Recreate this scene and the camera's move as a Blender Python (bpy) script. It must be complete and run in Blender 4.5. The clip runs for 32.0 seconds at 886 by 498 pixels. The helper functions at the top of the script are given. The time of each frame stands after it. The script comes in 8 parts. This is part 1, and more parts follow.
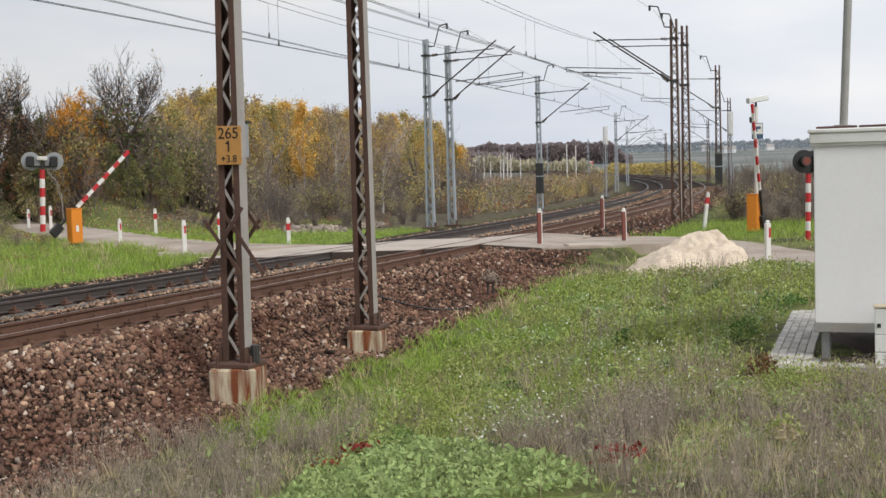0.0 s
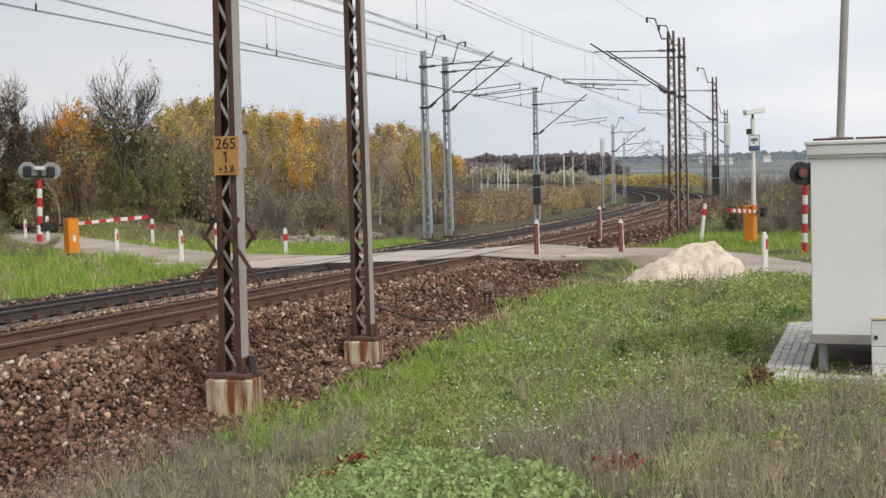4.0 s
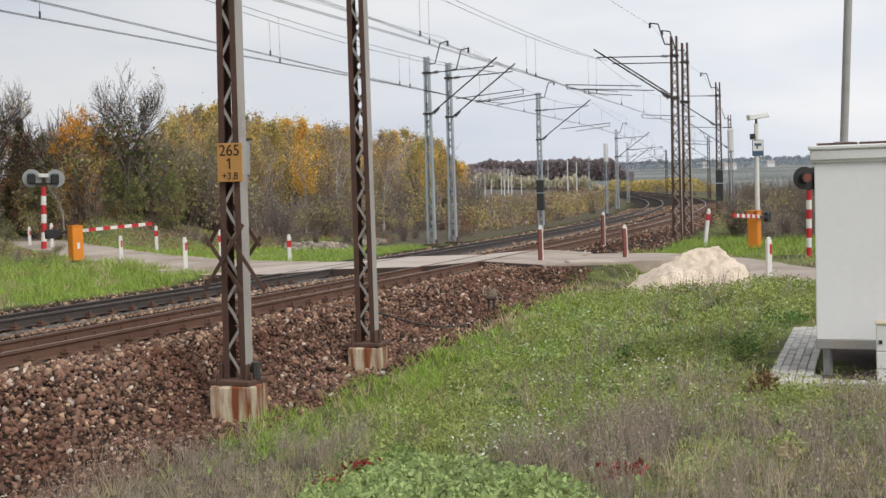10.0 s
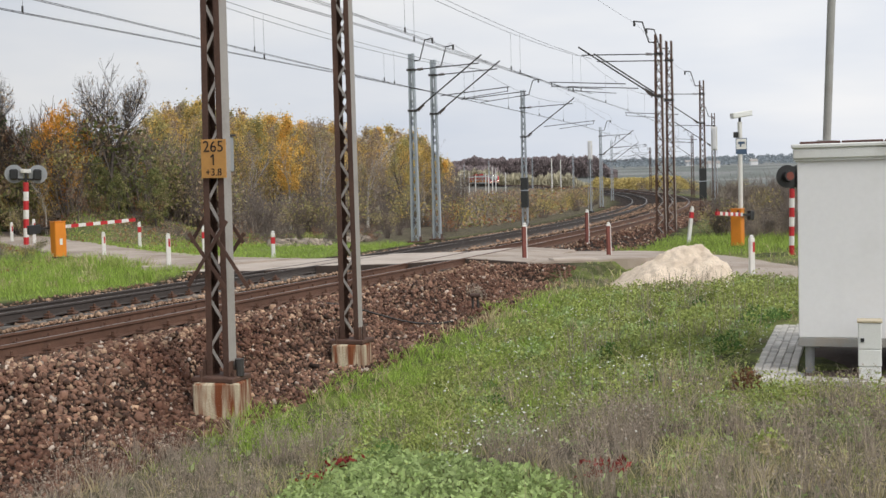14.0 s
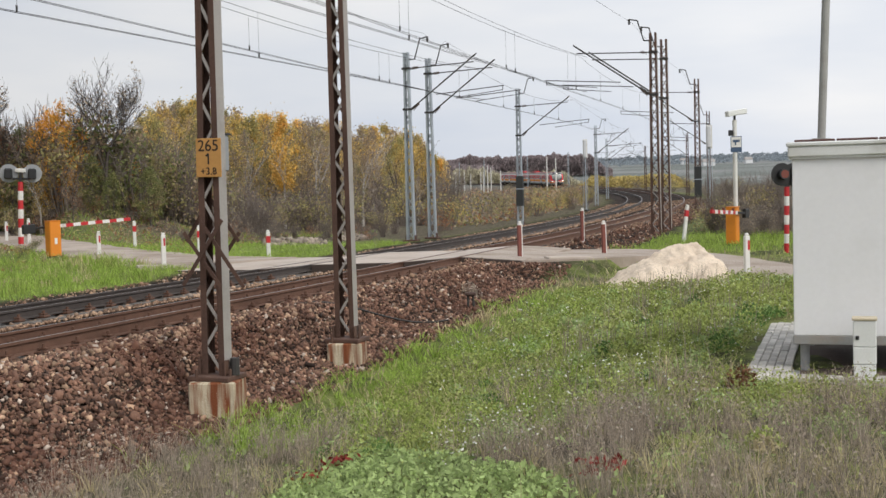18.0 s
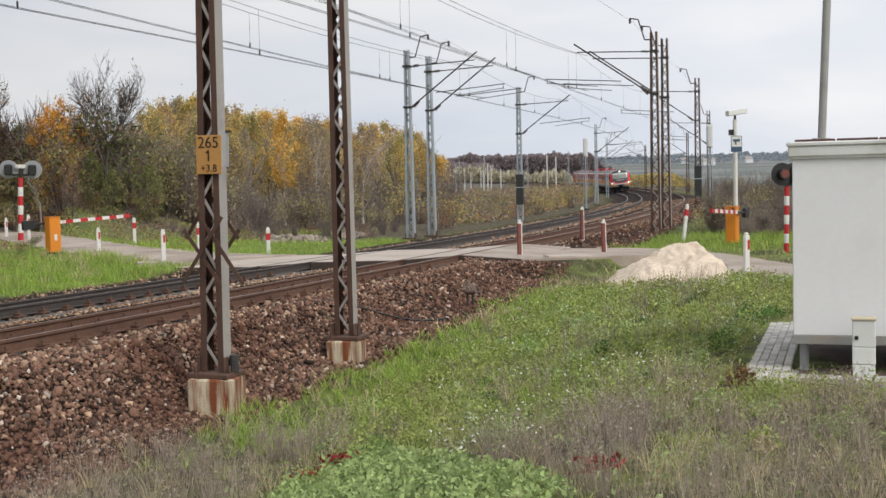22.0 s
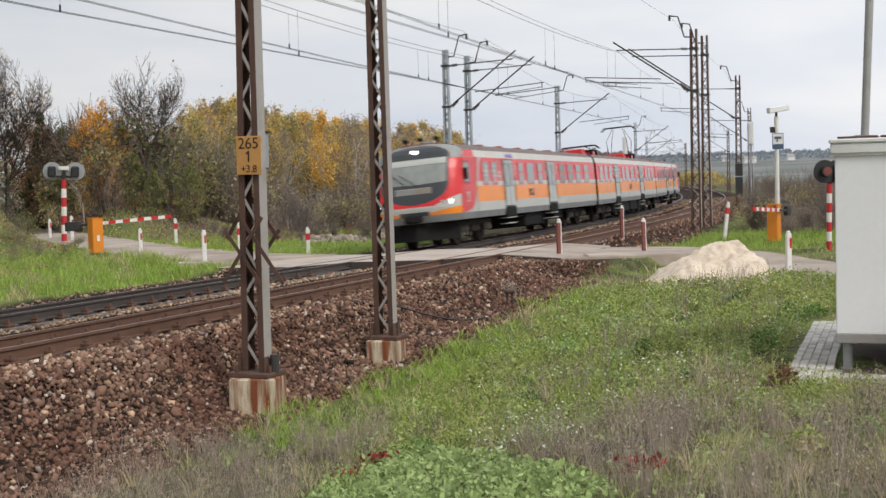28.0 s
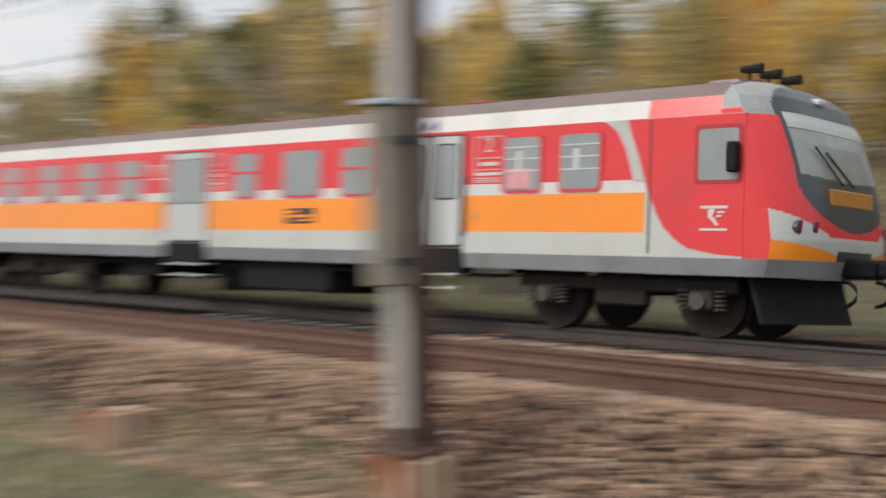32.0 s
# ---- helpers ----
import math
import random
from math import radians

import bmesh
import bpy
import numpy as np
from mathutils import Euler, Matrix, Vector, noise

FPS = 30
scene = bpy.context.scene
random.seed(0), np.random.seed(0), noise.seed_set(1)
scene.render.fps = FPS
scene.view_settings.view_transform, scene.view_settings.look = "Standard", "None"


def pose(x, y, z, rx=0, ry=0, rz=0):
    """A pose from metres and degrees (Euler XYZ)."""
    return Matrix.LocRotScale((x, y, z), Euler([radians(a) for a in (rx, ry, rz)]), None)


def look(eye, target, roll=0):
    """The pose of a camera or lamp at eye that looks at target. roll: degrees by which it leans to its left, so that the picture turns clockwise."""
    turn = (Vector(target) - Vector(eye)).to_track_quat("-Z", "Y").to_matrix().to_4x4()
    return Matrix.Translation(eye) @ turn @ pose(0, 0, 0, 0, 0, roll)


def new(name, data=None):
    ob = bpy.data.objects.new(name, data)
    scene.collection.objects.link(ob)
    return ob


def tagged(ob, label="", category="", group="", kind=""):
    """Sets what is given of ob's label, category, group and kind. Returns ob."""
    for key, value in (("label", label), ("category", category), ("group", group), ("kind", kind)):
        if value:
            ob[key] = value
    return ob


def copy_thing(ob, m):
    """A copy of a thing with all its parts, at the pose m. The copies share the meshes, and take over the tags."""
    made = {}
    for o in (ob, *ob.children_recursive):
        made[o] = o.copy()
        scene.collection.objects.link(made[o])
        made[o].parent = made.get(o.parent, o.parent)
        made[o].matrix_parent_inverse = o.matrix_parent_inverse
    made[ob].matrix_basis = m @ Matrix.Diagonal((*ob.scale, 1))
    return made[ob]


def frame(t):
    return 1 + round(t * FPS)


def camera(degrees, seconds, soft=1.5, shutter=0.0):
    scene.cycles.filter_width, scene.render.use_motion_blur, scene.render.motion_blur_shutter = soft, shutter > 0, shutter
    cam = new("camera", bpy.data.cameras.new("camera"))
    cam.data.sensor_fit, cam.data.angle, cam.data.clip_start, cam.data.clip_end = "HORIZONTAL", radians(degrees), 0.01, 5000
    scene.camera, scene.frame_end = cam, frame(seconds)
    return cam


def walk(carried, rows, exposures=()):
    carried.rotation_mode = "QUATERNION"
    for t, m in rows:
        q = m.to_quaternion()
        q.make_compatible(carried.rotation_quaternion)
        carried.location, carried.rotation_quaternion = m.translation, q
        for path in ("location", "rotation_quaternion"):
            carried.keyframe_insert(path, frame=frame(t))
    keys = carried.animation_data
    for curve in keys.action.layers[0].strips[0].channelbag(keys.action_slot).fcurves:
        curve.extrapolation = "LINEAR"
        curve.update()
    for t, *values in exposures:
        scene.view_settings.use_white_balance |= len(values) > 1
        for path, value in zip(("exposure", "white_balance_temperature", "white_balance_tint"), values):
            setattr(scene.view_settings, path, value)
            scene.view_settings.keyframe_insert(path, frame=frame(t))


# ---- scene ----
# ================= camera =================
EYE = 1.674  # metres above the near track's axis
cam = camera(40.24, 32.0, soft=1.5, shutter=0.5)
VIEW = [  # seconds, yaw to the left, pitch, lean
    (0.0, -0.00, -3.54, -1.64), (0.5, 0.13, -3.37, -1.90), (1.0, 0.03, -3.26, -1.69), (1.5, -0.22, -3.35, -1.74),
    (2.0, -0.03, -3.29, -1.63), (2.5, 0.01, -3.17, -1.54), (3.0, 0.01, -3.14, -1.59), (3.5, -0.10, -3.07, -1.57),
    (5.5, -0.14, -2.86, -1.39), (6.0, -0.10, -2.68, -1.58), (6.5, -0.01, -2.68, -1.50), (7.0, 0.00, -2.50, -1.57),
    (7.5, 0.00, -2.59, -1.57), (8.0, 0.03, -2.74, -1.42), (8.5, 0.05, -2.74, -1.51), (9.0, -0.10, -2.50, -1.68),
    (9.5, -0.13, -2.58, -1.49), (10.0, 0.02, -2.74, -1.68), (10.5, 0.24, -2.73, -1.67), (11.0, -0.03, -2.83, -1.58),
    (11.5, -0.03, -2.90, -1.59), (12.0, -0.25, -2.75, -1.70), (12.5, -0.44, -2.76, -1.58), (13.0, -0.54, -2.71, -1.43),
    (13.5, -0.76, -2.80, -1.56), (14.0, -0.73, -2.90, -1.48), (14.5, -0.64, -2.84, -1.54), (16.5, -0.86, -2.76, -1.41),
    (17.0, -0.83, -2.80, -1.37), (17.5, -0.91, -2.89, -1.57), (18.0, -0.95, -2.97, -1.58), (18.5, -0.99, -3.05, -1.59),
    (19.0, -0.99, -3.17, -1.59), (19.5, -0.93, -3.16, -1.44), (20.0, -1.02, -3.08, -1.40), (20.5, -1.08, -2.98, -1.32),
    (21.0, -0.96, -3.00, -1.28), (21.5, -0.96, -3.08, -1.29), (22.0, -0.96, -3.06, -1.31), (22.5, -0.91, -2.96, -1.38),
    (23.0, -0.90, -2.88, -1.42), (23.5, -0.94, -2.87, -1.39), (24.0, -0.90, -2.84, -1.42), (24.5, -0.85, -2.92, -1.29),
    (26.5, -0.27, -2.91, -1.35), (27.0, -0.11, -2.87, -1.53), (27.5, 0.30, -3.06, -1.54), (28.0, 0.90, -3.04, -1.62),
    (28.5, 1.52, -3.18, -1.62), (29.0, 2.95, -3.29, -1.75), (29.5, 4.86, -3.26, -1.93), (30.0, 7.93, -3.21, -1.67),
    (30.5, 12.28, -3.06, -1.19), (30.6, 13.05, -2.94, -1.00), (30.7, 14.60, -2.82, -0.81), (30.8, 16.65, -2.70, -0.62),
    (30.9, 19.90, -2.90, -0.43), (31.0, 25.10, -3.16, -0.42), (31.1, 30.70, -3.00, -0.82), (31.2, 36.95, -2.76, -1.25),
    (31.3, 44.40, -2.53, -1.67), (31.4, 53.30, -2.29, -2.09), (31.5, 63.50, -2.05, -2.40), (31.6, 74.00, -1.89, -2.20),
    (31.7, 84.60, -1.72, -1.89), (31.8, 94.70, -1.84, -1.62), (31.9, 104.00, -1.95, -1.36), (32.0, 113.30, -2.07, -1.10)]
walk(cam, [(t, pose(0, 0, EYE, 90 + p, 0, y) @ pose(0, 0, 0, 0, 0, r)) for t, y, p, r in VIEW], [(0, 0.0), (28, 0.0), (30, 0.12), (31.0, 0.3), (31.6, 0.3), (32, 0.24)])

# ================= light =================
world = bpy.data.worlds.new("overcast_sky")
scene.world = world
world.use_nodes = True
wn, wl = world.node_tree.nodes, world.node_tree.links
wn.clear()
w_out = wn.new("ShaderNodeOutputWorld")
w_bg = wn.new("ShaderNodeBackground")
w_sky = wn.new("ShaderNodeTexSky")
w_sky.sky_type, w_sky.sun_disc = "NISHITA", False
w_sky.sun_elevation, w_sky.sun_rotation = radians(32), radians(150)
w_sky.air_density, w_sky.dust_density, w_sky.ozone_density = 1.0, 4.0, 1.0
w_tc = wn.new("ShaderNodeTexCoord")
w_map = wn.new("ShaderNodeMapping")
w_map.inputs["Scale"].default_value = (1.0, 1.0, 4.5)
w_cl = wn.new("ShaderNodeTexNoise")
w_cl.inputs["Scale"].default_value, w_cl.inputs["Detail"].default_value = 2.2, 5.0
w_ramp = wn.new("ShaderNodeValToRGB")
w_ramp.color_ramp.elements[0].position, w_ramp.color_ramp.elements[0].color = 0.32, (0.7, 0.76, 0.87, 1)
w_ramp.color_ramp.elements[1].position, w_ramp.color_ramp.elements[1].color = 0.66, (0.97, 0.97, 0.98, 1)
w_mix = wn.new("ShaderNodeMixRGB")
w_mix.inputs["Fac"].default_value = 0.93
w_mul = wn.new("ShaderNodeMixRGB")
w_mul.blend_type = "MULTIPLY"
w_mul.inputs["Fac"].default_value = 1.0
w_mul.inputs[2].default_value = (0.1, 0.1, 0.1, 1)
wl.new(w_tc.outputs["Generated"], w_map.inputs["Vector"])
wl.new(w_map.outputs["Vector"], w_cl.inputs["Vector"])
wl.new(w_cl.outputs["Fac"], w_ramp.inputs["Fac"])
wl.new(w_sky.outputs["Color"], w_mul.inputs[1])
wl.new(w_mul.outputs["Color"], w_mix.inputs[1])
w_sep = wn.new("ShaderNodeSeparateXYZ")
w_side = wn.new("ShaderNodeMapRange")  # the cloud is thicker away from the sun's side
w_side.inputs["From Min"].default_value, w_side.inputs["From Max"].default_value = -0.5, 0.25
w_side.inputs["To Min"].default_value, w_side.inputs["To Max"].default_value = 0.76, 1.0
w_shade = wn.new("ShaderNodeVectorMath")
w_shade.operation = "SCALE"
wl.new(w_tc.outputs["Generated"], w_sep.inputs[0])
wl.new(w_sep.outputs["X"], w_side.inputs["Value"])
wl.new(w_ramp.outputs["Color"], w_shade.inputs[0])
wl.new(w_side.outputs["Result"], w_shade.inputs["Scale"])
wl.new(w_shade.outputs["Vector"], w_mix.inputs[2])
wl.new(w_mix.outputs["Color"], w_bg.inputs["Color"])
w_bg.inputs["Strength"].default_value = 1.0
wl.new(w_bg.outputs["Background"], w_out.inputs["Surface"])
sun = new("sun", bpy.data.lights.new("sun", "SUN"))
sun.data.energy, sun.data.angle, sun.data.color = 1.9, radians(25), (1.0, 0.96, 0.9)
sun.matrix_world = look((0, 0, 0), (-0.5, 0.55, -0.75))

# ================= materials =================


def mat(name, base, rough=0.7, metal=0.0, var=0.25, scale=6.0, fine=60.0, bump=0.0, dirt=None, dirt_amt=0.0, dirt_scale=1.5, island=0.0, rnd=0.0, spec=0.5, glow=None, glow_s=0.0, thin=0.0):
    """A surface with two scales of variation, stains and fine relief, in metres of the object."""
    m = bpy.data.materials.new(name)
    m.use_nodes = True
    n, l = m.node_tree.nodes, m.node_tree.links
    b = n["Principled BSDF"]
    tc = n.new("ShaderNodeTexCoord")

    def noise_node(sc, det):
        t = n.new("ShaderNodeTexNoise")
        t.inputs["Scale"].default_value, t.inputs["Detail"].default_value = sc, det
        l.new(tc.outputs["Object"], t.inputs["Vector"])
        return t

    big, small = noise_node(scale, 4.0), noise_node(fine, 3.0)
    add = n.new("ShaderNodeMath")
    add.operation = "ADD"
    l.new(big.outputs["Fac"], add.inputs[0])
    l.new(small.outputs["Fac"], add.inputs[1])
    mr = n.new("ShaderNodeMapRange")
    mr.inputs["From Min"].default_value, mr.inputs["From Max"].default_value = 0.6, 1.4
    mr.inputs["To Min"].default_value, mr.inputs["To Max"].default_value = 1 - var, 1 + var
    l.new(add.outputs[0], mr.inputs["Value"])
    val = mr.outputs["Result"]
    for kind, amt in (("island", island), ("rnd", rnd)):
        if amt:
            src = n.new("ShaderNodeNewGeometry").outputs["Random Per Island"] if kind == "island" else n.new("ShaderNodeObjectInfo").outputs["Random"]
            r2 = n.new("ShaderNodeMapRange")
            r2.inputs["To Min"].default_value, r2.inputs["To Max"].default_value = 1 - amt, 1 + amt
            l.new(src, r2.inputs["Value"])
            mm = n.new("ShaderNodeMath")
            mm.operation = "MULTIPLY"
            l.new(val, mm.inputs[0])
            l.new(r2.outputs["Result"], mm.inputs[1])
            val = mm.outputs[0]
    vm = n.new("ShaderNodeVectorMath")
    vm.operation = "SCALE"
    vm.inputs[0].default_value = base
    l.new(val, vm.inputs["Scale"])
    col = vm.outputs["Vector"]
    if dirt:
        dn = noise_node(dirt_scale, 6.0)
        dr = n.new("ShaderNodeValToRGB")
        dr.color_ramp.elements[0].position = 0.62 - 0.35 * dirt_amt
        dr.color_ramp.elements[1].position = 0.72
        l.new(dn.outputs["Fac"], dr.inputs["Fac"])
        mx = n.new("ShaderNodeMixRGB")
        mx.inputs[2].default_value = (*dirt, 1)
        mk = n.new("ShaderNodeMath")
        mk.operation = "MULTIPLY"
        mk.inputs[1].default_value = min(1.0, 0.35 + dirt_amt)
        l.new(dr.outputs["Color"], mk.inputs[0])
        l.new(mk.outputs[0], mx.inputs["Fac"])
        l.new(col, mx.inputs[1])
        col = mx.outputs["Color"]
    l.new(col, b.inputs["Base Color"])
    b.inputs["Roughness"].default_value, b.inputs["Metallic"].default_value = rough, metal
    b.inputs["Specular IOR Level"].default_value = spec
    if bump:
        bp = n.new("ShaderNodeBump")
        bp.inputs["Strength"].default_value, bp.inputs["Distance"].default_value = bump, 0.02
        l.new(small.outputs["Fac"], bp.inputs["Height"])
        l.new(bp.outputs["Normal"], b.inputs["Normal"])
    if glow:
        b.inputs["Emission Color"].default_value = (*glow, 1)
        b.inputs["Emission Strength"].default_value = glow_s
    if thin:  # light passes through a leaf or blade
        tl = n.new("ShaderNodeBsdfTranslucent")
        l.new(col, tl.inputs["Color"])
        ms = n.new("ShaderNodeMixShader")
        ms.inputs[0].default_value = thin
        l.new(b.outputs["BSDF"], ms.inputs[1])
        l.new(tl.outputs["BSDF"], ms.inputs[2])
        l.new(ms.outputs["Shader"], n["Material Output"].inputs["Surface"])
    return m


M = {}
M["ballast"] = mat("ballast", (0.175, 0.097, 0.066), 0.9, var=0.3, scale=2.0, fine=60, island=0.9, dirt=(0.1, 0.038, 0.022), dirt_amt=0.6, dirt_scale=0.6)
M["ballast_chip"] = mat("ballast_chip", (0.5, 0.41, 0.34), 0.9, var=0.2, scale=2.0, fine=60, island=0.4)
M["ballast_pale"] = mat("ballast_pale", (0.36, 0.24, 0.16), 0.9, var=0.25, scale=2.0, fine=60, island=0.75, dirt=(0.2, 0.1, 0.06), dirt_amt=0.45, dirt_scale=0.6)
M["rail_side"] = mat("rail_side", (0.13, 0.066, 0.042), 0.8, var=0.3, fine=90, bump=0.3)
M["rail_dark"] = mat("rail_dark", (0.062, 0.05, 0.044), 0.75, var=0.3, fine=90, bump=0.3)
M["rail_head"] = mat("rail_head", (0.32, 0.29, 0.27), 0.38, metal=0.8, var=0.15, fine=120)
M["sleeper"] = mat("sleeper", (0.16, 0.145, 0.13), 0.9, var=0.3, fine=50, bump=0.4)
M["asphalt"] = mat("asphalt", (0.42, 0.355, 0.3), 0.95, var=0.22, scale=0.6, fine=60, bump=0.3, dirt=(0.22, 0.165, 0.12), dirt_amt=0.5, dirt_scale=0.7)
M["slab"] = mat("slab", (0.52, 0.45, 0.39), 0.9, var=0.18, scale=0.9, fine=70, bump=0.3, dirt=(0.33, 0.26, 0.205), dirt_amt=0.5, dirt_scale=0.9, rnd=0.05)
M["edge_dark"] = mat("edge_dark", (0.075, 0.055, 0.045), 0.9, var=0.3, scale=3, fine=40, bump=0.3)
M["rust"] = mat("rust", (0.075, 0.045, 0.036), 0.85, var=0.4, scale=3, fine=40, bump=0.2, dirt=(0.12, 0.06, 0.04), dirt_amt=0.3)
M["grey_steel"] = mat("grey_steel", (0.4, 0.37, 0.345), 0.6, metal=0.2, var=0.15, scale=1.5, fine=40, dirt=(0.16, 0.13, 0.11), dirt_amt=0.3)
M["galv"] = mat("galv", (0.42, 0.46, 0.5), 0.5, metal=0.35, var=0.15, scale=2, fine=40)
M["white"] = mat("white", (0.74, 0.75, 0.76), 0.5, var=0.05, scale=1.0, fine=30, dirt=(0.6, 0.6, 0.6), dirt_amt=0.2)

# ================= plan =================
D0, AZ0 = 10.127, radians(-69.61)  # nearest point of the near track's axis: distance and bearing
K0, K1, RAMP0, RAMP = 0.000126, 0.00175, 7.0, 44.36  # curvature before and after its ramp
CANT, GAP, DROP = 0.114, 4.0, -0.169  # near rail higher; spacing of the tracks; far track's level
_S = np.arange(-400, 900, 0.5)
_KAP = K0 + (K1 - K0) * np.clip((_S - RAMP0) / RAMP, 0, 1)
_KAP += -0.0015 * np.clip(-_S / 4, 0, 1)
_KAP += -0.0036 * np.clip((_S - 300) / 60, 0, 1)
_TH = np.cumsum(_KAP) * 0.5
_HD = AZ0 + math.pi / 2 - (_TH - np.interp(0, _S, _TH))
_X, _Y = np.cumsum(np.sin(_HD)) * 0.5, np.cumsum(np.cos(_HD)) * 0.5
_X += D0 * math.sin(AZ0) - np.interp(0, _S, _X)
_Y += D0 * math.cos(AZ0) - np.interp(0, _S, _Y)


def grade(s):
    """Level of the near track's axis along the line."""
    s = np.clip(s, -60, 900)
    q = np.clip(s, 0, 330)
    return -0.0049 * np.minimum(s, 330) + 3.153e-5 * q ** 2 + 0.006 * np.clip(s - 330, 0, 300)


def on_line(s, u=0.0):
    """Plan place at s metres along the near axis and u metres towards the camera's side, with the heading."""
    h = np.interp(s, _S, _HD)
    return np.interp(s, _S, _X) + u * np.cos(h), np.interp(s, _S, _Y) - u * np.sin(h), h


def line_coords(x, y):
    """s and u of plan places (arrays)."""
    x, y = np.atleast_1d(np.asarray(x, float)), np.atleast_1d(np.asarray(y, float))
    s = np.empty_like(x)
    cs = np.arange(-400, 900, 8.0)
    cx, cy = np.interp(cs, _S, _X), np.interp(cs, _S, _Y)
    for i in range(0, x.size, 4000):
        d = (x[i:i + 4000, None] - cx) ** 2 + (y[i:i + 4000, None] - cy) ** 2
        s[i:i + 4000] = cs[d.argmin(1)]
    for _ in range(4):
        px, py, h = on_line(s)
        s = np.clip(s + (x - px) * np.sin(h) + (y - py) * np.cos(h), -399, 899)
    px, py, h = on_line(s)
    return s, (x - px) * np.cos(h) - (y - py) * np.sin(h)


ROAD = [(-40, 92, 0.5, 2.9), (-24, 63.5, 0.05, 2.9), (-16.9, 51.4, -0.1, 2.9), (-11.8, 42.6, -0.22, 3.0), (-8.4, 38.2, -0.34, 3.4), (-5.53, 34.70, -0.36, 5.4), (-0.82, 33.03, -0.25, 5.4),
        (3.23, 31.59, -0.17, 5.2), (5.1, 33.3, -0.29, 4.3), (6.8, 31.5, -0.36, 3.2), (7.5, 28.6, -0.43, 2.7), (8.4, 26.0, -0.48, 2.6), (10.2, 23.0, -0.5, 2.7), (15, 18, -0.5, 3.0), (40, 0, -0.5, 3.0)]
_RL = np.linspace(0, len(ROAD) - 1, 12 * (len(ROAD) - 1) + 1)
_RP = np.array([np.interp(_RL, range(len(ROAD)), [r[k] for r in ROAD]) for k in range(4)]).T
for _ in range(14):
    _RP[1:-1] = 0.25 * _RP[:-2] + 0.5 * _RP[1:-1] + 0.25 * _RP[2:]


def road_at(x, y):
    """Distance from the road's middle, its level and half width there."""
    x, y = np.atleast_1d(np.asarray(x, float)), np.atleast_1d(np.asarray(y, float))
    d, z, w = np.empty_like(x), np.empty_like(x), np.empty_like(x)
    for i in range(0, x.size, 4000):
        q = (x[i:i + 4000, None] - _RP[:, 0]) ** 2 + (y[i:i + 4000, None] - _RP[:, 1]) ** 2
        j = q.argmin(1)
        d[i:i + 4000], z[i:i + 4000], w[i:i + 4000] = np.sqrt(q[np.arange(len(j)), j]), _RP[j, 2], _RP[j, 3] / 2
    return d, z, w


def smooth(a, b, x):
    t = np.clip((x - a) / (b - a), 0, 1)
    return t * t * (3 - 2 * t)


def ground_z(x, y):
    """Height of the ground sheet (arrays)."""
    x, y = np.atleast_1d(np.asarray(x, float)), np.atleast_1d(np.asarray(y, float))
    s, u = line_coords(x, y)
    base = grade(s)
    # camera's side: the bank's foot, then the meadow, which falls from the eye's place to the cabinet
    foot = -0.97 + 0.4 * smooth(13, 27, s) + 0.25 * smooth(38, 60, s) + 0.6 * smooth(120, 300, s)
    meadow = 0.06 - 0.52 * smooth(1, 12, s) + 0.1 * smooth(18, 26, s) - 0.35 * smooth(40, 60, s) + 0.6 * smooth(120, 300, s)
    near = foot + (meadow - foot) * smooth(4.0, 9.0, u)
    near = np.where(s < 0, foot + (0.06 - foot) * smooth(4.0, 9.0, u), near)
    # far side: verge, then rough land, then the wooded rise
    far = base - 0.42 + 0.2 * smooth(-8, -25, u) * smooth(60, 40, s) - 0.5 * smooth(-8, -25, u) * smooth(50, 75, s) + 7 * smooth(-35, -150, u) * smooth(190, 70, s)
    # low grassy bank beyond the road, before the wood
    far = far + 1.7 * smooth(-16.5, -26.5, u) * smooth(60, 50, s) * smooth(8, 30, s)
    # distant fields rise gently
    r = np.hypot(x, y)
    far = far + 34 * smooth(350, 2600, r) * 1.0
    near = near + 30 * smooth(350, 2600, r)
    bed = base - 0.24 + np.where(u < -2, DROP, 0) * smooth(-1.2, -2.8, u) + np.clip(np.where(u > -2, u, u + GAP), -1.5, 1.5) * CANT / 1.5 * 0.8
    z = np.where(u > 0, bed + (near - bed) * smooth(1.45, 2.95, u), bed + (far - bed) * smooth(-5.8, -7.0, u))
    # trodden shoulder level with the crossing
    k = smooth(26.6, 28.1, s) * smooth(35.2, 33.5, s) * smooth(0.78, 0.9, u) * smooth(4.6, 2.3, u)
    z = z + (base - 0.075 - z) * k
    d, rz, w = road_at(x, y)
    k = (1 - smooth(0.1, 1.8, d - w)) * np.where((u < 1.4) & (u > -6.3), 0, 1)
    return z + (rz - 0.05 - z) * k


def gz(x, y):
    return float(ground_z(x, y)[0])

# ================= building helpers =================


def part(name, bm, material, parent=None, label="", smooth_faces=False, free=True):
    """Links a bmesh as one mesh object, under a thing or a part."""
    me = bpy.data.meshes.new(name)
    bm.to_mesh(me)
    if free:
        bm.free()
    if smooth_faces:
        me.polygons.foreach_set("use_smooth", [True] * len(me.polygons))
    for k in (material if isinstance(material, (list, tuple)) else [material]):
        me.materials.append(k)
    ob = new(name, me)
    ob.parent = parent
    if label:
        tagged(ob, label)
    return ob


def same(ob, name, m, parent=None):
    """Another object on the mesh of ob."""
    o = new(name, ob.data)
    o.parent = parent
    o.matrix_basis = m
    return o


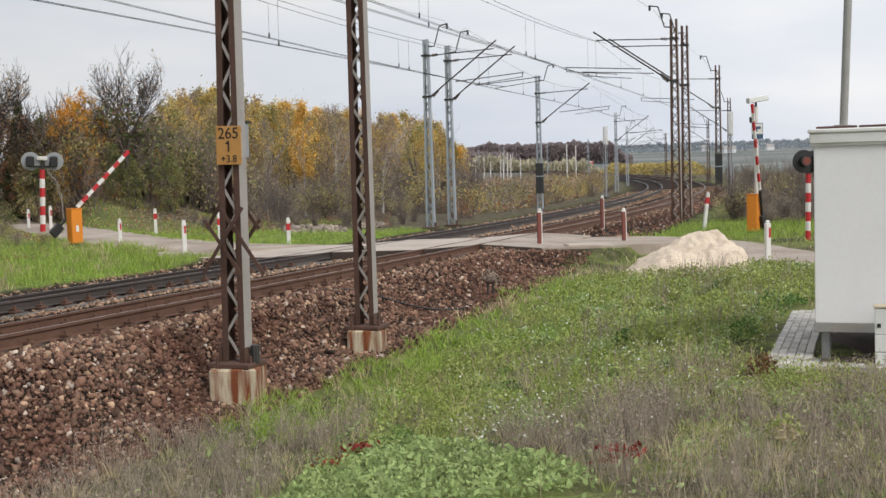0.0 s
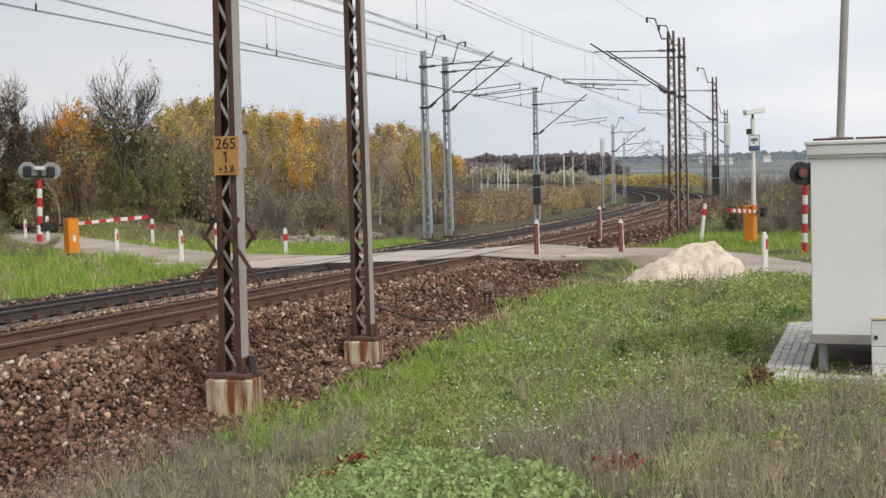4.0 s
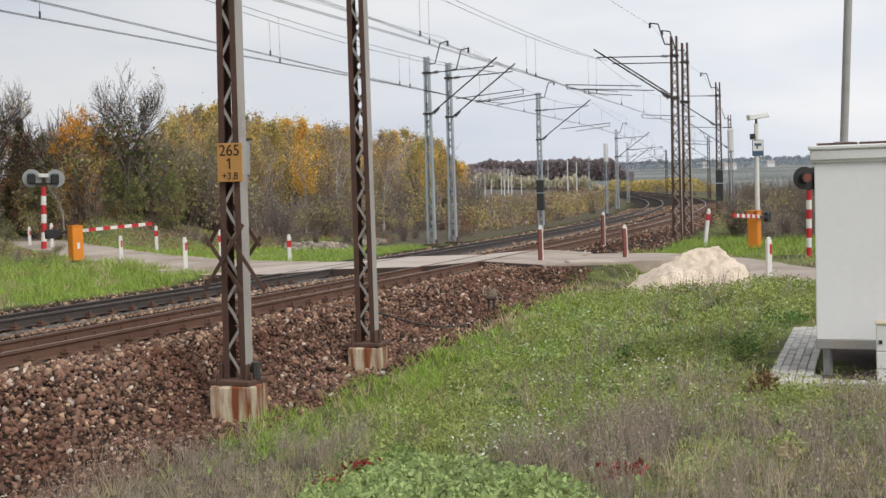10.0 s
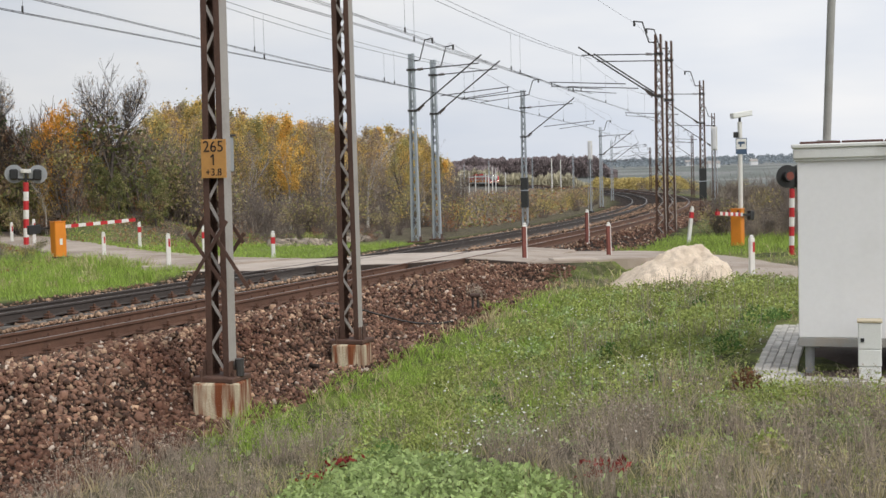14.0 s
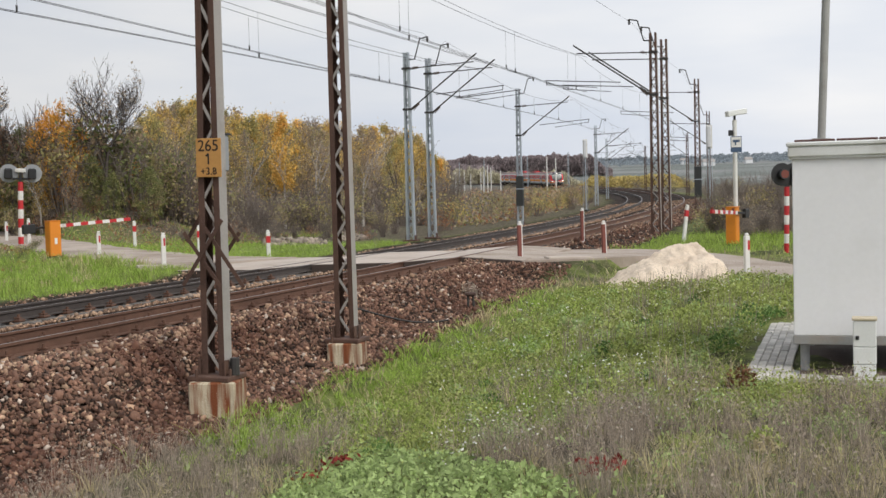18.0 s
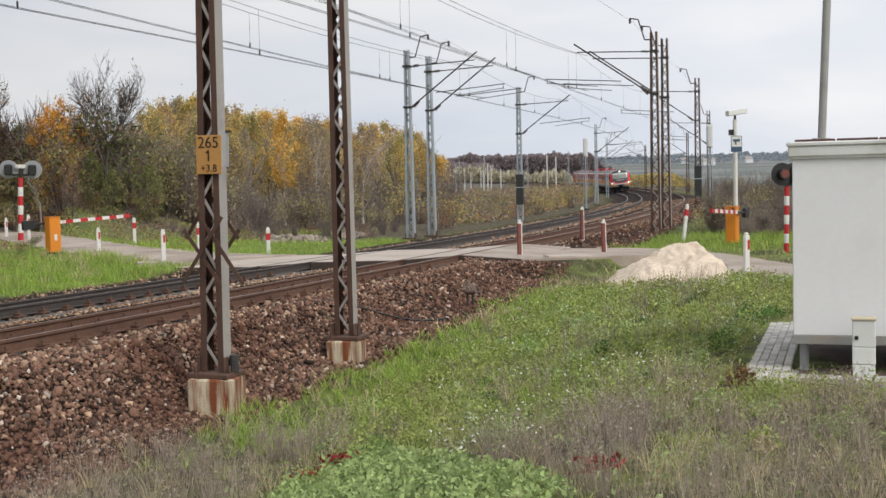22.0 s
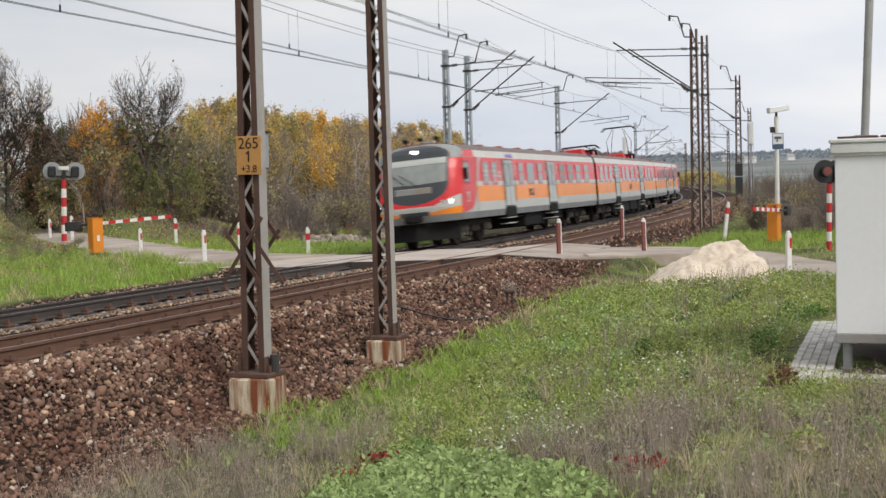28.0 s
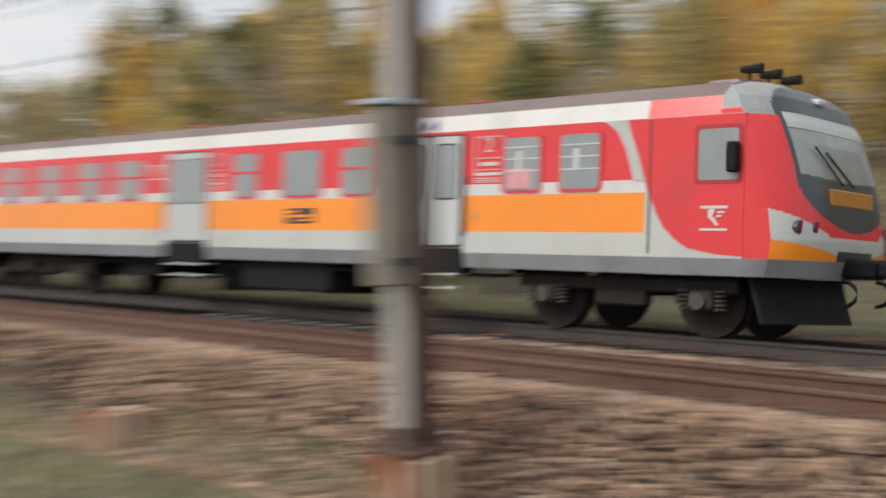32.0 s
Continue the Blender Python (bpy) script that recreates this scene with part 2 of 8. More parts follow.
def empty(name, m, label, category, group="", kind=""):
    ob = new(name)
    ob.matrix_basis = m
    return tagged(ob, label, category, group, kind)


def B():
    return bmesh.new()


def box(bm, x0, x1, y0, y1, z0, z1, m=None, mi=0, bev=0.0):
    c = Matrix.LocRotScale(((x0 + x1) / 2, (y0 + y1) / 2, (z0 + z1) / 2), None, (x1 - x0, y1 - y0, z1 - z0))
    g = bmesh.ops.create_cube(bm, size=1, matrix=(m @ c) if m else c)
    vs = g["verts"]
    fs = {f for v in vs for f in v.link_faces}
    for f in fs:
        f.material_index = mi
    if bev:
        es = list({e for v in vs for e in v.link_edges})
        r = bmesh.ops.bevel(bm, geom=es, offset=bev, segments=1, affect="EDGES")
        for f in r["faces"]:
            f.material_index = mi
    return bm


def bar(bm, a, b, r, n=6, r2=None, mi=0):
    """A round bar from a to b."""
    a, b = Vector(a), Vector(b)
    d = b - a
    if d.length < 1e-6:
        return bm
    q = d.to_track_quat("Z", "Y").to_matrix().to_4x4()
    g = bmesh.ops.create_cone(bm, cap_ends=True, segments=n, radius1=r, radius2=r if r2 is None else r2, depth=d.length, matrix=Matrix.Translation((a + b) / 2) @ q)
    for f in {f for v in g["verts"] for f in v.link_faces}:
        f.material_index = mi
    return bm


def flat_bar(bm, a, b, w, t, up=(0, 0, 1), mi=0):
    """A flat bar from a to b, w wide and t thick; its width lies across up."""
    a, b = Vector(a), Vector(b)
    z = (b - a).normalized()
    x = Vector(up).cross(z)
    if x.length < 1e-4:
        x = Vector((1, 0, 0)).cross(z)
    x.normalize()
    y = z.cross(x)
    m = Matrix((x, y, z)).transposed().to_4x4()
    m.translation = (a + b) / 2
    L = (b - a).length
    return box(bm, -w / 2, w / 2, -t / 2, t / 2, -L / 2, L / 2, m, mi)


def from_np(name, verts, faces, materials, parent=None, label="", mats=None, shade=False):
    me = bpy.data.meshes.new(name)
    me.from_pydata([tuple(v) for v in verts], [], [tuple(f) for f in faces])
    for k in (materials if isinstance(materials, (list, tuple)) else [materials]):
        me.materials.append(k)
    if mats is not None:
        me.polygons.foreach_set("material_index", np.asarray(mats, np.int32))
    if shade:
        me.polygons.foreach_set("use_smooth", [True] * len(me.polygons))
    me.update()
    ob = new(name, me)
    ob.parent = parent
    if label:
        tagged(ob, label)
    return ob


def sweep(name, prof, path, material, parent=None, label="", closed=True, mats=None, shade=False):
    """A profile (x to the right, z up) swept along a path of (x, y, z, heading, roll)."""
    n = len(prof)
    vs, fs, mi = [], [], []
    for x, y, z, h, roll in path:
        ch, sh, cr, sr = math.cos(h), math.sin(h), math.cos(roll), math.sin(roll)
        for a, c in prof:
            a2, c2 = a * cr + c * sr, c * cr - a * sr
            vs.append((x + a2 * ch, y - a2 * sh, z + c2))
    for i in range(len(path) - 1):
        for j in range(n if closed else n - 1):
            k = (j + 1) % n
            fs.append((i * n + j, i * n + k, (i + 1) * n + k, (i + 1) * n + j))
            mi.append(mats[j] if mats else 0)
    if closed:
        fs += [tuple(range(n))[::-1], tuple((len(path) - 1) * n + j for j in range(n))]
        mi += [0, 0]
    return from_np(name, vs, fs, material, parent, label, mi, shade)

# ================= ground =================
def link_mix(n, l, a, b, fac):
    m = n.new("ShaderNodeMixRGB")
    for k, v in ((0, fac), (1, a), (2, b)):
        if isinstance(v, tuple):
            m.inputs[k].default_value = (*v, 1)
        elif isinstance(v, float):
            m.inputs[k].default_value = v
        else:
            l.new(v, m.inputs[k])
    return m.outputs["Color"]


def ground_material():
    m = bpy.data.materials.new("meadow_soil")
    m.use_nodes = True
    n, l = m.node_tree.nodes, m.node_tree.links
    b = n["Principled BSDF"]
    tc = n.new("ShaderNodeTexCoord")

    def nz(sc, lo, hi, det=5.0):
        t = n.new("ShaderNodeTexNoise")
        t.inputs["Scale"].default_value, t.inputs["Detail"].default_value = sc, det
        l.new(tc.outputs["Object"], t.inputs["Vector"])
        r = n.new("ShaderNodeMapRange")
        r.inputs["From Min"].default_value, r.inputs["From Max"].default_value = lo, hi
        l.new(t.outputs["Fac"], r.inputs["Value"])
        return r.outputs["Result"]

    def attr(name):
        a = n.new("ShaderNodeAttribute")
        a.attribute_name = name
        return a.outputs["Fac"]

    green = link_mix(n, l, (0.1, 0.115, 0.04), (0.28, 0.33, 0.09), nz(1.3, 0.38, 0.65))
    green = link_mix(n, l, green, (0.25, 0.21, 0.13), nz(2.3, 0.55, 0.75))
    dry = link_mix(n, l, (0.1, 0.08, 0.06), (0.22, 0.18, 0.13), nz(3.0, 0.35, 0.65))
    c = link_mix(n, l, green, dry, attr("dry"))
    c = link_mix(n, l, c, link_mix(n, l, (0.2, 0.27, 0.07), (0.31, 0.36, 0.1), nz(0.9, 0.4, 0.6)), attr("verge"))
    # soil under the stones, darkened in colour to deepen the shade in their gaps
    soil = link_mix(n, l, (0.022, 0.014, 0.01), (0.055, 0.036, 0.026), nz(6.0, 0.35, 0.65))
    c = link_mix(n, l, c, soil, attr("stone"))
    # distant air haze painted into the field colour, blended in by the far mask
    hazy_field = link_mix(n, l, (0.23, 0.255, 0.235), (0.34, 0.345, 0.335), nz(0.006, 0.45, 0.55, 2.0))
    c = link_mix(n, l, c, hazy_field, attr("far"))
    fine = nz(22.0, 0.3, 0.7)
    c2 = n.new("ShaderNodeMixRGB")
    c2.blend_type = "MULTIPLY"
    c2.inputs[0].default_value = 0.6
    l.new(c, c2.inputs[1])
    l.new(fine, c2.inputs[2])
    l.new(c2.outputs["Color"], b.inputs["Base Color"])
    b.inputs["Roughness"].default_value, b.inputs["Specular IOR Level"].default_value = 0.95, 0.2
    bp = n.new("ShaderNodeBump")
    bp.inputs["Strength"].default_value, bp.inputs["Distance"].default_value = 0.5, 0.05
    l.new(fine, bp.inputs["Height"])
    l.new(bp.outputs["Normal"], b.inputs["Normal"])
    return m


def clover_at(x, y):
    """The low clover patch before the eye."""
    x, y = np.asarray(x, float), np.asarray(y, float)
    n1 = np.array([noise.noise((p * 1.3, q * 0.8, 21.0)) for p, q in zip(np.ravel(x), np.ravel(y))])
    top = np.interp(x, [-1.35, -1.2, -0.8, -0.42, 0.04, 0.39, 0.75, 0.95], [8.4, 10.1, 11.1, 11.3, 10.3, 9.4, 8.5, 7.2])
    return smooth(0.25, -0.15, y - top + 0.5 * n1) * smooth(-1.4, -1.25, x) * smooth(1.0, 0.85, x)


def dry_mask(x, y):
    """How dry the growth is: the grey weeds of the foreground and the rough land."""
    s, u = line_coords(x, y)
    x, y = np.asarray(x, float), np.asarray(y, float)
    n1 = np.array([noise.noise((a * 0.5, b * 0.5, 3.1)) for a, b in zip(np.ravel(x), np.ravel(y))])
    n2 = np.array([noise.noise((a * 0.9, b * 0.75, 7.7)) for a, b in zip(np.ravel(x), np.ravel(y))])
    far_edge = np.interp(x, [-0.5, -0.19, 0.55, 1.2, 1.95, 2.9, 5.0], [11.6, 12.1, 12.0, 11.8, 11.5, 11.2, 11.2])
    front = smooth(0.45, -0.2, y - far_edge + 0.6 * n1) * smooth(-0.45, -0.1, x + 0.3 * n1)
    front = front * (1 - 0.9 * smooth(0.02, 0.22, n2)) * (0.6 + 0.4 * smooth(7.4, 9.4, y + 1.2 * n1 - 0.3 * x))
    front = np.maximum(front, 0.7 * smooth(12.7, 12.0, y + 0.6 * n1) * smooth(-0.1, -0.5, x))
    clover = clover_at(x, y)
    rough = smooth(2, -6, s) * smooth(-7.2, -8.6, u) + smooth(4, 9, u) * smooth(40, 48, s) + smooth(-6.7, -7.5, u) * smooth(44, 52, s) + smooth(-14.5, -18, u)
    patch = 0.35 * smooth(0.2, 0.5, n1)
    return np.clip(np.maximum.reduce([front * (1 - clover), rough * 0.9, patch * smooth(3.0, 4.5, u)]), 0, 1)


def build_ground():
    def axis(lo, hi, fine_lo, fine_hi, step, grow):
        a = list(np.arange(fine_lo, fine_hi, step))
        st, p = step, fine_hi
        while p < hi:
            a.append(p)
            st *= grow
            p += st
        st, p = step, fine_lo
        while p > lo:
            st *= grow
            p -= st
            a.insert(0, p)
        return np.array(a)

    xs, ys = axis(-3000, 3000, -26, 16, 0.3, 1.1), axis(-900, 4200, -12, 46, 0.3, 1.08)
    X, Y = np.meshgrid(xs, ys)
    xf, yf = X.ravel(), Y.ravel()
    z = ground_z(xf, yf)
    s, u = line_coords(xf, yf)
    near = np.hypot(xf, yf) < 60
    bumps = np.array([noise.noise((a * 0.8, b * 0.8, 0)) * 0.06 + noise.noise((a * 2.6, b * 2.6, 5)) * 0.035 for a, b in zip(xf, yf)])
    free = smooth(3.2, 4.2, u) + smooth(-7.0, -8.5, u)
    d, _, w = road_at(xf, yf)
    z = z + bumps * free * smooth(0.2, 1.5, d - w)
    nx = len(xs)
    fs = [(j * nx + i, j * nx + i + 1, (j + 1) * nx + i + 1, (j + 1) * nx + i) for j in range(len(ys) - 1) for i in range(nx - 1)]
    ob = from_np("ground", np.stack([xf, yf, z], -1), fs, ground_material(), shade=True)
    foot_n = np.array([noise.noise((a * 0.7, b * 0.7, 9)) for a, b in zip(xf, yf)])
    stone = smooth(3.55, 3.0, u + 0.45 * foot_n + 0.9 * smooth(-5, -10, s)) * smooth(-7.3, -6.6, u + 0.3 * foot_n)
    # weight of the painted haze colour, growing with distance
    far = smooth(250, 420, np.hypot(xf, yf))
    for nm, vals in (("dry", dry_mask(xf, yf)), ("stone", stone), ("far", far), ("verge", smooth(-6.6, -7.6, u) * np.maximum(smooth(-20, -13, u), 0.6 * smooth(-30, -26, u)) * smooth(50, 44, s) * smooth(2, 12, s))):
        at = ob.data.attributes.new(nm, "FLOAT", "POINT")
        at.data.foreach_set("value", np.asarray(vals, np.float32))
    tagged(ob, "uneven green meadow with dry weeds, falling to the railway bank", "ground", kind="structure")


build_ground()


def strip(name, pts, thick, material, label, category, edge=0.0):
    """A slab along a plan line of (x, y, z, half width)."""
    vs, fs = [], []
    for i, (x, y, z, w) in enumerate(pts):
        a, b = pts[max(i - 1, 0)], pts[min(i + 1, len(pts) - 1)]
        t = Vector((b[0] - a[0], b[1] - a[1])).normalized()
        nx, ny = -t.y, t.x
        for k in (1.0, 0.5, 0.0, -0.5, -1.0):
            ww = w * k + (edge * noise.noise((x * 0.9, y * 0.9, k)) if abs(k) == 1 else 0)
            vs.append((x + nx * ww, y + ny * ww, z + 0.03 * (1 - k * k)))
        for k in (1.0, -1.0):
            vs.append((x + nx * (w * k * 1.02), y + ny * (w * k * 1.02), z - thick))
    for i in range(len(pts) - 1):
        o, q = i * 7, (i + 1) * 7
        for j in range(4):
            fs.append((o + j, o + j + 1, q + j + 1, q + j))
        fs += [(o + 5, o, q, q + 5), (o + 4, o + 6, q + 6, q + 4)]
    e_ = (len(pts) - 1) * 7
    fs += [(0, 5, 6, 4, 3, 2, 1), (e_ + 1, e_ + 2, e_ + 3, e_ + 4, e_ + 6, e_ + 5, e_)]
    ob = from_np(name, vs, fs, material, shade=False)
    tagged(ob, label, category, kind="structure")
    return ob


rp = [(float(x), float(y), float(z), float(w) / 2) for x, y, z, w in _RP]
cr = [line_coords(p[0], p[1])[1][0] for p in rp]
strip("road_far", [p for p, u in zip(rp, cr) if u < -6.9], 0.6, M["asphalt"], "worn grey asphalt road with ragged verges", "road", 0.25)
strip("road_near", [p for p, u in zip(rp, cr) if u > 0.95], 0.6, M["asphalt"], "worn grey asphalt road with ragged verges", "road", 0.25)

# ================= tracks =================
def track_pose(s, u, dz=0.0):
    """Pose on a track: x across towards the camera's side, y along, canted."""
    x, y, h = on_line(s, u)
    f = DROP if u < -2 else 0.0
    c = u if u > -2 else u + GAP
    return pose(float(x), float(y), float(grade(s)) + f + dz + c * CANT / 1.5, 0, -math.degrees(CANT / 1.5), -math.degrees(float(h)))


def path_at(u, s0, s1, dz=0.0, step=2.0):
    out = []
    for s in np.arange(s0, s1 + 0.01, step):
        x, y, h = on_line(s, u)
        f = DROP if u < -2 else 0.0
        c = u if u > -2 else u + GAP
        out.append((float(x), float(y), float(grade(s)) + f + dz + c * CANT / 1.5, float(h), -CANT / 1.5))
    return out


RAIL = [(-0.075, -0.172), (0.075, -0.172), (0.075, -0.16), (0.012, -0.14), (0.012, -0.045), (0.036, -0.035), (0.036, -0.006), (0.03, 0.0), (-0.03, 0.0), (-0.036, -0.006), (-0.036, -0.035), (-0.012, -0.045), (-0.012, -0.14), (-0.075, -0.16)]
RAIL_M = [0] * 14
RAIL_M[7] = 1
DECK = (28.0, 33.4)  # stretch of the level crossing along the line
bm_sl = B()
box(bm_sl, -1.25, 1.25, -0.13, 0.13, -0.37, -0.205, bev=0.02)
me_sl = bpy.data.meshes.new("sleeper")
bm_sl.to_mesh(me_sl)
me_sl.materials.append(M["sleeper"])
bm_f = B()
for k in (-1, 1):
    box(bm_f, k * 0.12 - 0.07, k * 0.12 + 0.07, -0.08, 0.08, -0.2, -0.155, bev=0.01)
    bar(bm_f, (k * 0.12, 0, -0.156), (k * 0.12, 0, -0.075), 0.026, 6)
    flat_bar(bm_f, (k * 0.05, 0, -0.125), (k * 0.17, 0, -0.135), 0.09, 0.018)
me_f = bpy.data.meshes.new("rail_fastening")
bm_f.to_mesh(me_f)
me_f.materials.append(M["rail_side"])
tracks = {}
for nm, u, lb in (("near_track", 0.0, "railway track with rust-brown rails on concrete sleepers in ballast"), ("far_track", -GAP, "railway track with dark greasy rails on sleepers in ballast")):
    tr = empty(nm, Matrix(), lb, "railway track", kind="structure")
    tracks[nm] = tr
    for du in (0.75, -0.75):
        sweep("rail", RAIL, path_at(u + du, -120, 640), [M["rail_side"] if u == 0 else M["rail_dark"], M["rail_head"]], tr, mats=RAIL_M)
    k = 0
    for s in np.arange(-18, 75, 0.65):
        if DECK[0] - 0.3 < s < DECK[1] + 0.3:
            continue
        m = track_pose(s, u)
        o = new("sleeper", me_sl)
        o.parent, o.matrix_basis = tr, m
        if -14 < s < 26:
            for du in (0.75, -0.75):
                o = new("rail_fastening", me_f)
                o.parent, o.matrix_basis = tr, m @ pose(du, 0, 0)

# level crossing deck: worn slabs outside and between the rails
deck = empty("crossing_deck", Matrix(), "pale worn level crossing surface of slabs between the rails", "level crossing", kind="structure")


def deck_level(u):
    """Level of the crossing's surface above the near axis, in one even sweep over both tracks."""
    k = CANT / 1.5
    return float(np.interp(u, [-7.2, -4.83, -4.66, -3.34, -3.17, -0.83, -0.66, 0.66, 0.83, 2.35], [DROP - 0.09, DROP - 0.83 * k - 0.01, DROP - 0.66 * k - 0.01, DROP + 0.66 * k - 0.01, DROP + 0.83 * k - 0.01, -0.83 * k - 0.01, -0.66 * k - 0.01, 0.66 * k - 0.01, 0.83 * k - 0.012, -0.045]))


def deck_slab(name, u0, u1, s0, s1, thick, material, drop=0.0):
    bm = B()
    vs = []
    for s, u in ((s0, u0), (s0, u1), (s1, u1), (s1, u0)):
        x, y, h = on_line(s, u)
        vs.append(Vector((float(x), float(y), float(grade(s)) + deck_level(u) - drop)))
    top = [bm.verts.new(v) for v in vs]
    bot = [bm.verts.new(v - Vector((0, 0, thick))) for v in vs]
    bm.faces.new(top[::-1])
    bm.faces.new(bot)
    for i in range(4):
        j = (i + 1) % 4
        bm.faces.new((top[i], top[j], bot[j], bot[i]))
    bmesh.ops.recalc_face_normals(bm, faces=bm.faces)
    bmesh.ops.bevel(bm, geom=list(bm.edges), offset=0.008, segments=1, affect="EDGES")
    part(name, bm, material, deck)


for u0, u1 in ((-7.15, -4.83), (-4.66, -3.34), (-3.17, -0.83), (-0.66, 0.66), (0.83, 2.35)):
    for i in range(3):
        s0 = DECK[0] + i * 1.8
        deck_slab("slab", u0, u1, s0 + 0.004, s0 + 1.796, 0.2, M["slab"] if u0 < 0.8 else M["asphalt"])
    deck_slab("edge_beam", u0, u1, DECK[0] - 0.09, DECK[0], 0.34, M["edge_dark"], 0.006)

# ================= ballast stones =================
def stone_shapes(rng, n):
    """Irregular chips: n arrays of 8 corner points of about unit size."""
    c = np.array([(x, y, z) for x in (-1, 1) for y in (-1, 1) for z in (-1, 1)], float) * 0.5
    p = c[None] * (1 + rng.uniform(-0.45, 0.25, (n, 8, 3)))
    p *= rng.uniform(0.6, 1.35, (n, 1, 3)) * np.array([1.15, 1.05, 0.75])
    q = rng.uniform(0, math.pi, n)
    a = np.stack([np.cos(q), rng.normal(0, 0.5, n), rng.normal(0, 0.5, n), np.sin(q)], -1)
    a /= np.linalg.norm(a, axis=1)[:, None]
    w, x, y, z = a.T
    R = np.stack([np.stack([1 - 2 * (y * y + z * z), 2 * (x * y - z * w), 2 * (x * z + y * w)], -1), np.stack([2 * (x * y + z * w), 1 - 2 * (x * x + z * z), 2 * (y * z - x * w)], -1), np.stack([2 * (x * z - y * w), 2 * (y * z + x * w), 1 - 2 * (x * x + y * y)], -1)], 1)
    return np.einsum("nij,nkj->nki", R, p)


CUBE_F = np.array([(0, 1, 3, 2), (4, 6, 7, 5), (0, 4, 5, 1), (2, 3, 7, 6), (0, 2, 6, 4), (1, 5, 7, 3)])


def scatter_mesh(name, verts, faces, material, parent=None, kind="stuff"):
    """One mesh from arrays of corners and of quads or triangles."""
    me = bpy.data.meshes.new(name)
    k = faces.shape[1]
    me.vertices.add(len(verts))
    me.vertices.foreach_set("co", np.asarray(verts, np.float32).ravel())
    me.loops.add(faces.size)
    me.loops.foreach_set("vertex_index", np.asarray(faces, np.int32).ravel())
    me.polygons.add(len(faces))
    me.polygons.foreach_set("loop_start", np.arange(0, faces.size, k, dtype=np.int32))
    me.polygons.foreach_set("loop_total", np.full(len(faces), k, np.int32))
    me.update(calc_edges=True)
    me.materials.append(material)
    ob = new(name, me)
    ob.parent = parent
    if kind:
        ob["kind"] = kind
    return ob


def build_ballast():
    rng = np.random.default_rng(5)
    ballast = empty("ballast_bank", Matrix(), "bank of broken brown and grey ballast stones under the tracks", "ballast", kind="structure")
    S, U = [], []
    for s0, s1, u0, u1, dens in ((-24, -14, 0.95, 3.35, 260), (-14, -2, 0.95, 3.35, 560), (-2, 13, 0.95, 3.45, 1000), (13, 20, 0.95, 3.45, 760), (20, 28, 0.95, 3.6, 420), (-12, 28, -0.6, 0.6, 90), (-12, 28, -3.2, -0.85, 120), (-12, 28, -4.6, -3.4, 60), (-12, 28, -6.9, -4.9, 60), (33.6, 70, -6.5, 3.0, 45), (70, 120, -6.5, 3.0, 14)):
        n = int((s1 - s0) * (u1 - u0) * dens)
        S.append(rng.uniform(s0, s1, n))
        U.append(rng.uniform(u0, u1, n))
    s, u = np.concatenate(S), np.concatenate(U)
    size = 0.0335 * np.exp(rng.normal(0, 0.32, len(s))) * np.where(s > 37, 1.35, 1.0)
    x, y, h = on_line(s, u)
    z = ground_z(x, y)
    keep = (u < 3.1 - 0.85 * smooth(-5, -10, s)) | (rng.uniform(size=len(s)) < 0.5)
    x, y, z, size, s, u = (a[keep] for a in (x, y, z, size, s, u))
    near = np.where((s > 8.5) & (s < 13) & (u > 1.9) & (u < 3.2))[0][:300]
    mask = np.ones(len(s), bool)
    mask[near] = False
    shp = stone_shapes(rng, len(s)) * size[:, None, None]
    ctr = np.stack([x, y, z + size * rng.uniform(-0.1, 0.55, len(s)) + 0.035 * smooth(2.1, 1.5, u) * smooth(0.7, 0.95, u)], -1)
    # rusty stones lie on the bank by the masts, cleaner ones elsewhere
    fresh = smooth(5, -2, s) + smooth(0.8, 0.2, u) + 0.35 * smooth(1.9, 1.2, u) + 0.1
    pale = rng.uniform(size=len(s)) < fresh
    chip = rng.uniform(size=len(s)) < 0.03
    for pick, mk in ((mask & ~pale & ~chip, "ballast"), (mask & pale & ~chip, "ballast_pale"), (mask & chip, "ballast_chip")):
        P = (shp + ctr[:, None])[pick]
        F = (CUBE_F[None] + (np.arange(len(P)) * 8)[:, None, None]).reshape(-1, 4)
        scatter_mesh("loose_ballast", P.reshape(-1, 3), F, M[mk], ballast)
    meshes = []
    for k in range(8):
        me = bpy.data.meshes.new("ballast_stone")
        me.from_pydata([tuple(v) for v in stone_shapes(rng, 1)[0]], [], [tuple(f) for f in CUBE_F])
        me.materials.append(M["stone_one"])
        meshes.append(me)
    for i in near:
        o = new("ballast_stone", meshes[i % 8])
        o.parent = ballast
        o.matrix_basis = Matrix.LocRotScale(ctr[i], Euler(rng.uniform(0, 6, 3)), [size[i] * 1.1] * 3)


M["stone_one"] = mat("stone_one", (0.26, 0.165, 0.115), 0.9, var=0.25, scale=2.0, fine=60, rnd=0.75, dirt=(0.12, 0.05, 0.03), dirt_amt=0.62, dirt_scale=0.55)

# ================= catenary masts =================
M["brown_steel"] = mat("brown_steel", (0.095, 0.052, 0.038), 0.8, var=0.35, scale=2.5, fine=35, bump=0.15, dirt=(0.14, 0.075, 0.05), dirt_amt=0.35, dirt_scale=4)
M["insulator"] = mat("insulator", (0.1, 0.07, 0.055), 0.25, var=0.1)
M["dark_iron"] = mat("dark_iron", (0.045, 0.042, 0.04), 0.7, var=0.2, fine=40)
M["wire"] = mat("wire", (0.05, 0.05, 0.05), 0.6, metal=0.3, var=0.1)
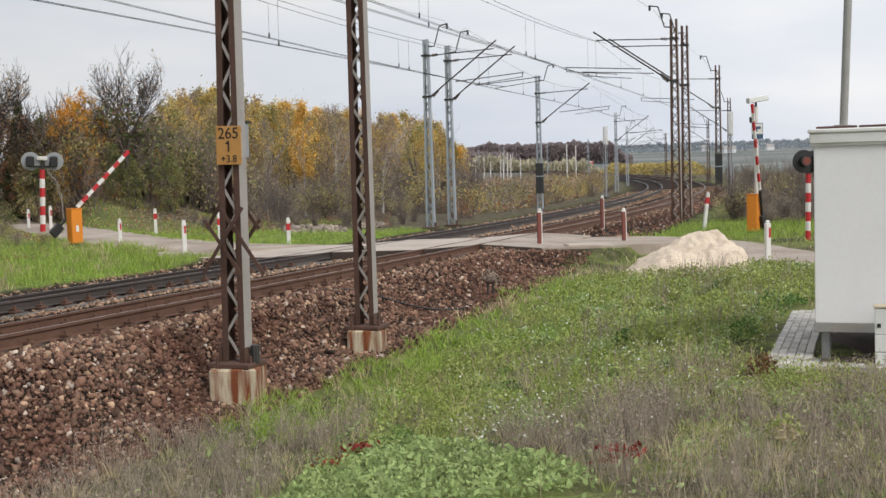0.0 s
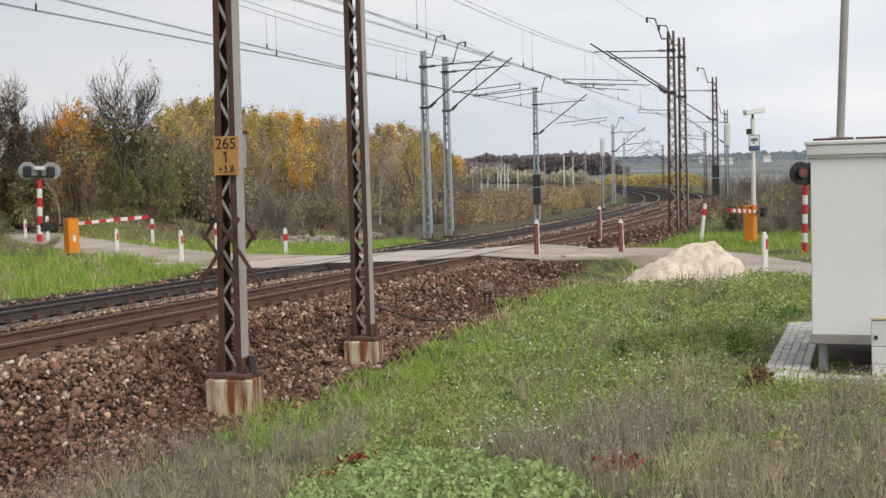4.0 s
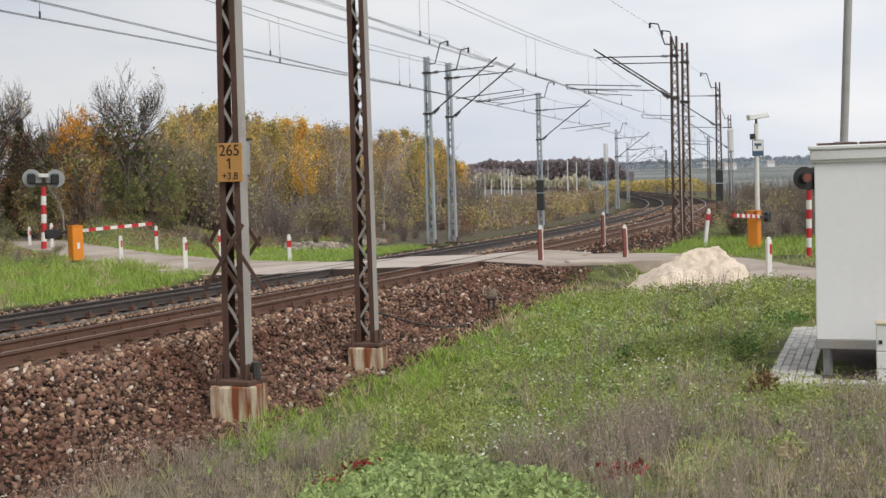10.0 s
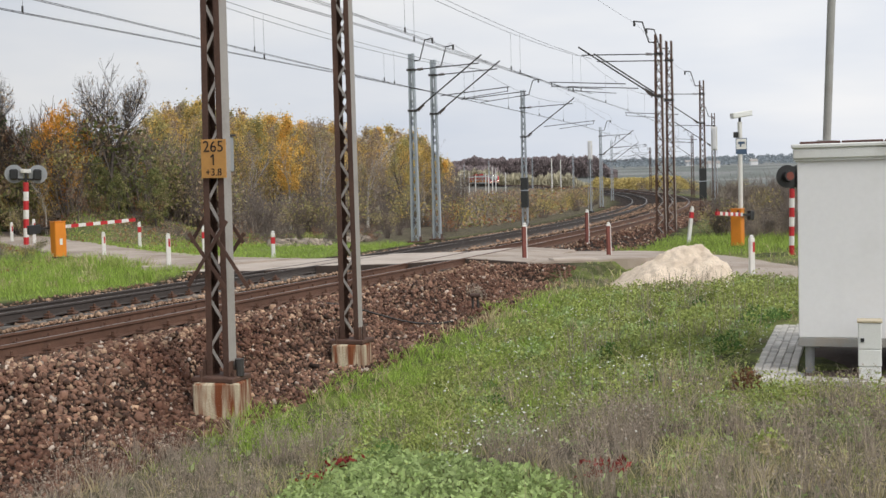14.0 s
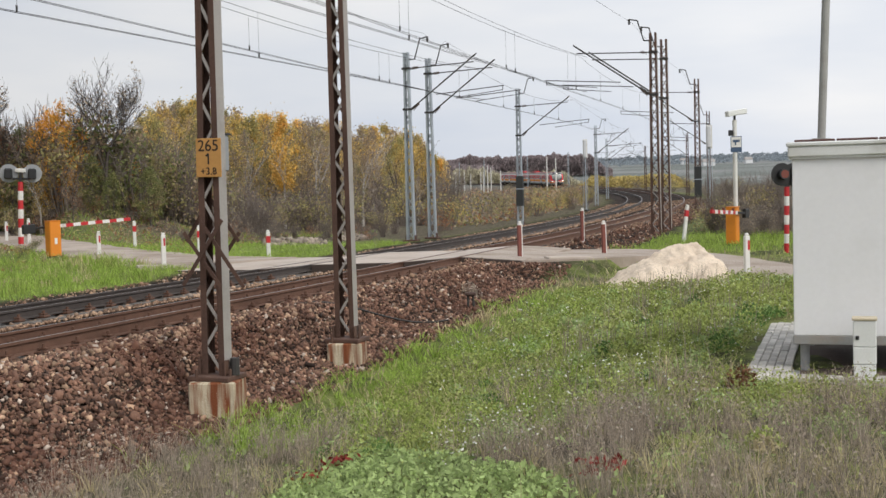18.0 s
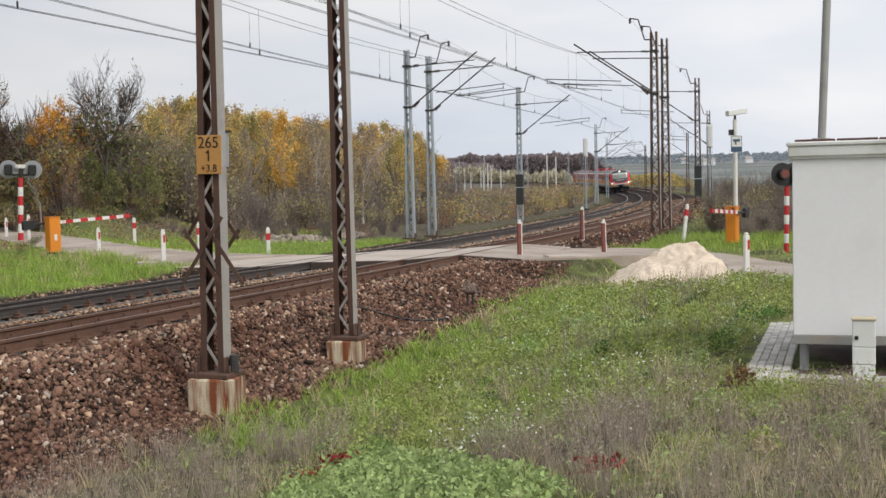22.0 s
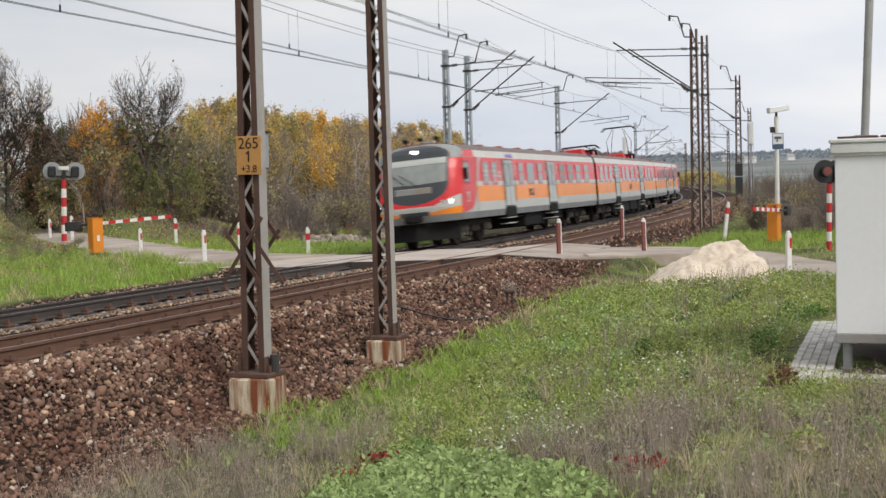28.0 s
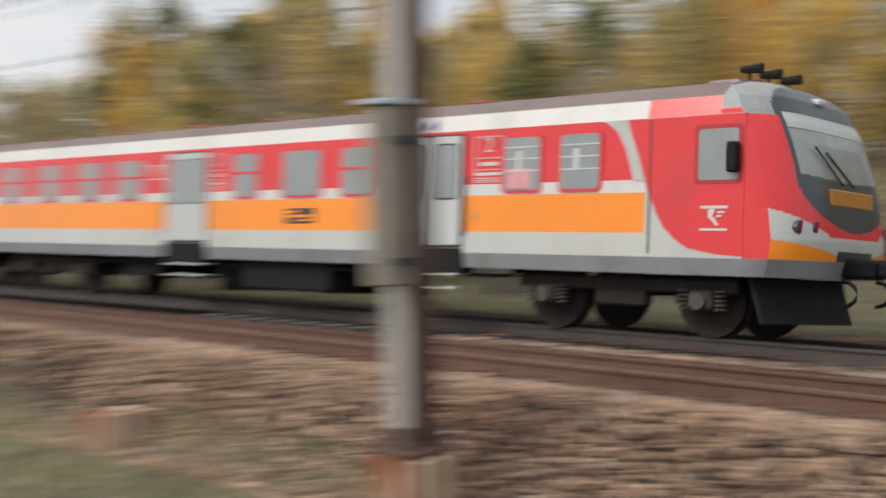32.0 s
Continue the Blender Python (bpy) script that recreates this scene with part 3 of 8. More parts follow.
M["base_grey_dark"] = mat("base_grey_dark", (0.23, 0.2, 0.16), 0.7, var=0.2, scale=3, fine=40)
M["band_black"] = mat("band_black", (0.035, 0.037, 0.036), 0.7, var=0.15)


def local_frame(s, u, z):
    x, y, h = on_line(s, u)
    return pose(float(x), float(y), z, 0, 0, -math.degrees(float(h)))


def lattice(e, height, w0, w1, d, steel, face_steel, lacing_n, bar_w=0.035, single=False):
    """Two channels joined by zigzag lacing on both faces; x across the line."""
    def wx(z):
        return w0 + (w1 - w0) * z / height

    for sx in (-1, 1):
        bm = B()
        for dy in (-1, 1):  # flanges
            a, b = [], []
            for z in (0, height):
                x1, x0 = sx * wx(z) / 2, sx * (wx(z) / 2 - 0.075)
                a += [(x0, dy * d / 2, z), (x1, dy * d / 2, z), (x1, dy * (d / 2 - 0.011), z), (x0, dy * (d / 2 - 0.011), z)]
            vs = [bm.verts.new(v) for v in a]
            for i in range(4):
                j = (i + 1) % 4
                bm.faces.new((vs[i], vs[j], vs[4 + j], vs[4 + i]))
            bm.faces.new(vs[:4])
            bm.faces.new(vs[4:])
        bmesh.ops.recalc_face_normals(bm, faces=bm.faces)
        part("channel", bm, steel, e)
        bm = B()
        vs = []
        for z in (0, height):
            x1, x0 = sx * (wx(z) / 2 + 0.002), sx * (wx(z) / 2 - 0.012)
            vs += [bm.verts.new(v) for v in ((x0, -d / 2 + 0.003, z), (x1, -d / 2 + 0.003, z), (x1, d / 2 - 0.003, z), (x0, d / 2 - 0.003, z))]
        for i in range(4):
            j = (i + 1) % 4
            bm.faces.new((vs[i], vs[j], vs[4 + j], vs[4 + i]))
        bm.faces.new(vs[4:])
        bmesh.ops.recalc_face_normals(bm, faces=bm.faces)
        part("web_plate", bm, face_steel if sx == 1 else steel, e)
    for dy in (-1, 1):
        bm = B()
        st = height / lacing_n
        for i in range(lacing_n):
            z0, z1 = i * st + 0.05, (i + 1) * st + 0.05
            k = 1 if (i + (dy > 0)) % 2 else -1
            a, b = wx(z0) / 2 - 0.05, wx(z1) / 2 - 0.05
            if z1 > height:
                break
            flat_bar(bm, (-k * a, dy * (d / 2 - 0.014), z0), (k * b, dy * (d / 2 - 0.014), z1), bar_w, 0.008, (0, 1, 0))
            if single:
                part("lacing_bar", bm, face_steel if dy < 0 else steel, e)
                bm = B()
        if not single:
            part("lacing", bm, steel, e)["kind"] = "stuff"


def foundation(name, s, u, ztop, zbot, w, twist=0.0):
    e = empty(name, local_frame(s, u, zbot) @ pose(0, 0, 0, 0, 0, twist), "rust-streaked concrete foundation block of a catenary mast", "foundation", "mast foundations")
    h = ztop - zbot
    bm = B()
    box(bm, -w / 2, w / 2, -w / 2, w / 2, -0.5, h, bev=0.02)
    part("block", bm, M["conc_streak"], e)
    for k in (-1, 1):
        for j in (-1, 1):
            bm = B()
            bar(bm, (k * 0.2, j * 0.17, h), (k * 0.2, j * 0.17, h + 0.14), 0.02, 6)
            part("anchor_bolt", bm, M["brown_steel"], e)


def base_plate(e, w, d):
    bm = B()
    box(bm, -w / 2 - 0.12, w / 2 + 0.12, -d / 2 - 0.14, d / 2 + 0.14, -0.06, 0.0, bev=0.01)
    for sx in (-1, 1):
        for dy in (-1, 1):
            box(bm, sx * (w / 2 + 0.02) - 0.008, sx * (w / 2 + 0.02) + 0.008, dy * 0.08 - 0.05, dy * 0.08 + 0.05, 0, 0.18)
    part("base_plate", bm, M["brown_steel"], e)


def streak_material():
    m = mat("conc_streak", (0.55, 0.48, 0.35), 0.9, var=0.2, scale=5, fine=60, bump=0.4)
    n, l = m.node_tree.nodes, m.node_tree.links
    b = n["Principled BSDF"]
    src = b.inputs["Base Color"].links[0].from_socket
    tc = n.new("ShaderNodeTexCoord")
    mp = n.new("ShaderNodeMapping")
    mp.inputs["Scale"].default_value = (7, 7, 0.7)
    tx = n.new("ShaderNodeTexNoise")
    tx.inputs["Scale"].default_value, tx.inputs["Detail"].default_value = 1.0, 4
    rp_ = n.new("ShaderNodeMapRange")
    rp_.inputs["From Min"].default_value, rp_.inputs["From Max"].default_value = 0.42, 0.55
    l.new(tc.outputs["Object"], mp.inputs["Vector"])
    l.new(mp.outputs["Vector"], tx.inputs["Vector"])
    l.new(tx.outputs["Fac"], rp_.inputs["Value"])
    c = link_mix(n, l, src, (0.2, 0.058, 0.02), rp_.outputs["Result"])
    fine = n.new("ShaderNodeTexNoise")
    fine.inputs["Scale"].default_value, fine.inputs["Detail"].default_value = 3.1, 5
    thin = n.new("ShaderNodeMapRange")
    thin.inputs["From Min"].default_value, thin.inputs["From Max"].default_value, thin.inputs["To Max"].default_value = 0.54, 0.68, 0.7
    l.new(mp.outputs["Vector"], fine.inputs["Vector"])
    l.new(fine.outputs["Fac"], thin.inputs["Value"])
    c = link_mix(n, l, c, (0.27, 0.1, 0.04), thin.outputs["Result"])
    l.new(c, b.inputs["Base Color"])
    return m


M["conc_streak"] = streak_material()


def cantilever(e, z_tie, z_foot, z_end, reach, side, steel=None, reg=True, two=False):
    """Bracket of tubes from a mast towards its track: tie, strut, registration arm, insulators."""
    steel = steel or M["dark_iron"]
    x0, x1 = side * 0.14, side * reach
    bm = B()
    bar(bm, (x0, 0, z_tie), (x1 * 0.98, 0, z_tie + 0.12), 0.022, 6)
    part("tie_tube", bm, steel, e)
    bm = B()
    bar(bm, (x0, 0, z_foot), (x1 * 1.02, 0, z_end), 0.03, 6)
    part("strut_tube", bm, steel, e)
    for z, dz in ((z_tie, 0.02), (z_foot, 0.2)):
        bm = B()
        bar(bm, (x0 + side * 0.1, 0, z), (x0 + side * 0.36, 0, z + dz * 1.1), 0.025, 6)
        for i in range(5):
            t = 0.12 + 0.05 * i
            bar(bm, (x0 + side * t, 0, z + dz * i * 0.25), (x0 + side * (t + 0.018), 0, z + dz * (i + 0.3) * 0.25), 0.06, 8)
        part("insulator_string", bm, M["insulator"], e)
        bm = B()
        box(bm, -0.17, 0.17, -0.14, 0.14, z - 0.04, z + 0.04)
        part("clamp", bm, steel, e)
    if reg:
        bm = B()
        zr = z_foot + 0.55
        bar(bm, (x1 * 0.42, 0, zr), (x1 * 1.4, 0, zr + 0.22), 0.018, 6)
        bar(bm, (x1 * 0.72, 0, zr - 0.16), (x1 * 1.38, 0, zr + 0.05), 0.014, 6)
        bar(bm, (x1 * 1.38, 0, zr + 0.2), (x1 * 1.38, 0, zr + 0.02), 0.014, 6)
        part("registration_arm", bm, steel, e)


def horn(e, height, side):
    """Bent horn on the mast's top that carries the earth wire."""
    bm = B()
    pts = [(0, 0, height - 0.3), (side * 0.36, 0, height - 0.28), (side * 0.6, 0, height + 0.52), (side * 0.95, 0, height + 0.58)]
    for a, b in zip(pts, pts[1:]):
        bar(bm, a, b, 0.025, 6)
    bar(bm, (side * 0.92, 0, height + 0.58), (side * 0.92, 0, height + 0.38), 0.045, 8)
    part("wire_horn", bm, M["dark_iron"], e)


MAST_LABEL = {"brown": "rust-brown lattice steel catenary mast on a concrete foundation", "zinc": "pale galvanised lattice steel catenary mast beside the track"}


def mast(s, u, z0, height, kind, side, w0=0.4, w1=0.26, d=0.22, n=26, tie=None, reach=2.9, hook=True, reg=True, band=False, lean=0.0):
    e = empty("catenary_mast", local_frame(s, u, z0) @ pose(0, 0, 0, 0, lean, 0), MAST_LABEL[kind], "mast", "catenary masts")
    st = M["brown_steel"] if kind == "brown" else M["galv"]
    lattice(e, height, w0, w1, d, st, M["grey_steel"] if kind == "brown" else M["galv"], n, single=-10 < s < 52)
    base_plate(e, w0, d)
    if tie:
        cantilever(e, tie, tie - 1.65, tie + 0.45, reach, side, reg=reg)
    if hook:
        horn(e, height, side)
    if band:
        bm = B()
        box(bm, -0.2, 0.2, -0.16, 0.16, 1.05, 2.75, bev=0.01)
        part("dark_band", bm, M["band_black"], e)
        bm = B()
        box(bm, -0.205, 0.205, -0.165, 0.165, 2.0, 2.05)
        part("clip_band", bm, M["galv"], e)
    return e


# the two masts before the camera, with foundations
mast_a = mast(12.5, 2.85, -0.47, 8.6, "brown", -1, 0.3, 0.19, 0.18, 30, tie=7.2, reach=2.6, lean=0.75)
foundation("mast_foundation", 12.5, 2.85, -0.53, -1.0, 0.56, 15)
mast_b = mast(16.3, 2.85, -0.52, 8.6, "brown", -1, 0.3, 0.24, 0.16, 30, tie=7.3, reach=2.6)
foundation("mast_foundation", 16.3, 2.85, -0.58, -1.0, 0.52, 15)
# behind, seen at the end of the turn
mast_c = mast(-7.35, 2.85, -0.38, 8.6, "brown", -1, 0.36, 0.26, 0.24, 30, tie=7.3, reach=2.6)
foundation("mast_foundation", -7.35, 2.85, -0.44, -1.1, 0.6, 4)
foundation("mast_foundation", -12.1, 2.82, -0.56, -1.1, 0.56, 4)
e = empty("switch_box", local_frame(-7.35, 2.85, -0.38) @ pose(0.34, 0.1, 0), "grey steel switch box clamped to a mast", "box")
bm = B()
box(bm, -0.15, 0.15, -0.12, 0.12, 1.4, 2.88, bev=0.012)
part("case", bm, M["base_grey_dark"], e)
bm = B()
box(bm, -0.19, 0.19, -0.16, 0.16, 2.881, 2.93, bev=0.01)
part("cover", bm, M["galv"], e)
for z in (1.6, 2.6):
    bm = B()
    box(bm, -0.3, 0.1, 0.131, 0.16, z - 0.03, z + 0.03)
    part("strap", bm, M["dark_iron"], e)
# far side
for s, z, hgt, tie in ((46.4, -0.47, 7.6, 6.95), (49.3, -0.5, 7.65, 7.0), (67.0, -0.62, 7.7, 6.7)):
    mast(s, -7.0, z, hgt, "zinc", 1, 0.36, 0.22, 0.2, 22, tie=tie, band=s > 60)
mast(109.1, -7.0, -0.45, 7.2, "zinc", 1, 0.34, 0.22, 0.2, 16, tie=6.4)
mast(142.0, -7.0, -0.35, 7.0, "zinc", 1, 0.34, 0.22, 0.2, 14, tie=6.2)
mast(15.4, -7.0, -0.5, 8.4, "zinc", 1, 0.36, 0.24, 0.2, 20, tie=7.2)
mast(-6.7, -7.1, -0.45, 8.4, "zinc", 1, 0.42, 0.3, 0.3, 20, tie=7.2)
# camera's side, beyond the road
for s, z, hgt, tie in ((47.6, -0.42, 7.85, 7.1), (51.1, -0.5, 8.05, 7.25), (69.5, -0.36, 7.7, 6.95), (100.0, -0.45, 7.6, 6.6), (150.0, -0.2, 7.6, 6.6), (205.0, 0.1, 7.4, 6.5)):
    mast(s, 2.8, z, hgt, "brown", -1, 0.4, 0.28, 0.24, 24, tie=tie, reach=3.1, band=s > 60 and s < 80)
for s in (185.0, 235.0, 290.0, 345.0, 400.0):
    mast(s, -7.0, float(grade(s)) - 0.4, 7.4, "zinc", 1, 0.34, 0.24, 0.2, 12, tie=6.3, hook=False)


def plain_post(name, x, y, h, r, material, label, category):
    e = empty(name, pose(x, y, gz(x, y)), label, category)
    bm = B()
    bar(bm, (0, 0, -0.2), (0, 0, h), r, 8, r * 0.75)
    part("pole", bm, material, e)
    return e


# ---------------- wires ----------------
def wire(name, pts, r, parent, material=None):
    vs, fs = [], []
    k = 4
    for i, p in enumerate(pts):
        t = (Vector(pts[min(i + 1, len(pts) - 1)]) - Vector(pts[max(i - 1, 0)])).normalized()
        a = t.cross(Vector((0, 0, 1))).normalized()
        b = a.cross(t)
        for j in range(k):
            q = 2 * math.pi * j / k
            vs.append(Vector(p) + a * (r * math.cos(q)) + b * (r * math.sin(q)))
    for i in range(len(pts) - 1):
        for j in range(k):
            fs.append((i * k + j, i * k + (j + 1) % k, (i + 1) * k + (j + 1) % k, (i + 1) * k + j))
    return from_np(name, vs, fs, material or M["wire"], parent)


def catenary(u, stops, heights, z_mes, sag):
    """Contact wires, carrying wire and droppers of one tension length over one track."""
    e = empty("catenary_line", Matrix(), "dark overhead contact wires with droppers above the track", "overhead wire", "overhead wires")
    f = DROP if u < -2 else 0

    def P(s, uu, z):
        x, y, h = on_line(s, uu)
        return (float(x), float(y), z + float(grade(s)) + f)

    con, mes = [], []
    for i, (a, b) in enumerate(zip(stops, stops[1:])):
        za, zb = 0.15 * (-1) ** i, 0.15 * (-1) ** (i + 1)
        nseg = 14
        for k in range(nseg + (1 if b == stops[-1] else 0)):
            t = k / nseg
            s = a + (b - a) * t
            zc = float(np.interp(s, *heights))
            con.append((s, u + za + (zb - za) * t, zc))
            mes.append((s, u + za + (zb - za) * t, max(z_mes - sag * 4 * t * (1 - t), zc + 0.3)))
    for dy in (-0.045, 0.045):
        wire("contact_wire", [P(s, uu + dy, z) for s, uu, z in con], 0.0065, e)
    wire("carrying_wire", [P(s, uu, z) for s, uu, z in mes], 0.0065, e)
    bm = B()
    for (s, uu, z), (_, _, z2) in list(zip(con, mes))[1::4]:
        bar(bm, P(s, uu, z), P(s, uu, z2), 0.0035, 4)
        bar(bm, P(s, uu, z), P(s, uu, z + 0.12), 0.02, 5)
    part("dropper", bm, M["wire"], e)["kind"] = "stuff"
    return e


# two tension lengths overlap over the crossing: one runs out towards the bend, the other towards the eye
ENDING = ([-45, 17, 31, 43, 49], [5.16, 5.16, 5.28, 5.36, 5.55])
STARTING = ([12.5, 17.3, 31, 46, 400], [5.55, 5.46, 5.34, 5.35, 5.35])
catenary(-GAP, [-45, -6.7, 15.4, 47.8], ENDING, 6.75, 0.42)
catenary(-GAP, [15.4, 46.4, 67, 109, 142, 185, 235, 290, 345, 400], STARTING, 6.68, 0.5)
catenary(0.0, [-40, -7.35, 14.4, 49.3], ENDING, 6.98, 0.42)
catenary(0.0, [14.4, 47.6, 69.5, 100, 150, 205, 260, 320], STARTING, 6.88, 0.45)
for u, stops, z in ((-6.2, [-45, -6.7, 15.4, 46.4, 49.3, 67, 109, 142, 185], 8.0), (2.0, [-40, -7.35, 12.5, 47.6, 69.5, 100, 150, 205], 8.02)):
    e = empty("earth_wire", Matrix(), "thin earth wire strung along the mast tops", "overhead wire", "overhead wires")
    pts = []
    for a, b in zip(stops, stops[1:]):
        for k in range(10):
            t = k / 10
            s = a + (b - a) * t
            x, y, h = on_line(s, u)
            pts.append((float(x), float(y), float(grade(s)) + z - 0.3 * 4 * t * (1 - t)))
    wire("strand", pts, 0.0055, e)

# ================= things by the road =================
M["paint_white"] = mat("paint_white", (0.72, 0.71, 0.68), 0.55, var=0.1, scale=4, fine=50, dirt=(0.4, 0.36, 0.3), dirt_amt=0.25, dirt_scale=3)
M["paint_red"] = mat("paint_red", (0.5, 0.022, 0.028), 0.5, var=0.12, fine=50, dirt=(0.3, 0.05, 0.04), dirt_amt=0.2)
M["orange_box"] = mat("orange_box", (0.72, 0.24, 0.02), 0.5, var=0.08, scale=2, fine=40, dirt=(0.4, 0.16, 0.04), dirt_amt=0.2)
M["sheet_white"] = mat("sheet_white", (0.86, 0.86, 0.87), 0.42, var=0.03, scale=0.8, fine=20, dirt=(0.76, 0.76, 0.75), dirt_amt=0.25, dirt_scale=0.9)
M["trim_white"] = mat("trim_white", (0.76, 0.77, 0.75), 0.5, var=0.06, scale=2, dirt=(0.42, 0.4, 0.36), dirt_amt=0.3)
M["lamp_black"] = mat("lamp_black", (0.02, 0.02, 0.021), 0.45, var=0.1)
M["lamp_grey"] = mat("lamp_grey", (0.3, 0.31, 0.32), 0.5, var=0.1)
M["lens_red"] = mat("lens_red", (0.2, 0.06, 0.045), 0.15, var=0.05)
M["sand"] = mat("sand", (0.74, 0.62, 0.49), 0.95, var=0.2, scale=5, fine=22, bump=1.0, dirt=(0.45, 0.35, 0.26), dirt_amt=0.35, dirt_scale=2.5)
M["paver"] = mat("paver", (0.5, 0.475, 0.435), 0.9, var=0.15, scale=6, fine=70, bump=0.3, rnd=0.28)
M["sign_amber"] = mat("sign_amber", (0.55, 0.29, 0.085), 0.6, var=0.08, scale=5, fine=40, dirt=(0.45, 0.22, 0.06), dirt_amt=0.3, dirt_scale=6)
M["ink"] = mat("ink", (0.03, 0.022, 0.018), 0.6, var=0.1)
M["sign_blue"] = mat("sign_blue", (0.05, 0.09, 0.16), 0.5, var=0.05)
M["branch"] = mat("branch", (0.2, 0.165, 0.14), 0.9, var=0.3, fine=30)


def letters(name, body, size, material, parent, m, depth=0.002, align="CENTER"):
    cu = bpy.data.curves.new(name, "FONT")
    cu.body, cu.size, cu.extrude, cu.align_x, cu.align_y = body, size, depth, align, "CENTER"
    tmp = new(name + "_tmp", cu)
    me = bpy.data.meshes.new_from_object(tmp)
    bpy.data.objects.remove(tmp)
    bpy.data.curves.remove(cu)
    me.materials.clear()
    me.materials.append(material)
    ob = new(name, me)
    ob.parent, ob.matrix_basis = parent, m
    return ob


# ---- distance plate, box and crossed bars on the first mast ----
def mast_fittings():
    x, y, h = on_line(12.5, 2.85)
    m = pose(float(x), float(y), -0.47, 0, 0, -math.degrees(float(h))) @ pose(0, 0, 0, 0, 0.75, 0)
    e = empty("distance_plate", m @ pose(0.06, -0.125, 2.55), "amber enamel railway distance plate with black figures", "sign")
    bm = B()
    box(bm, -0.19, 0.14, -0.012, 0.0, -0.225, 0.225, bev=0.004)
    part("plate", bm, M["sign_amber"], e)
    bm = B()
    for k in (-1, 1):
        box(bm, -0.18, 0.13, 0.001, 0.02, k * 0.17 - 0.02, k * 0.17 + 0.02)
    part("bracket", bm, M["dark_iron"], e)
    up = Euler((radians(90), 0, 0)).to_matrix().to_4x4()
    for tx, sz, z in (("265", 0.185, 0.135), ("1", 0.185, -0.02), ("+3.8", 0.12, -0.16)):
        letters("figure", tx, sz, M["ink"], e, pose(-0.025, -0.0145, z) @ up)
    bm = B()
    flat_bar(bm, (-0.022, -0.0155, 0.046), (-0.058, -0.0155, 0.018), 0.02, 0.004, (0, 1, 0))
    part("figure_flag", bm, M["ink"], e)
    e = empty("junction_box", m @ pose(-0.03, 0.24, 2.62), "grey steel junction box clamped to the mast", "box")
    bm = B()
    box(bm, -0.09, 0.09, -0.07, 0.07, -0.22, 0.2, bev=0.012)
    part("case", bm, M["lamp_grey"], e)
    bm = B()
    box(bm, -0.11, 0.11, -0.09, 0.09, 0.201, 0.225, bev=0.004)
    part("cover", bm, M["dark_iron"], e)
    e = empty("climbing_guard", m @ pose(0, 0, 1.0), "crossed brown steel bars guarding the mast against climbing", "guard")
    for x0, z0, x1, z1, dy in ((-0.13, 2.18, 0.32, 1.56, 0.16), (-0.17, 1.83, 0.39, 1.05, -0.16), (-0.385, 1.68, 0.087, 1.05, -0.14), (-0.385, 1.56, -0.05, 2.07, 0.14), (-0.405, 1.06, 0.126, 1.83, -0.175), (-0.11, 1.08, 0.33, 1.67, 0.175)):
        bm = B()
        k = 0.488 * dy
        flat_bar(bm, (x0 - k, dy, z0 - 1.0), (x1 - k, dy, z1 - 1.0), 0.045, 0.01, (0, 1, 0))
        part("guard_bar", bm, M["brown_steel"], e)
    e = empty("cable_pipe", m @ pose(0.24, 0.0, 0.0), "dark cable pipe strapped to the foot of the mast", "pipe")
    bm = B()
    bar(bm, (0, 0, 0), (0, 0, 0.2), 0.055, 8)
    part("shell", bm, M["dark_iron"], e)


mast_fittings()


# ---- marker posts ----
def marker_post(x, y, h, style, lean=(0, 0)):
    lab = {"white": "white concrete marker post with a small red reflector", "red": "white concrete marker post with a red band", "rust": "weathered marker post with brown-red faces"}[style]
    e = empty("marker_post", pose(x, y, gz(x, y), lean[0], lean[1], 20), lab, "post", "marker posts by the road")
    w = 0.062 if style != "rust" else 0.056
    bm = B()
    box(bm, -w, w, -w * 0.7, w * 0.7, -0.3, h - 0.06, bev=0.012)
    box(bm, -w * 0.8, w * 0.8, -w * 0.5, w * 0.5, h - 0.061, h, bev=0.02)
    part("shaft", bm, M["paint_white"], e)
    bm = B()
    if style == "red":
        box(bm, -w - 0.004, w + 0.004, -w * 0.7 - 0.004, w * 0.7 + 0.004, h - 0.42, h - 0.2)
    elif style == "white":
        box(bm, 0.0, w - 0.01, -w * 0.7 - 0.005, -w * 0.7 + 0.002, h - 0.38, h - 0.16)
    else:
        box(bm, -w - 0.004, w * 0.45, -w * 0.7 - 0.004, w * 0.7 + 0.004, 0.05, h - 0.1)
    part("band", bm, M["paint_red"] if style != "rust" else M["post_brown"], e)


M["post_brown"] = mat("post_brown", (0.2, 0.06, 0.045), 0.7, var=0.2, scale=5, dirt=(0.12, 0.07, 0.05), dirt_amt=0.4)
for x, y, h, st, ln in ((-17.3, 50.6, 0.86, "white", (0, 0)), (-10.7, 40.1, 0.84, "white", (0, 0)), (-7.4, 34.6, 0.98, "white", (0, 0)), (-11.3, 47.65, 1.09, "red", (0, 0)), (-7.56, 41.0, 1.0, "red", (0, 0)), (-5.08, 39.83, 0.95, "red", (0, 0)),
                        (2.45, 30.39, 0.98, "rust", (0, 0)), (5.25, 39.55, 1.14, "rust", (0, 0)), (4.82, 31.98, 0.94, "rust", (0, -1)), (9.12, 42.12, 1.35, "red", (0, 8)), (7.19, 26.71, 0.96, "white", (0, 0)), (-15.5, 47.9, 1.05, "white", (0, 0))):
    marker_post(x, y, h, st, ln)


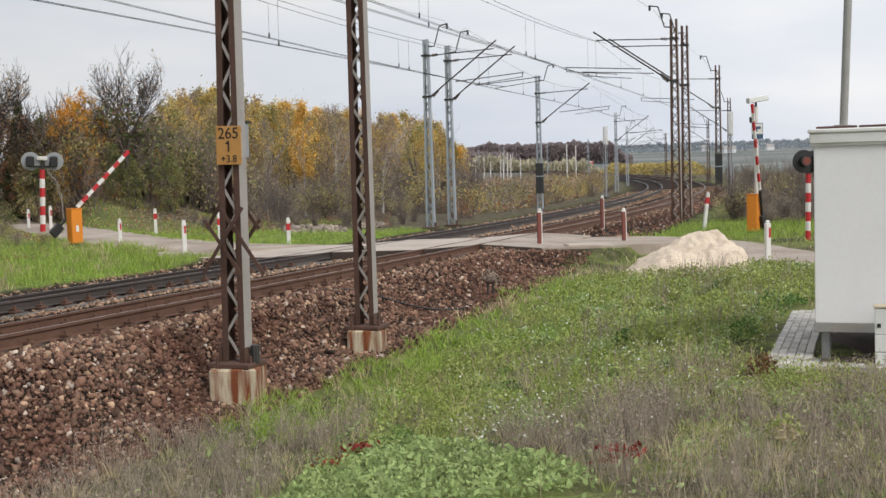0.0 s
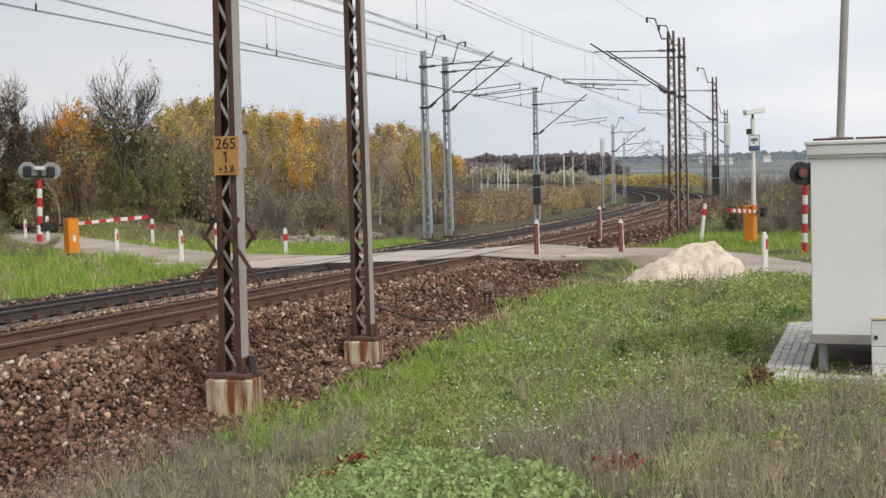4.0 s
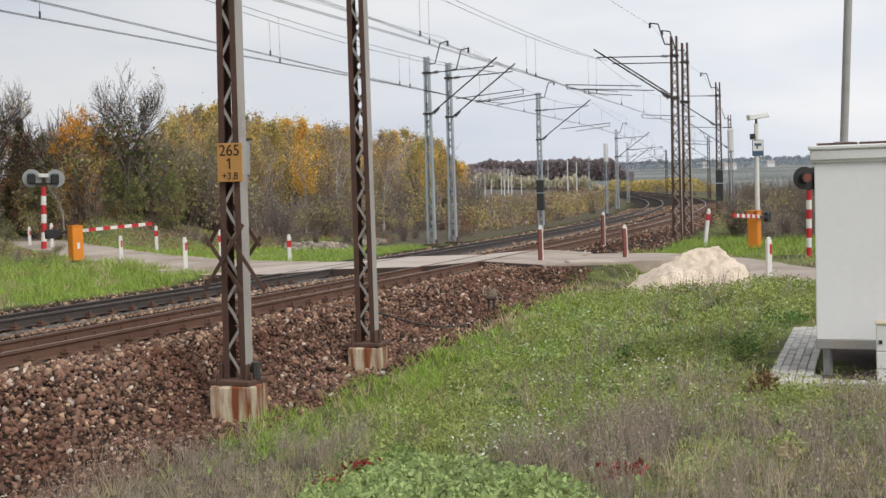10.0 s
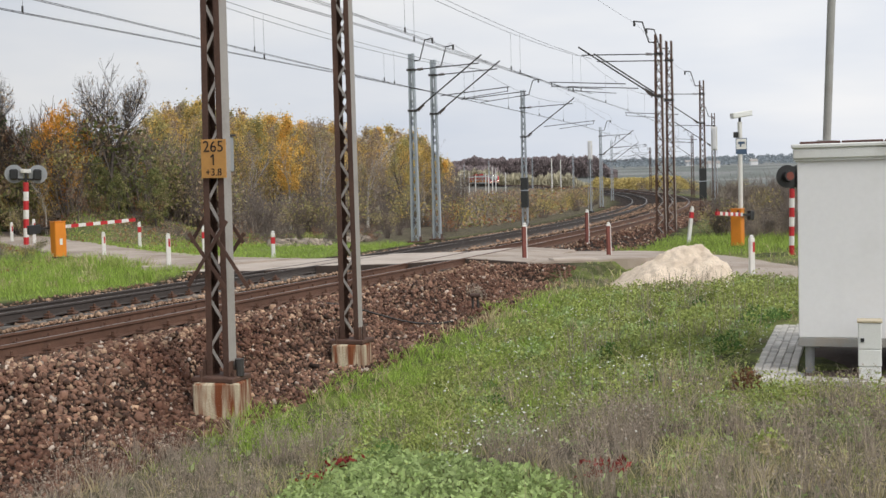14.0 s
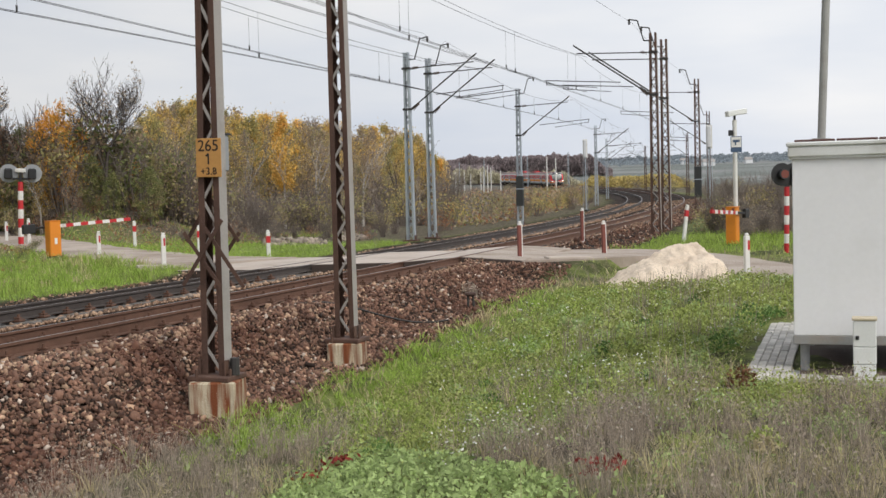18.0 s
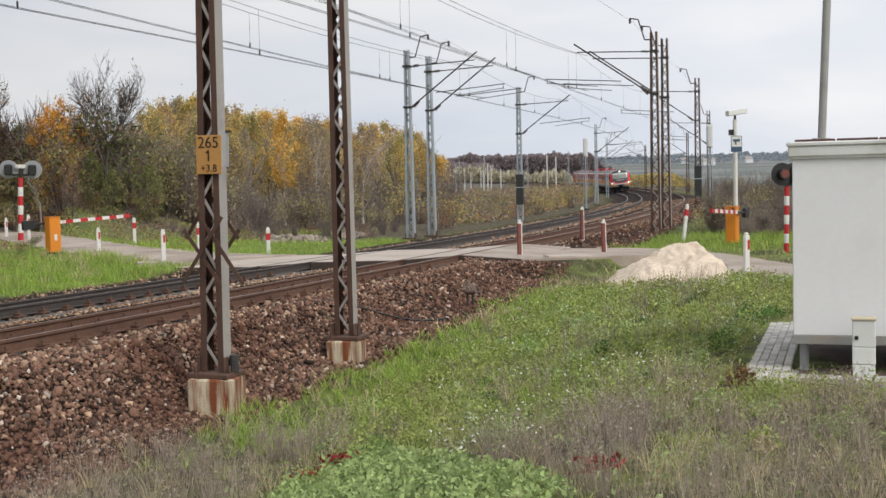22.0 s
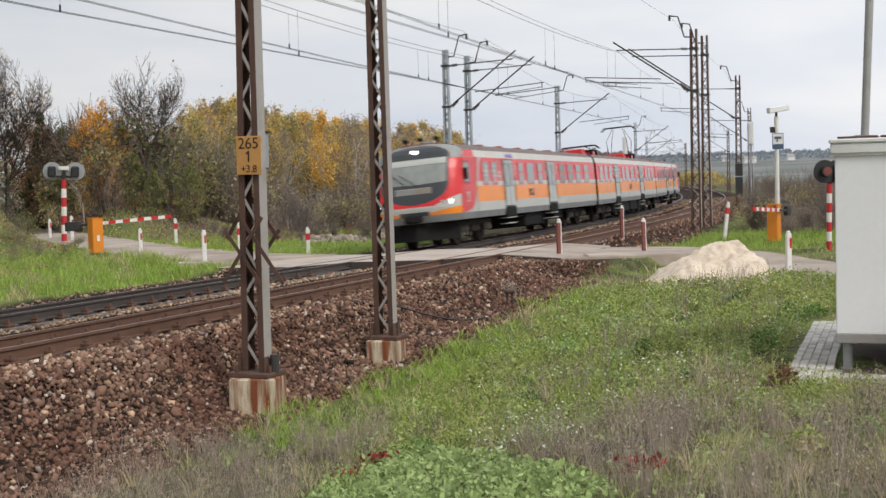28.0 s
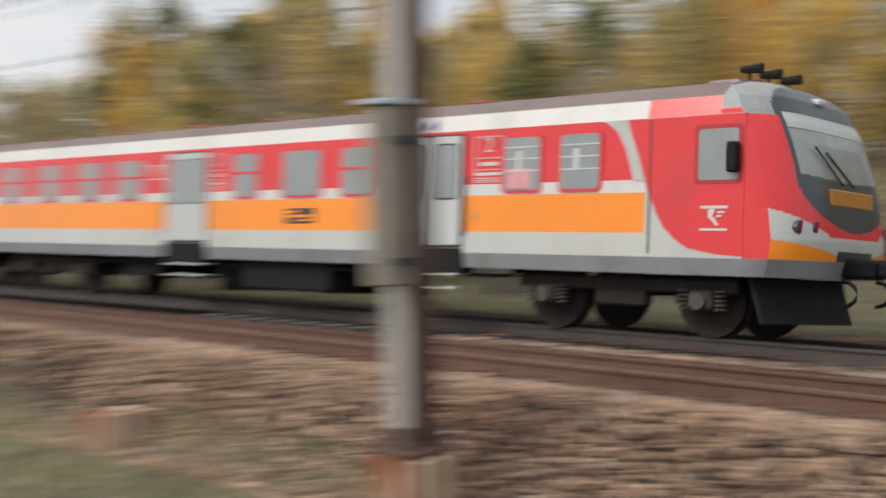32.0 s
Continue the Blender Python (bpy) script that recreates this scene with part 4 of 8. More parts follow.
# ---- warning lights ----
def striped_pole(e, h, r, n, first=0):
    for i in range(n):
        bm = B()
        z0, z1 = h * i / n, h * (i + 1) / n
        bar(bm, (0, 0, z0 - (0.2 if i == 0 else 0)), (0, 0, z1), r, 10)
        part("stripe", bm, M["paint_red"] if (i + first) % 2 == 0 else M["paint_white"], e)


def warning_light(x, y, yaw, pole_h, lean, discs, board, pole_r):
    e = empty("crossing_light", pose(x, y, gz(x, y), 0, lean, yaw), "level crossing warning lights on a red and white striped pole", "signal light", "crossing lights")
    striped_pole(e, pole_h, pole_r, 7)
    bm = B()
    box(bm, -0.3, 0.3, -0.03, 0.03, pole_h + 0.08, pole_h + 0.16, bev=0.01)
    box(bm, -0.05, 0.05, -0.05, 0.05, pole_h - 0.02, pole_h + 0.5, bev=0.01)
    part("cross_arm", bm, M["lamp_black"], e)
    for cx, f in discs:
        bm = B()
        bar(bm, (cx, f * -0.055, pole_h + 0.33), (cx, f * -0.08, pole_h + 0.33), 0.36 if board == "lamp_grey" else 0.31, 24)
        bd = part("backboard", bm, M[board], e)
        bm = B()
        box(bm, cx - 0.15, cx + 0.15, *sorted((f * -0.054, f * 0.2)), pole_h + 0.1, pole_h + 0.52, bev=0.05)
        part("lamp_case", bm, M["lamp_black"], bd)
        bm = B()
        bar(bm, (cx, f * -0.081, pole_h + 0.33), (cx, f * -0.26, pole_h + 0.34), 0.145, 16, 0.14)
        part("hood", bm, M["lamp_black"], bd)
        bm = B()
        bar(bm, (cx, f * -0.261, pole_h + 0.34), (cx, f * -0.268, pole_h + 0.34), 0.11, 16)
        part("lens", bm, M["lens_red"], bd)
    if board == "lamp_grey":
        bm = B()
        box(bm, -0.19, 0.19, -0.06, 0.075, pole_h + 0.37, pole_h + 0.52, bev=0.01)
        part("name_board", bm, M["paint_white"], e)
    return e


warning_light(-15.71, 47.54, 180 + 12, 2.5, -2.0, ((-0.44, 1), (0.44, 1)), "lamp_grey", 0.105)
warning_light(9.81, 32.43, 8, 1.78, 1.0, ((-0.17, 1), (0.22, -1)), "lamp_black", 0.07)


# ---- barriers ----
def barrier(x, y, yaw, box_h, pivot_z, lab):
    """Drive case that stands still; its boom is a part that turns about the pivot."""
    z = gz(x, y)
    e = empty("barrier", pose(x, y, z, 0, 0, yaw), lab, "barrier", "crossing barriers")
    bm = B()
    box(bm, -0.2, 0.2, -0.17, 0.17, 0.06, box_h, bev=0.025)
    case = part("drive_case", bm, M["orange_box"], e)
    bm = B()
    box(bm, -0.17, 0.17, -0.14, 0.14, -0.25, 0.06)
    part("plinth", bm, M["lamp_black"], e)
    bm = B()
    box(bm, -0.21, 0.21, -0.18, 0.18, box_h + 0.001, box_h + 0.03, bev=0.008)
    part("cover", bm, M["orange_box"], e)
    bm = B()
    box(bm, -0.05, 0.05, -0.178, -0.171, box_h * 0.38, box_h * 0.55)
    part("door_label", bm, M["paint_white"], e)
    boom = new("boom")
    boom.parent = e
    bm = B()
    box(bm, -0.55, 0.35, -0.04, 0.04, -0.035, 0.035, bev=0.008)
    boom_arm = part("boom_root", bm, M["lamp_black"], boom)
    bm = B()
    box(bm, -0.95, -0.5, -0.06, 0.06, -0.16, 0.14, bev=0.02)
    part("counterweight", bm, M["lamp_black"], boom)
    L0, L1, n = 0.33, 3.1, 10
    for i in range(n):
        bm = B()
        a, b = L0 + (L1 - L0) * i / n, L0 + (L1 - L0) * (i + 1) / n
        box(bm, a, b, -0.035, 0.035, -0.055, 0.055)
        part("stripe", bm, M["paint_white"] if i % 2 == 0 else M["paint_red"], boom)
    for t in (0.75, 1.85, 3.0):
        bm = B()
        bar(bm, (t, 0, 0.055), (t, 0, 0.13), 0.04, 8)
        part("boom_light", bm, M["lens_red"], boom)
    boom.location = (0, 0.23, pivot_z)
    return e, boom


bar_l, boom_l = barrier(-12.1, 39.81, 47, 1.2, 1.02, "orange barrier drive with a red and white striped boom")
bar_r, boom_r = barrier(9.87, 38.29, 240, 1.22, 1.05, "orange barrier drive with a striped boom beside the camera pole")

# ---- camera pole ----
e = empty("camera_pole", pose(10.1, 38.75, gz(10.1, 38.75)), "white pole with a surveillance camera and a warning sign", "camera pole")
bm = B()
bar(bm, (0, 0, -0.2), (0, 0, 4.0), 0.07, 10)
part("pole", bm, M["paint_white"], e)
bm = B()
box(bm, -0.1, 0.1, -0.36, 0.36, -0.09, 0.09, m=pose(0.05, 0, 4.24, 0, 0, -72) @ pose(0, 0, 0, 8), bev=0.02)
part("camera_case", bm, M["trim_white"], e)
bm = B()
bar(bm, (0, 0, 3.98), (0, 0, 4.15), 0.04, 8)
part("bracket", bm, M["lamp_black"], e)
bm = B()
box(bm, -0.2, -0.06, -0.08, 0.06, 3.5, 3.68, bev=0.01)
part("infrared_lamp", bm, M["lamp_black"], e)
bm = B()
box(bm, -0.16, 0.2, -0.085, -0.075, 2.97, 3.48, bev=0.004)
part("sign_plate", bm, M["sign_blue"], e)
bm = B()
box(bm, -0.14, 0.18, -0.09, -0.0855, 3.13, 3.46)
part("sign_field", bm, M["paint_white"], e)
bm = B()
box(bm, -0.09, 0.13, -0.095, -0.0905, 3.29, 3.37)
box(bm, -0.03, 0.02, -0.095, -0.0905, 3.2, 3.29)
part("sign_symbol", bm, M["sign_blue"], e)


# ---- sand heap ----
def sand_heap():
    rng = np.random.default_rng(3)
    n = 100
    vs, fs = [], []
    cx, cy = 5.42, 25.9
    for j in range(n):
        for i in range(n):
            a, b = (i / (n - 1) - 0.5) * 4.6, (j / (n - 1) - 0.5) * 5.0
            ax = min(max(a, -0.6), 0.42)
            r = math.hypot((a - ax) / (0.95 if a < ax else 0.72), (b + 0.25) / 1.6)
            nz_ = noise.noise((a * 1.5, b * 1.5, 2.0)) * 0.2 + noise.noise((a * 4, b * 4, 7.0)) * 0.1 + noise.noise((a * 9, b * 9, 1.0)) * 0.1
            top = 0.62 + 0.27 * (ax + 0.6) / 1.02
            h = top * max(0.0, 1 - r + 0.55 * nz_) ** 0.85 + nz_ * 0.3 * (1 if r < 1 else 0)
            x, y = cx + a, cy + b
            vs.append((x, y, gz(x, y) + h - 0.04 - 0.2 * max(0, r - 1.0)))
    for j in range(n - 1):
        for i in range(n - 1):
            fs.append((j * n + i, j * n + i + 1, (j + 1) * n + i + 1, (j + 1) * n + i))
    ob = from_np("sand_heap", vs, fs, M["sand"], shade=True)
    tagged(ob, "heap of pale sand tipped beside the road", "sand heap")


sand_heap()


# ---- equipment cabinet on legs ----
def cabinet():
    cx, cy, z0 = 4.055, 12.97, -0.46
    # local x runs along the long front, y into the depth
    m = pose(cx, cy, z0, 0, 0, -19.5)
    e = empty("equipment_cabinet", m, "white sheet-metal railway equipment container on short steel legs", "container")
    W, Dp, zb, zt = 3.0, 2.3, 0.42, 2.32
    for i in range(3):
        x0 = -0.06 + i * W / 3
        bm = B()
        box(bm, x0 + 0.004, x0 + W / 3 - 0.004, -0.03, 0.02, zb, zt, bev=0.006)
        part("front_panel", bm, M["sheet_white"], e)
    for i in range(3):
        y0 = 0.02 + i * Dp / 3
        bm = B()
        box(bm, -0.06, -0.012, y0 + 0.004, y0 + Dp / 3 - 0.004, zb, zt, bev=0.006)
        part("side_panel", bm, M["sheet_white"], e)
    bm = B()
    box(bm, -0.011, W - 0.07, 0.021, Dp, zb + 0.01, zt - 0.01)
    part("inner_shell", bm, M["trim_white"], e)
    bm = B()
    box(bm, -0.065, W - 0.05, -0.035, Dp + 0.02, zb - 0.1, zb - 0.002, bev=0.006)
    part("base_frame", bm, M["base_grey"], e)
    bm = B()
    box(bm, -0.1, W, -0.08, Dp + 0.06, zt + 0.02, zt + 0.13, bev=0.012)
    box(bm, -0.09, W - 0.03, -0.06, Dp + 0.04, zt - 0.001, zt + 0.03)
    part("roof_rim", bm, M["trim_white"], e)
    bm = B()
    box(bm, -0.115, W, -0.095, Dp + 0.075, zt + 0.131, zt + 0.18, bev=0.012)
    part("roof_edge", bm, M["trim_white"], e)
    for i in range(7):
        bm = B()
        box(bm, -0.03 + i * 0.43, 0.385 + i * 0.43, -0.05, Dp, zt + 0.181, zt + 0.205, bev=0.006)
        part("roof_sheet", bm, M["roof_rust"], e)
    for x, y in ((0.05, 0.12), (1.5, 0.12), (2.8, 0.12), (0.05, Dp - 0.15), (1.5, Dp - 0.15), (2.8, Dp - 0.15)):
        bm = B()
        bar(bm, (x, y, -0.02), (x, y, zb - 0.101), 0.05, 14)
        lg = part("leg", bm, M["leg_grey"], e)
        bm = B()
        box(bm, x - 0.15, x + 0.15, y - 0.15, y + 0.15, -0.03, 0.0)
        part("foot_plate", bm, M["leg_grey"], lg)
    bm = B()
    box(bm, 1.42, 1.62, -0.034, -0.031, zb + 0.28, zb + 0.46)
    vent = part("vent", bm, M["lamp_grey"], e)
    for i in range(5):
        bm = B()
        box(bm, 1.43, 1.61, -0.046, -0.035, zb + 0.295 + i * 0.032, zb + 0.31 + i * 0.032)
        part("vent_slat", bm, M["sheet_white"], vent)
    # aerial pole on the roof
    p = empty("aerial_pole", m @ pose(0.24, 0.35, zt + 0.206) @ pose(0, 0, 0, 0, 2.4, 0), "grey steel pole standing on the container roof", "pole")
    bm = B()
    bar(bm, (0, 0, 0), (0.0, 0, 3.6), 0.043, 12)
    part("pole_tube", bm, M["pole_grey"], p)
    bm = B()
    box(bm, -0.1, 0.1, -0.1, 0.1, 0.001, 0.015)
    part("pole_flange", bm, M["pole_grey"], p)
    # small cable cabinet before it
    k = empty("cable_cabinet", m @ pose(0.66, -0.33, -0.03), "small white plastic cable cabinet beside the container", "cabinet")
    bm = B()
    box(bm, -0.11, 0.11, -0.09, 0.09, 0, 0.2, bev=0.008)
    part("plinth", bm, M["trim_white"], k)
    bm = B()
    box(bm, -0.115, 0.115, -0.095, 0.095, 0.204, 0.38, bev=0.008)
    part("lower_case", bm, M["trim_white"], k)
    bm = B()
    box(bm, -0.115, 0.115, -0.095, 0.095, 0.384, 0.655, bev=0.008)
    dr = part("door", bm, M["trim_white"], k)
    bm = B()
    box(bm, -0.09, -0.055, -0.105, -0.096, 0.46, 0.5)
    part("lock", bm, M["lamp_black"], dr)
    bm = B()
    box(bm, -0.125, 0.125, -0.105, 0.105, 0.659, 0.685, bev=0.006)
    part("lid", bm, M["cream"], k)
    # paving of grey blocks round the container
    pv = empty("paving", m @ pose(0, 0, 0.0), "grey concrete block paving round the container", "paving", kind="structure")
    bm = B()
    box(bm, -0.091, 0.091, -0.044, 0.044, -0.08, 0.0, bev=0.009)
    me = bpy.data.meshes.new("paving_block")
    bm.to_mesh(me)
    bm.free()
    me.materials.append(M["paver"])
    rng = random.Random(4)
    for i in range(-2, 3):
        for j in range(-3, 25):
            o = new("paving_block", me)
            o.parent = pv
            o.matrix_basis = pose(-0.6 + (i + 3) * 0.0925, -0.28 + j * 0.187 + (0.1 if i % 2 else 0), 0.05 + rng.uniform(-0.005, 0.005), rng.uniform(-1, 1), rng.uniform(-1, 1), 90)
    for i in range(0, 15):
        for j in range(3):
            o = new("paving_block", me)
            o.parent = pv
            o.matrix_basis = pose(-0.1 + i * 0.187 + (0.093 if j % 2 else 0), -0.6 + j * 0.0925, 0.05 + rng.uniform(-0.005, 0.005), rng.uniform(-1, 1), rng.uniform(-1, 1), 0)
    bm = B()
    box(bm, 0.0, 2.9, -0.3, Dp, -0.1, 0.02)
    ob = part("soil_patch", bm, M["soil"], None)
    ob.matrix_basis = m
    tagged(ob, "bare brown soil under the container", "soil", kind="structure")


M["base_grey"] = mat("base_grey", (0.3, 0.3, 0.29), 0.6, var=0.12, scale=3, dirt=(0.3, 0.19, 0.1), dirt_amt=0.4, dirt_scale=2.5)
M["roof_rust"] = mat("roof_rust", (0.12, 0.06, 0.052), 0.8, var=0.2, rnd=0.2)
M["leg_grey"] = mat("leg_grey", (0.34, 0.35, 0.36), 0.5, metal=0.3, var=0.15, scale=6)
M["pole_grey"] = mat("pole_grey", (0.36, 0.36, 0.34), 0.6, var=0.15, scale=2.5, dirt=(0.25, 0.23, 0.2), dirt_amt=0.3, dirt_scale=4)
M["cream"] = mat("cream", (0.6, 0.52, 0.38), 0.6, var=0.1)
M["soil"] = mat("soil", (0.1, 0.07, 0.055), 0.95, var=0.3, scale=4, fine=40, bump=0.6)
cabinet()

# ---- small things on the ground ----
for x, y, w, d, h, rz, lab in ((3.6, 29.9, 1.15, 0.45, 0.07, 10, "pale concrete slab lying in the grass by the crossing"), (-7.56, 33.3, 0.62, 0.25, 0.12, 20, "pale concrete kerb piece lying in the grass")):
    e = empty("concrete_slab", pose(x, y, gz(x, y) + 0.02, 0, 2, rz), lab, "slab")
    bm = B()
    box(bm, -w / 2, w / 2, -d / 2, d / 2, -0.05, h, bev=0.02)
    part("block", bm, M["slab"], e)
e = empty("track_marker", pose(0.89, 23.17, gz(0.89, 23.17)), "dark iron track marker stub with a rusty cap", "marker")
for k in (-0.05, 0.05):
    bm = B()
    bar(bm, (k, 0, -0.2), (k, 0, 0.24), 0.022, 8)
    part("leg", bm, M["dark_iron"], e)
bm = B()
box(bm, -0.1, 0.1, -0.07, 0.07, 0.24, 0.31, bev=0.02)
part("cap", bm, M["rust"], e)
x, y, h = on_line(9.8, -7.15)
e = empty("ground_marker", pose(float(x), float(y), gz(float(x), float(y))), "white-topped low marker at the edge of the ballast", "marker")
bm = B()
bar(bm, (0, 0, -0.1), (0, 0, 0.12), 0.07, 10)
part("stub", bm, M["lamp_black"], e)
bm = B()
bar(bm, (0, 0, 0.12), (0, 0, 0.2), 0.09, 10, 0.06)
part("cap", bm, M["paint_white"], e)
# cable pipe down the bank
e = empty("bank_cable", Matrix(), "dark cable lying down the ballast bank", "cable")
pts = []
for k in range(13):
    t = k / 12
    x, y, h = on_line(17.6 + 2.6 * t, 1.2 + 1.9 * t)
    pts.append((float(x), float(y), gz(float(x), float(y)) + 0.06))
wire("cable", pts, 0.016, e, M["dark_iron"])

# ---- signals and far small things ----
def signal(s, u, h, head_h, head_w):
    x, y, hd = on_line(s, u)
    x, y = float(x), float(y)
    e = empty("railway_signal", pose(x, y, gz(x, y), 0, 0, -math.degrees(float(hd)) + 180), "railway colour light signal seen from behind on a grey post", "signal", "railway signals")
    bm = B()
    bar(bm, (0, 0, -0.3), (0, 0, h - head_h * 0.5), 0.05, 8)
    part("post", bm, M["galv"], e)
    bm = B()
    box(bm, -head_w / 2, head_w / 2, -0.16, -0.08, h - head_h, h, bev=0.02)
    hd_ = part("backplate", bm, M["paint_white"], e)
    bm = B()
    box(bm, -head_w * 0.3, head_w * 0.3, -0.08, 0.16, h - head_h * 0.95, h - head_h * 0.06, bev=0.02)
    part("lamp_housing", bm, M["white"], hd_)
    for k in (-0.16, 0.16):
        bm = B()
        bar(bm, (k, 0.35, 0.0), (k, 0.12, h - head_h), 0.015, 5)
        part("ladder_rail", bm, M["galv"], e)
    bm = B()
    box(bm, -0.25, 0.25, -0.3, 0.3, -0.3, 0.12, bev=0.02)
    part("foot", bm, M["lamp_black"], e)


signal(95.7, -6.8, 5.7, 1.5, 0.36)
signal(73.0, 3.3, 5.2, 1.4, 0.36)
for az, d, el in ((1.65, 250, 0.63), (2.05, 255, 0.66), (2.35, 250, 0.55), (2.83, 262, 0.62), (2.96, 248, 0.6), (3.15, 250, 0.92), (3.31, 258, 0.85), (3.77, 252, 0.66), (5.95, 200, 1.25), (6.37, 205, 1.18)):
    x, y = d * math.sin(radians(az)), d * math.cos(radians(az))
    plain_post("lineside_pole", x, y, EYE + d * math.tan(radians(el)) - gz(x, y), 0.12, M["paint_white"], "pale slender pole on the rough land", "pole")
for az, d, w in ((13.4, 1250, 12.0), (12.3, 1500, 9.0), (15.2, 1400, 8.0)):
    x, y = d * math.sin(radians(az)), d * math.cos(radians(az))
    e = empty("house", pose(x, y, gz(x, y), 0, 0, -az + 14), "white farmhouse with a grey roof on the far fields", "house", "far farmhouses")
    bm = B()
    box(bm, -w / 2, w / 2, -4, 4, -1, 4.2)
    part("wall", bm, M["white"], e)
    bm = B()
    vs = [bm.verts.new(v) for v in ((-w * 0.54, -4.5, 4.19), (w * 0.54, -4.5, 4.19), (w * 0.54, 4.5, 4.19), (-w * 0.54, 4.5, 4.19), (-w * 0.5, 0, 7.2), (w * 0.5, 0, 7.2))]
    for q in ((0, 1, 5, 4), (2, 3, 4, 5), (0, 4, 3), (1, 2, 5), (3, 2, 1, 0)):
        bm.faces.new([vs[k] for k in q])
    part("roof", bm, M["grey_steel"], e)

# ================= train =================
M["t_red"] = mat("t_red", (0.68, 0.035, 0.04), 0.24, spec=0.5, var=0.07, scale=0.7, fine=20, dirt=(0.42, 0.06, 0.05), dirt_amt=0.15, dirt_scale=0.8)
M["t_orange"] = mat("t_orange", (0.9, 0.27, 0.02), 0.24, spec=0.5, var=0.07, scale=0.7, fine=20, dirt=(0.7, 0.22, 0.04), dirt_amt=0.25, dirt_scale=0.6)
M["t_grey"] = mat("t_grey", (0.5, 0.5, 0.465), 0.27, spec=0.5, var=0.08, scale=0.9, fine=20, dirt=(0.42, 0.4, 0.36), dirt_amt=0.3, dirt_scale=1.1)
M["t_skirt"] = mat("t_skirt", (0.24, 0.25, 0.255), 0.5, var=0.12, scale=1.2, fine=25, dirt=(0.16, 0.15, 0.14), dirt_amt=0.35)
M["t_white"] = mat("t_white", (0.62, 0.6, 0.565), 0.45, var=0.06, scale=0.9, fine=20, dirt=(0.5, 0.47, 0.42), dirt_amt=0.3)
M["t_roof"] = mat("t_roof", (0.19, 0.145, 0.135), 0.75, var=0.2, scale=0.8, fine=30, dirt=(0.12, 0.09, 0.085), dirt_amt=0.3)
M["t_door"] = mat("t_door", (0.5, 0.52, 0.5), 0.42, var=0.05, scale=1.5, fine=25, dirt=(0.48, 0.48, 0.47), dirt_amt=0.3)
M["t_glass"] = mat("t_glass", (0.23, 0.255, 0.25), 0.08, var=0.15, scale=1.2, fine=4, spec=0.9)
M["t_wind"] = mat("t_wind", (0.27, 0.29, 0.27), 0.2, var=0.15, scale=1.2, fine=4, spec=0.9)
M["t_black"] = mat("t_black", (0.016, 0.015, 0.015), 0.85, spec=0.2, var=0.3, scale=3, fine=30)
M["t_dirt"] = mat("t_dirt", (0.034, 0.028, 0.025), 0.9, spec=0.2, var=0.35, scale=3, fine=30)
M["t_rubber"] = mat("t_rubber", (0.03, 0.03, 0.032), 0.6, var=0.1)
M["t_mask"] = mat("t_mask", (0.05, 0.055, 0.06), 0.3, var=0.08)
M["t_lamp"] = mat("t_lamp", (0.9, 0.9, 0.9), 0.3, var=0.02, glow=(1.0, 0.9, 0.75), glow_s=4.0)
M["t_lamp_off"] = mat("t_lamp_off", (0.55, 0.56, 0.56), 0.2, var=0.05)
M["t_tail"] = mat("t_tail", (0.25, 0.01, 0.06), 0.2, var=0.05)
M["t_led"] = mat("t_led", (0.16, 0.07, 0.02), 0.5, var=0.1, glow=(1.0, 0.4, 0.05), glow_s=0.12)
M["t_slate"] = mat("t_slate", (0.3, 0.32, 0.32), 0.5, var=0.2, scale=2, fine=20, dirt=(0.3, 0.24, 0.19), dirt_amt=0.5, dirt_scale=2.0)
M["t_purple"] = mat("t_purple", (0.22, 0.17, 0.5), 0.6, var=0.15)
M["t_pink"] = mat("t_pink", (0.66, 0.3, 0.32), 0.7, var=0.2)

HW = 1.44
SECTION = [(1.40, 0.81), (HW, 1.0), (HW, 1.37), (HW, 1.95), (HW, 2.13), (1.43, 3.03), (1.37, 3.24), (1.12, 3.43), (0.6, 3.54), (0.0, 3.57)]
BAND_MATS = ["t_skirt", "t_grey", "t_orange", "t_white", "t_red", "t_white", "t_roof", "t_roof", "t_roof"]
BAND_NAMES = ["skirt", "lower_side", "orange_band", "waist_line", "red_band", "cant_rail", "roof"]


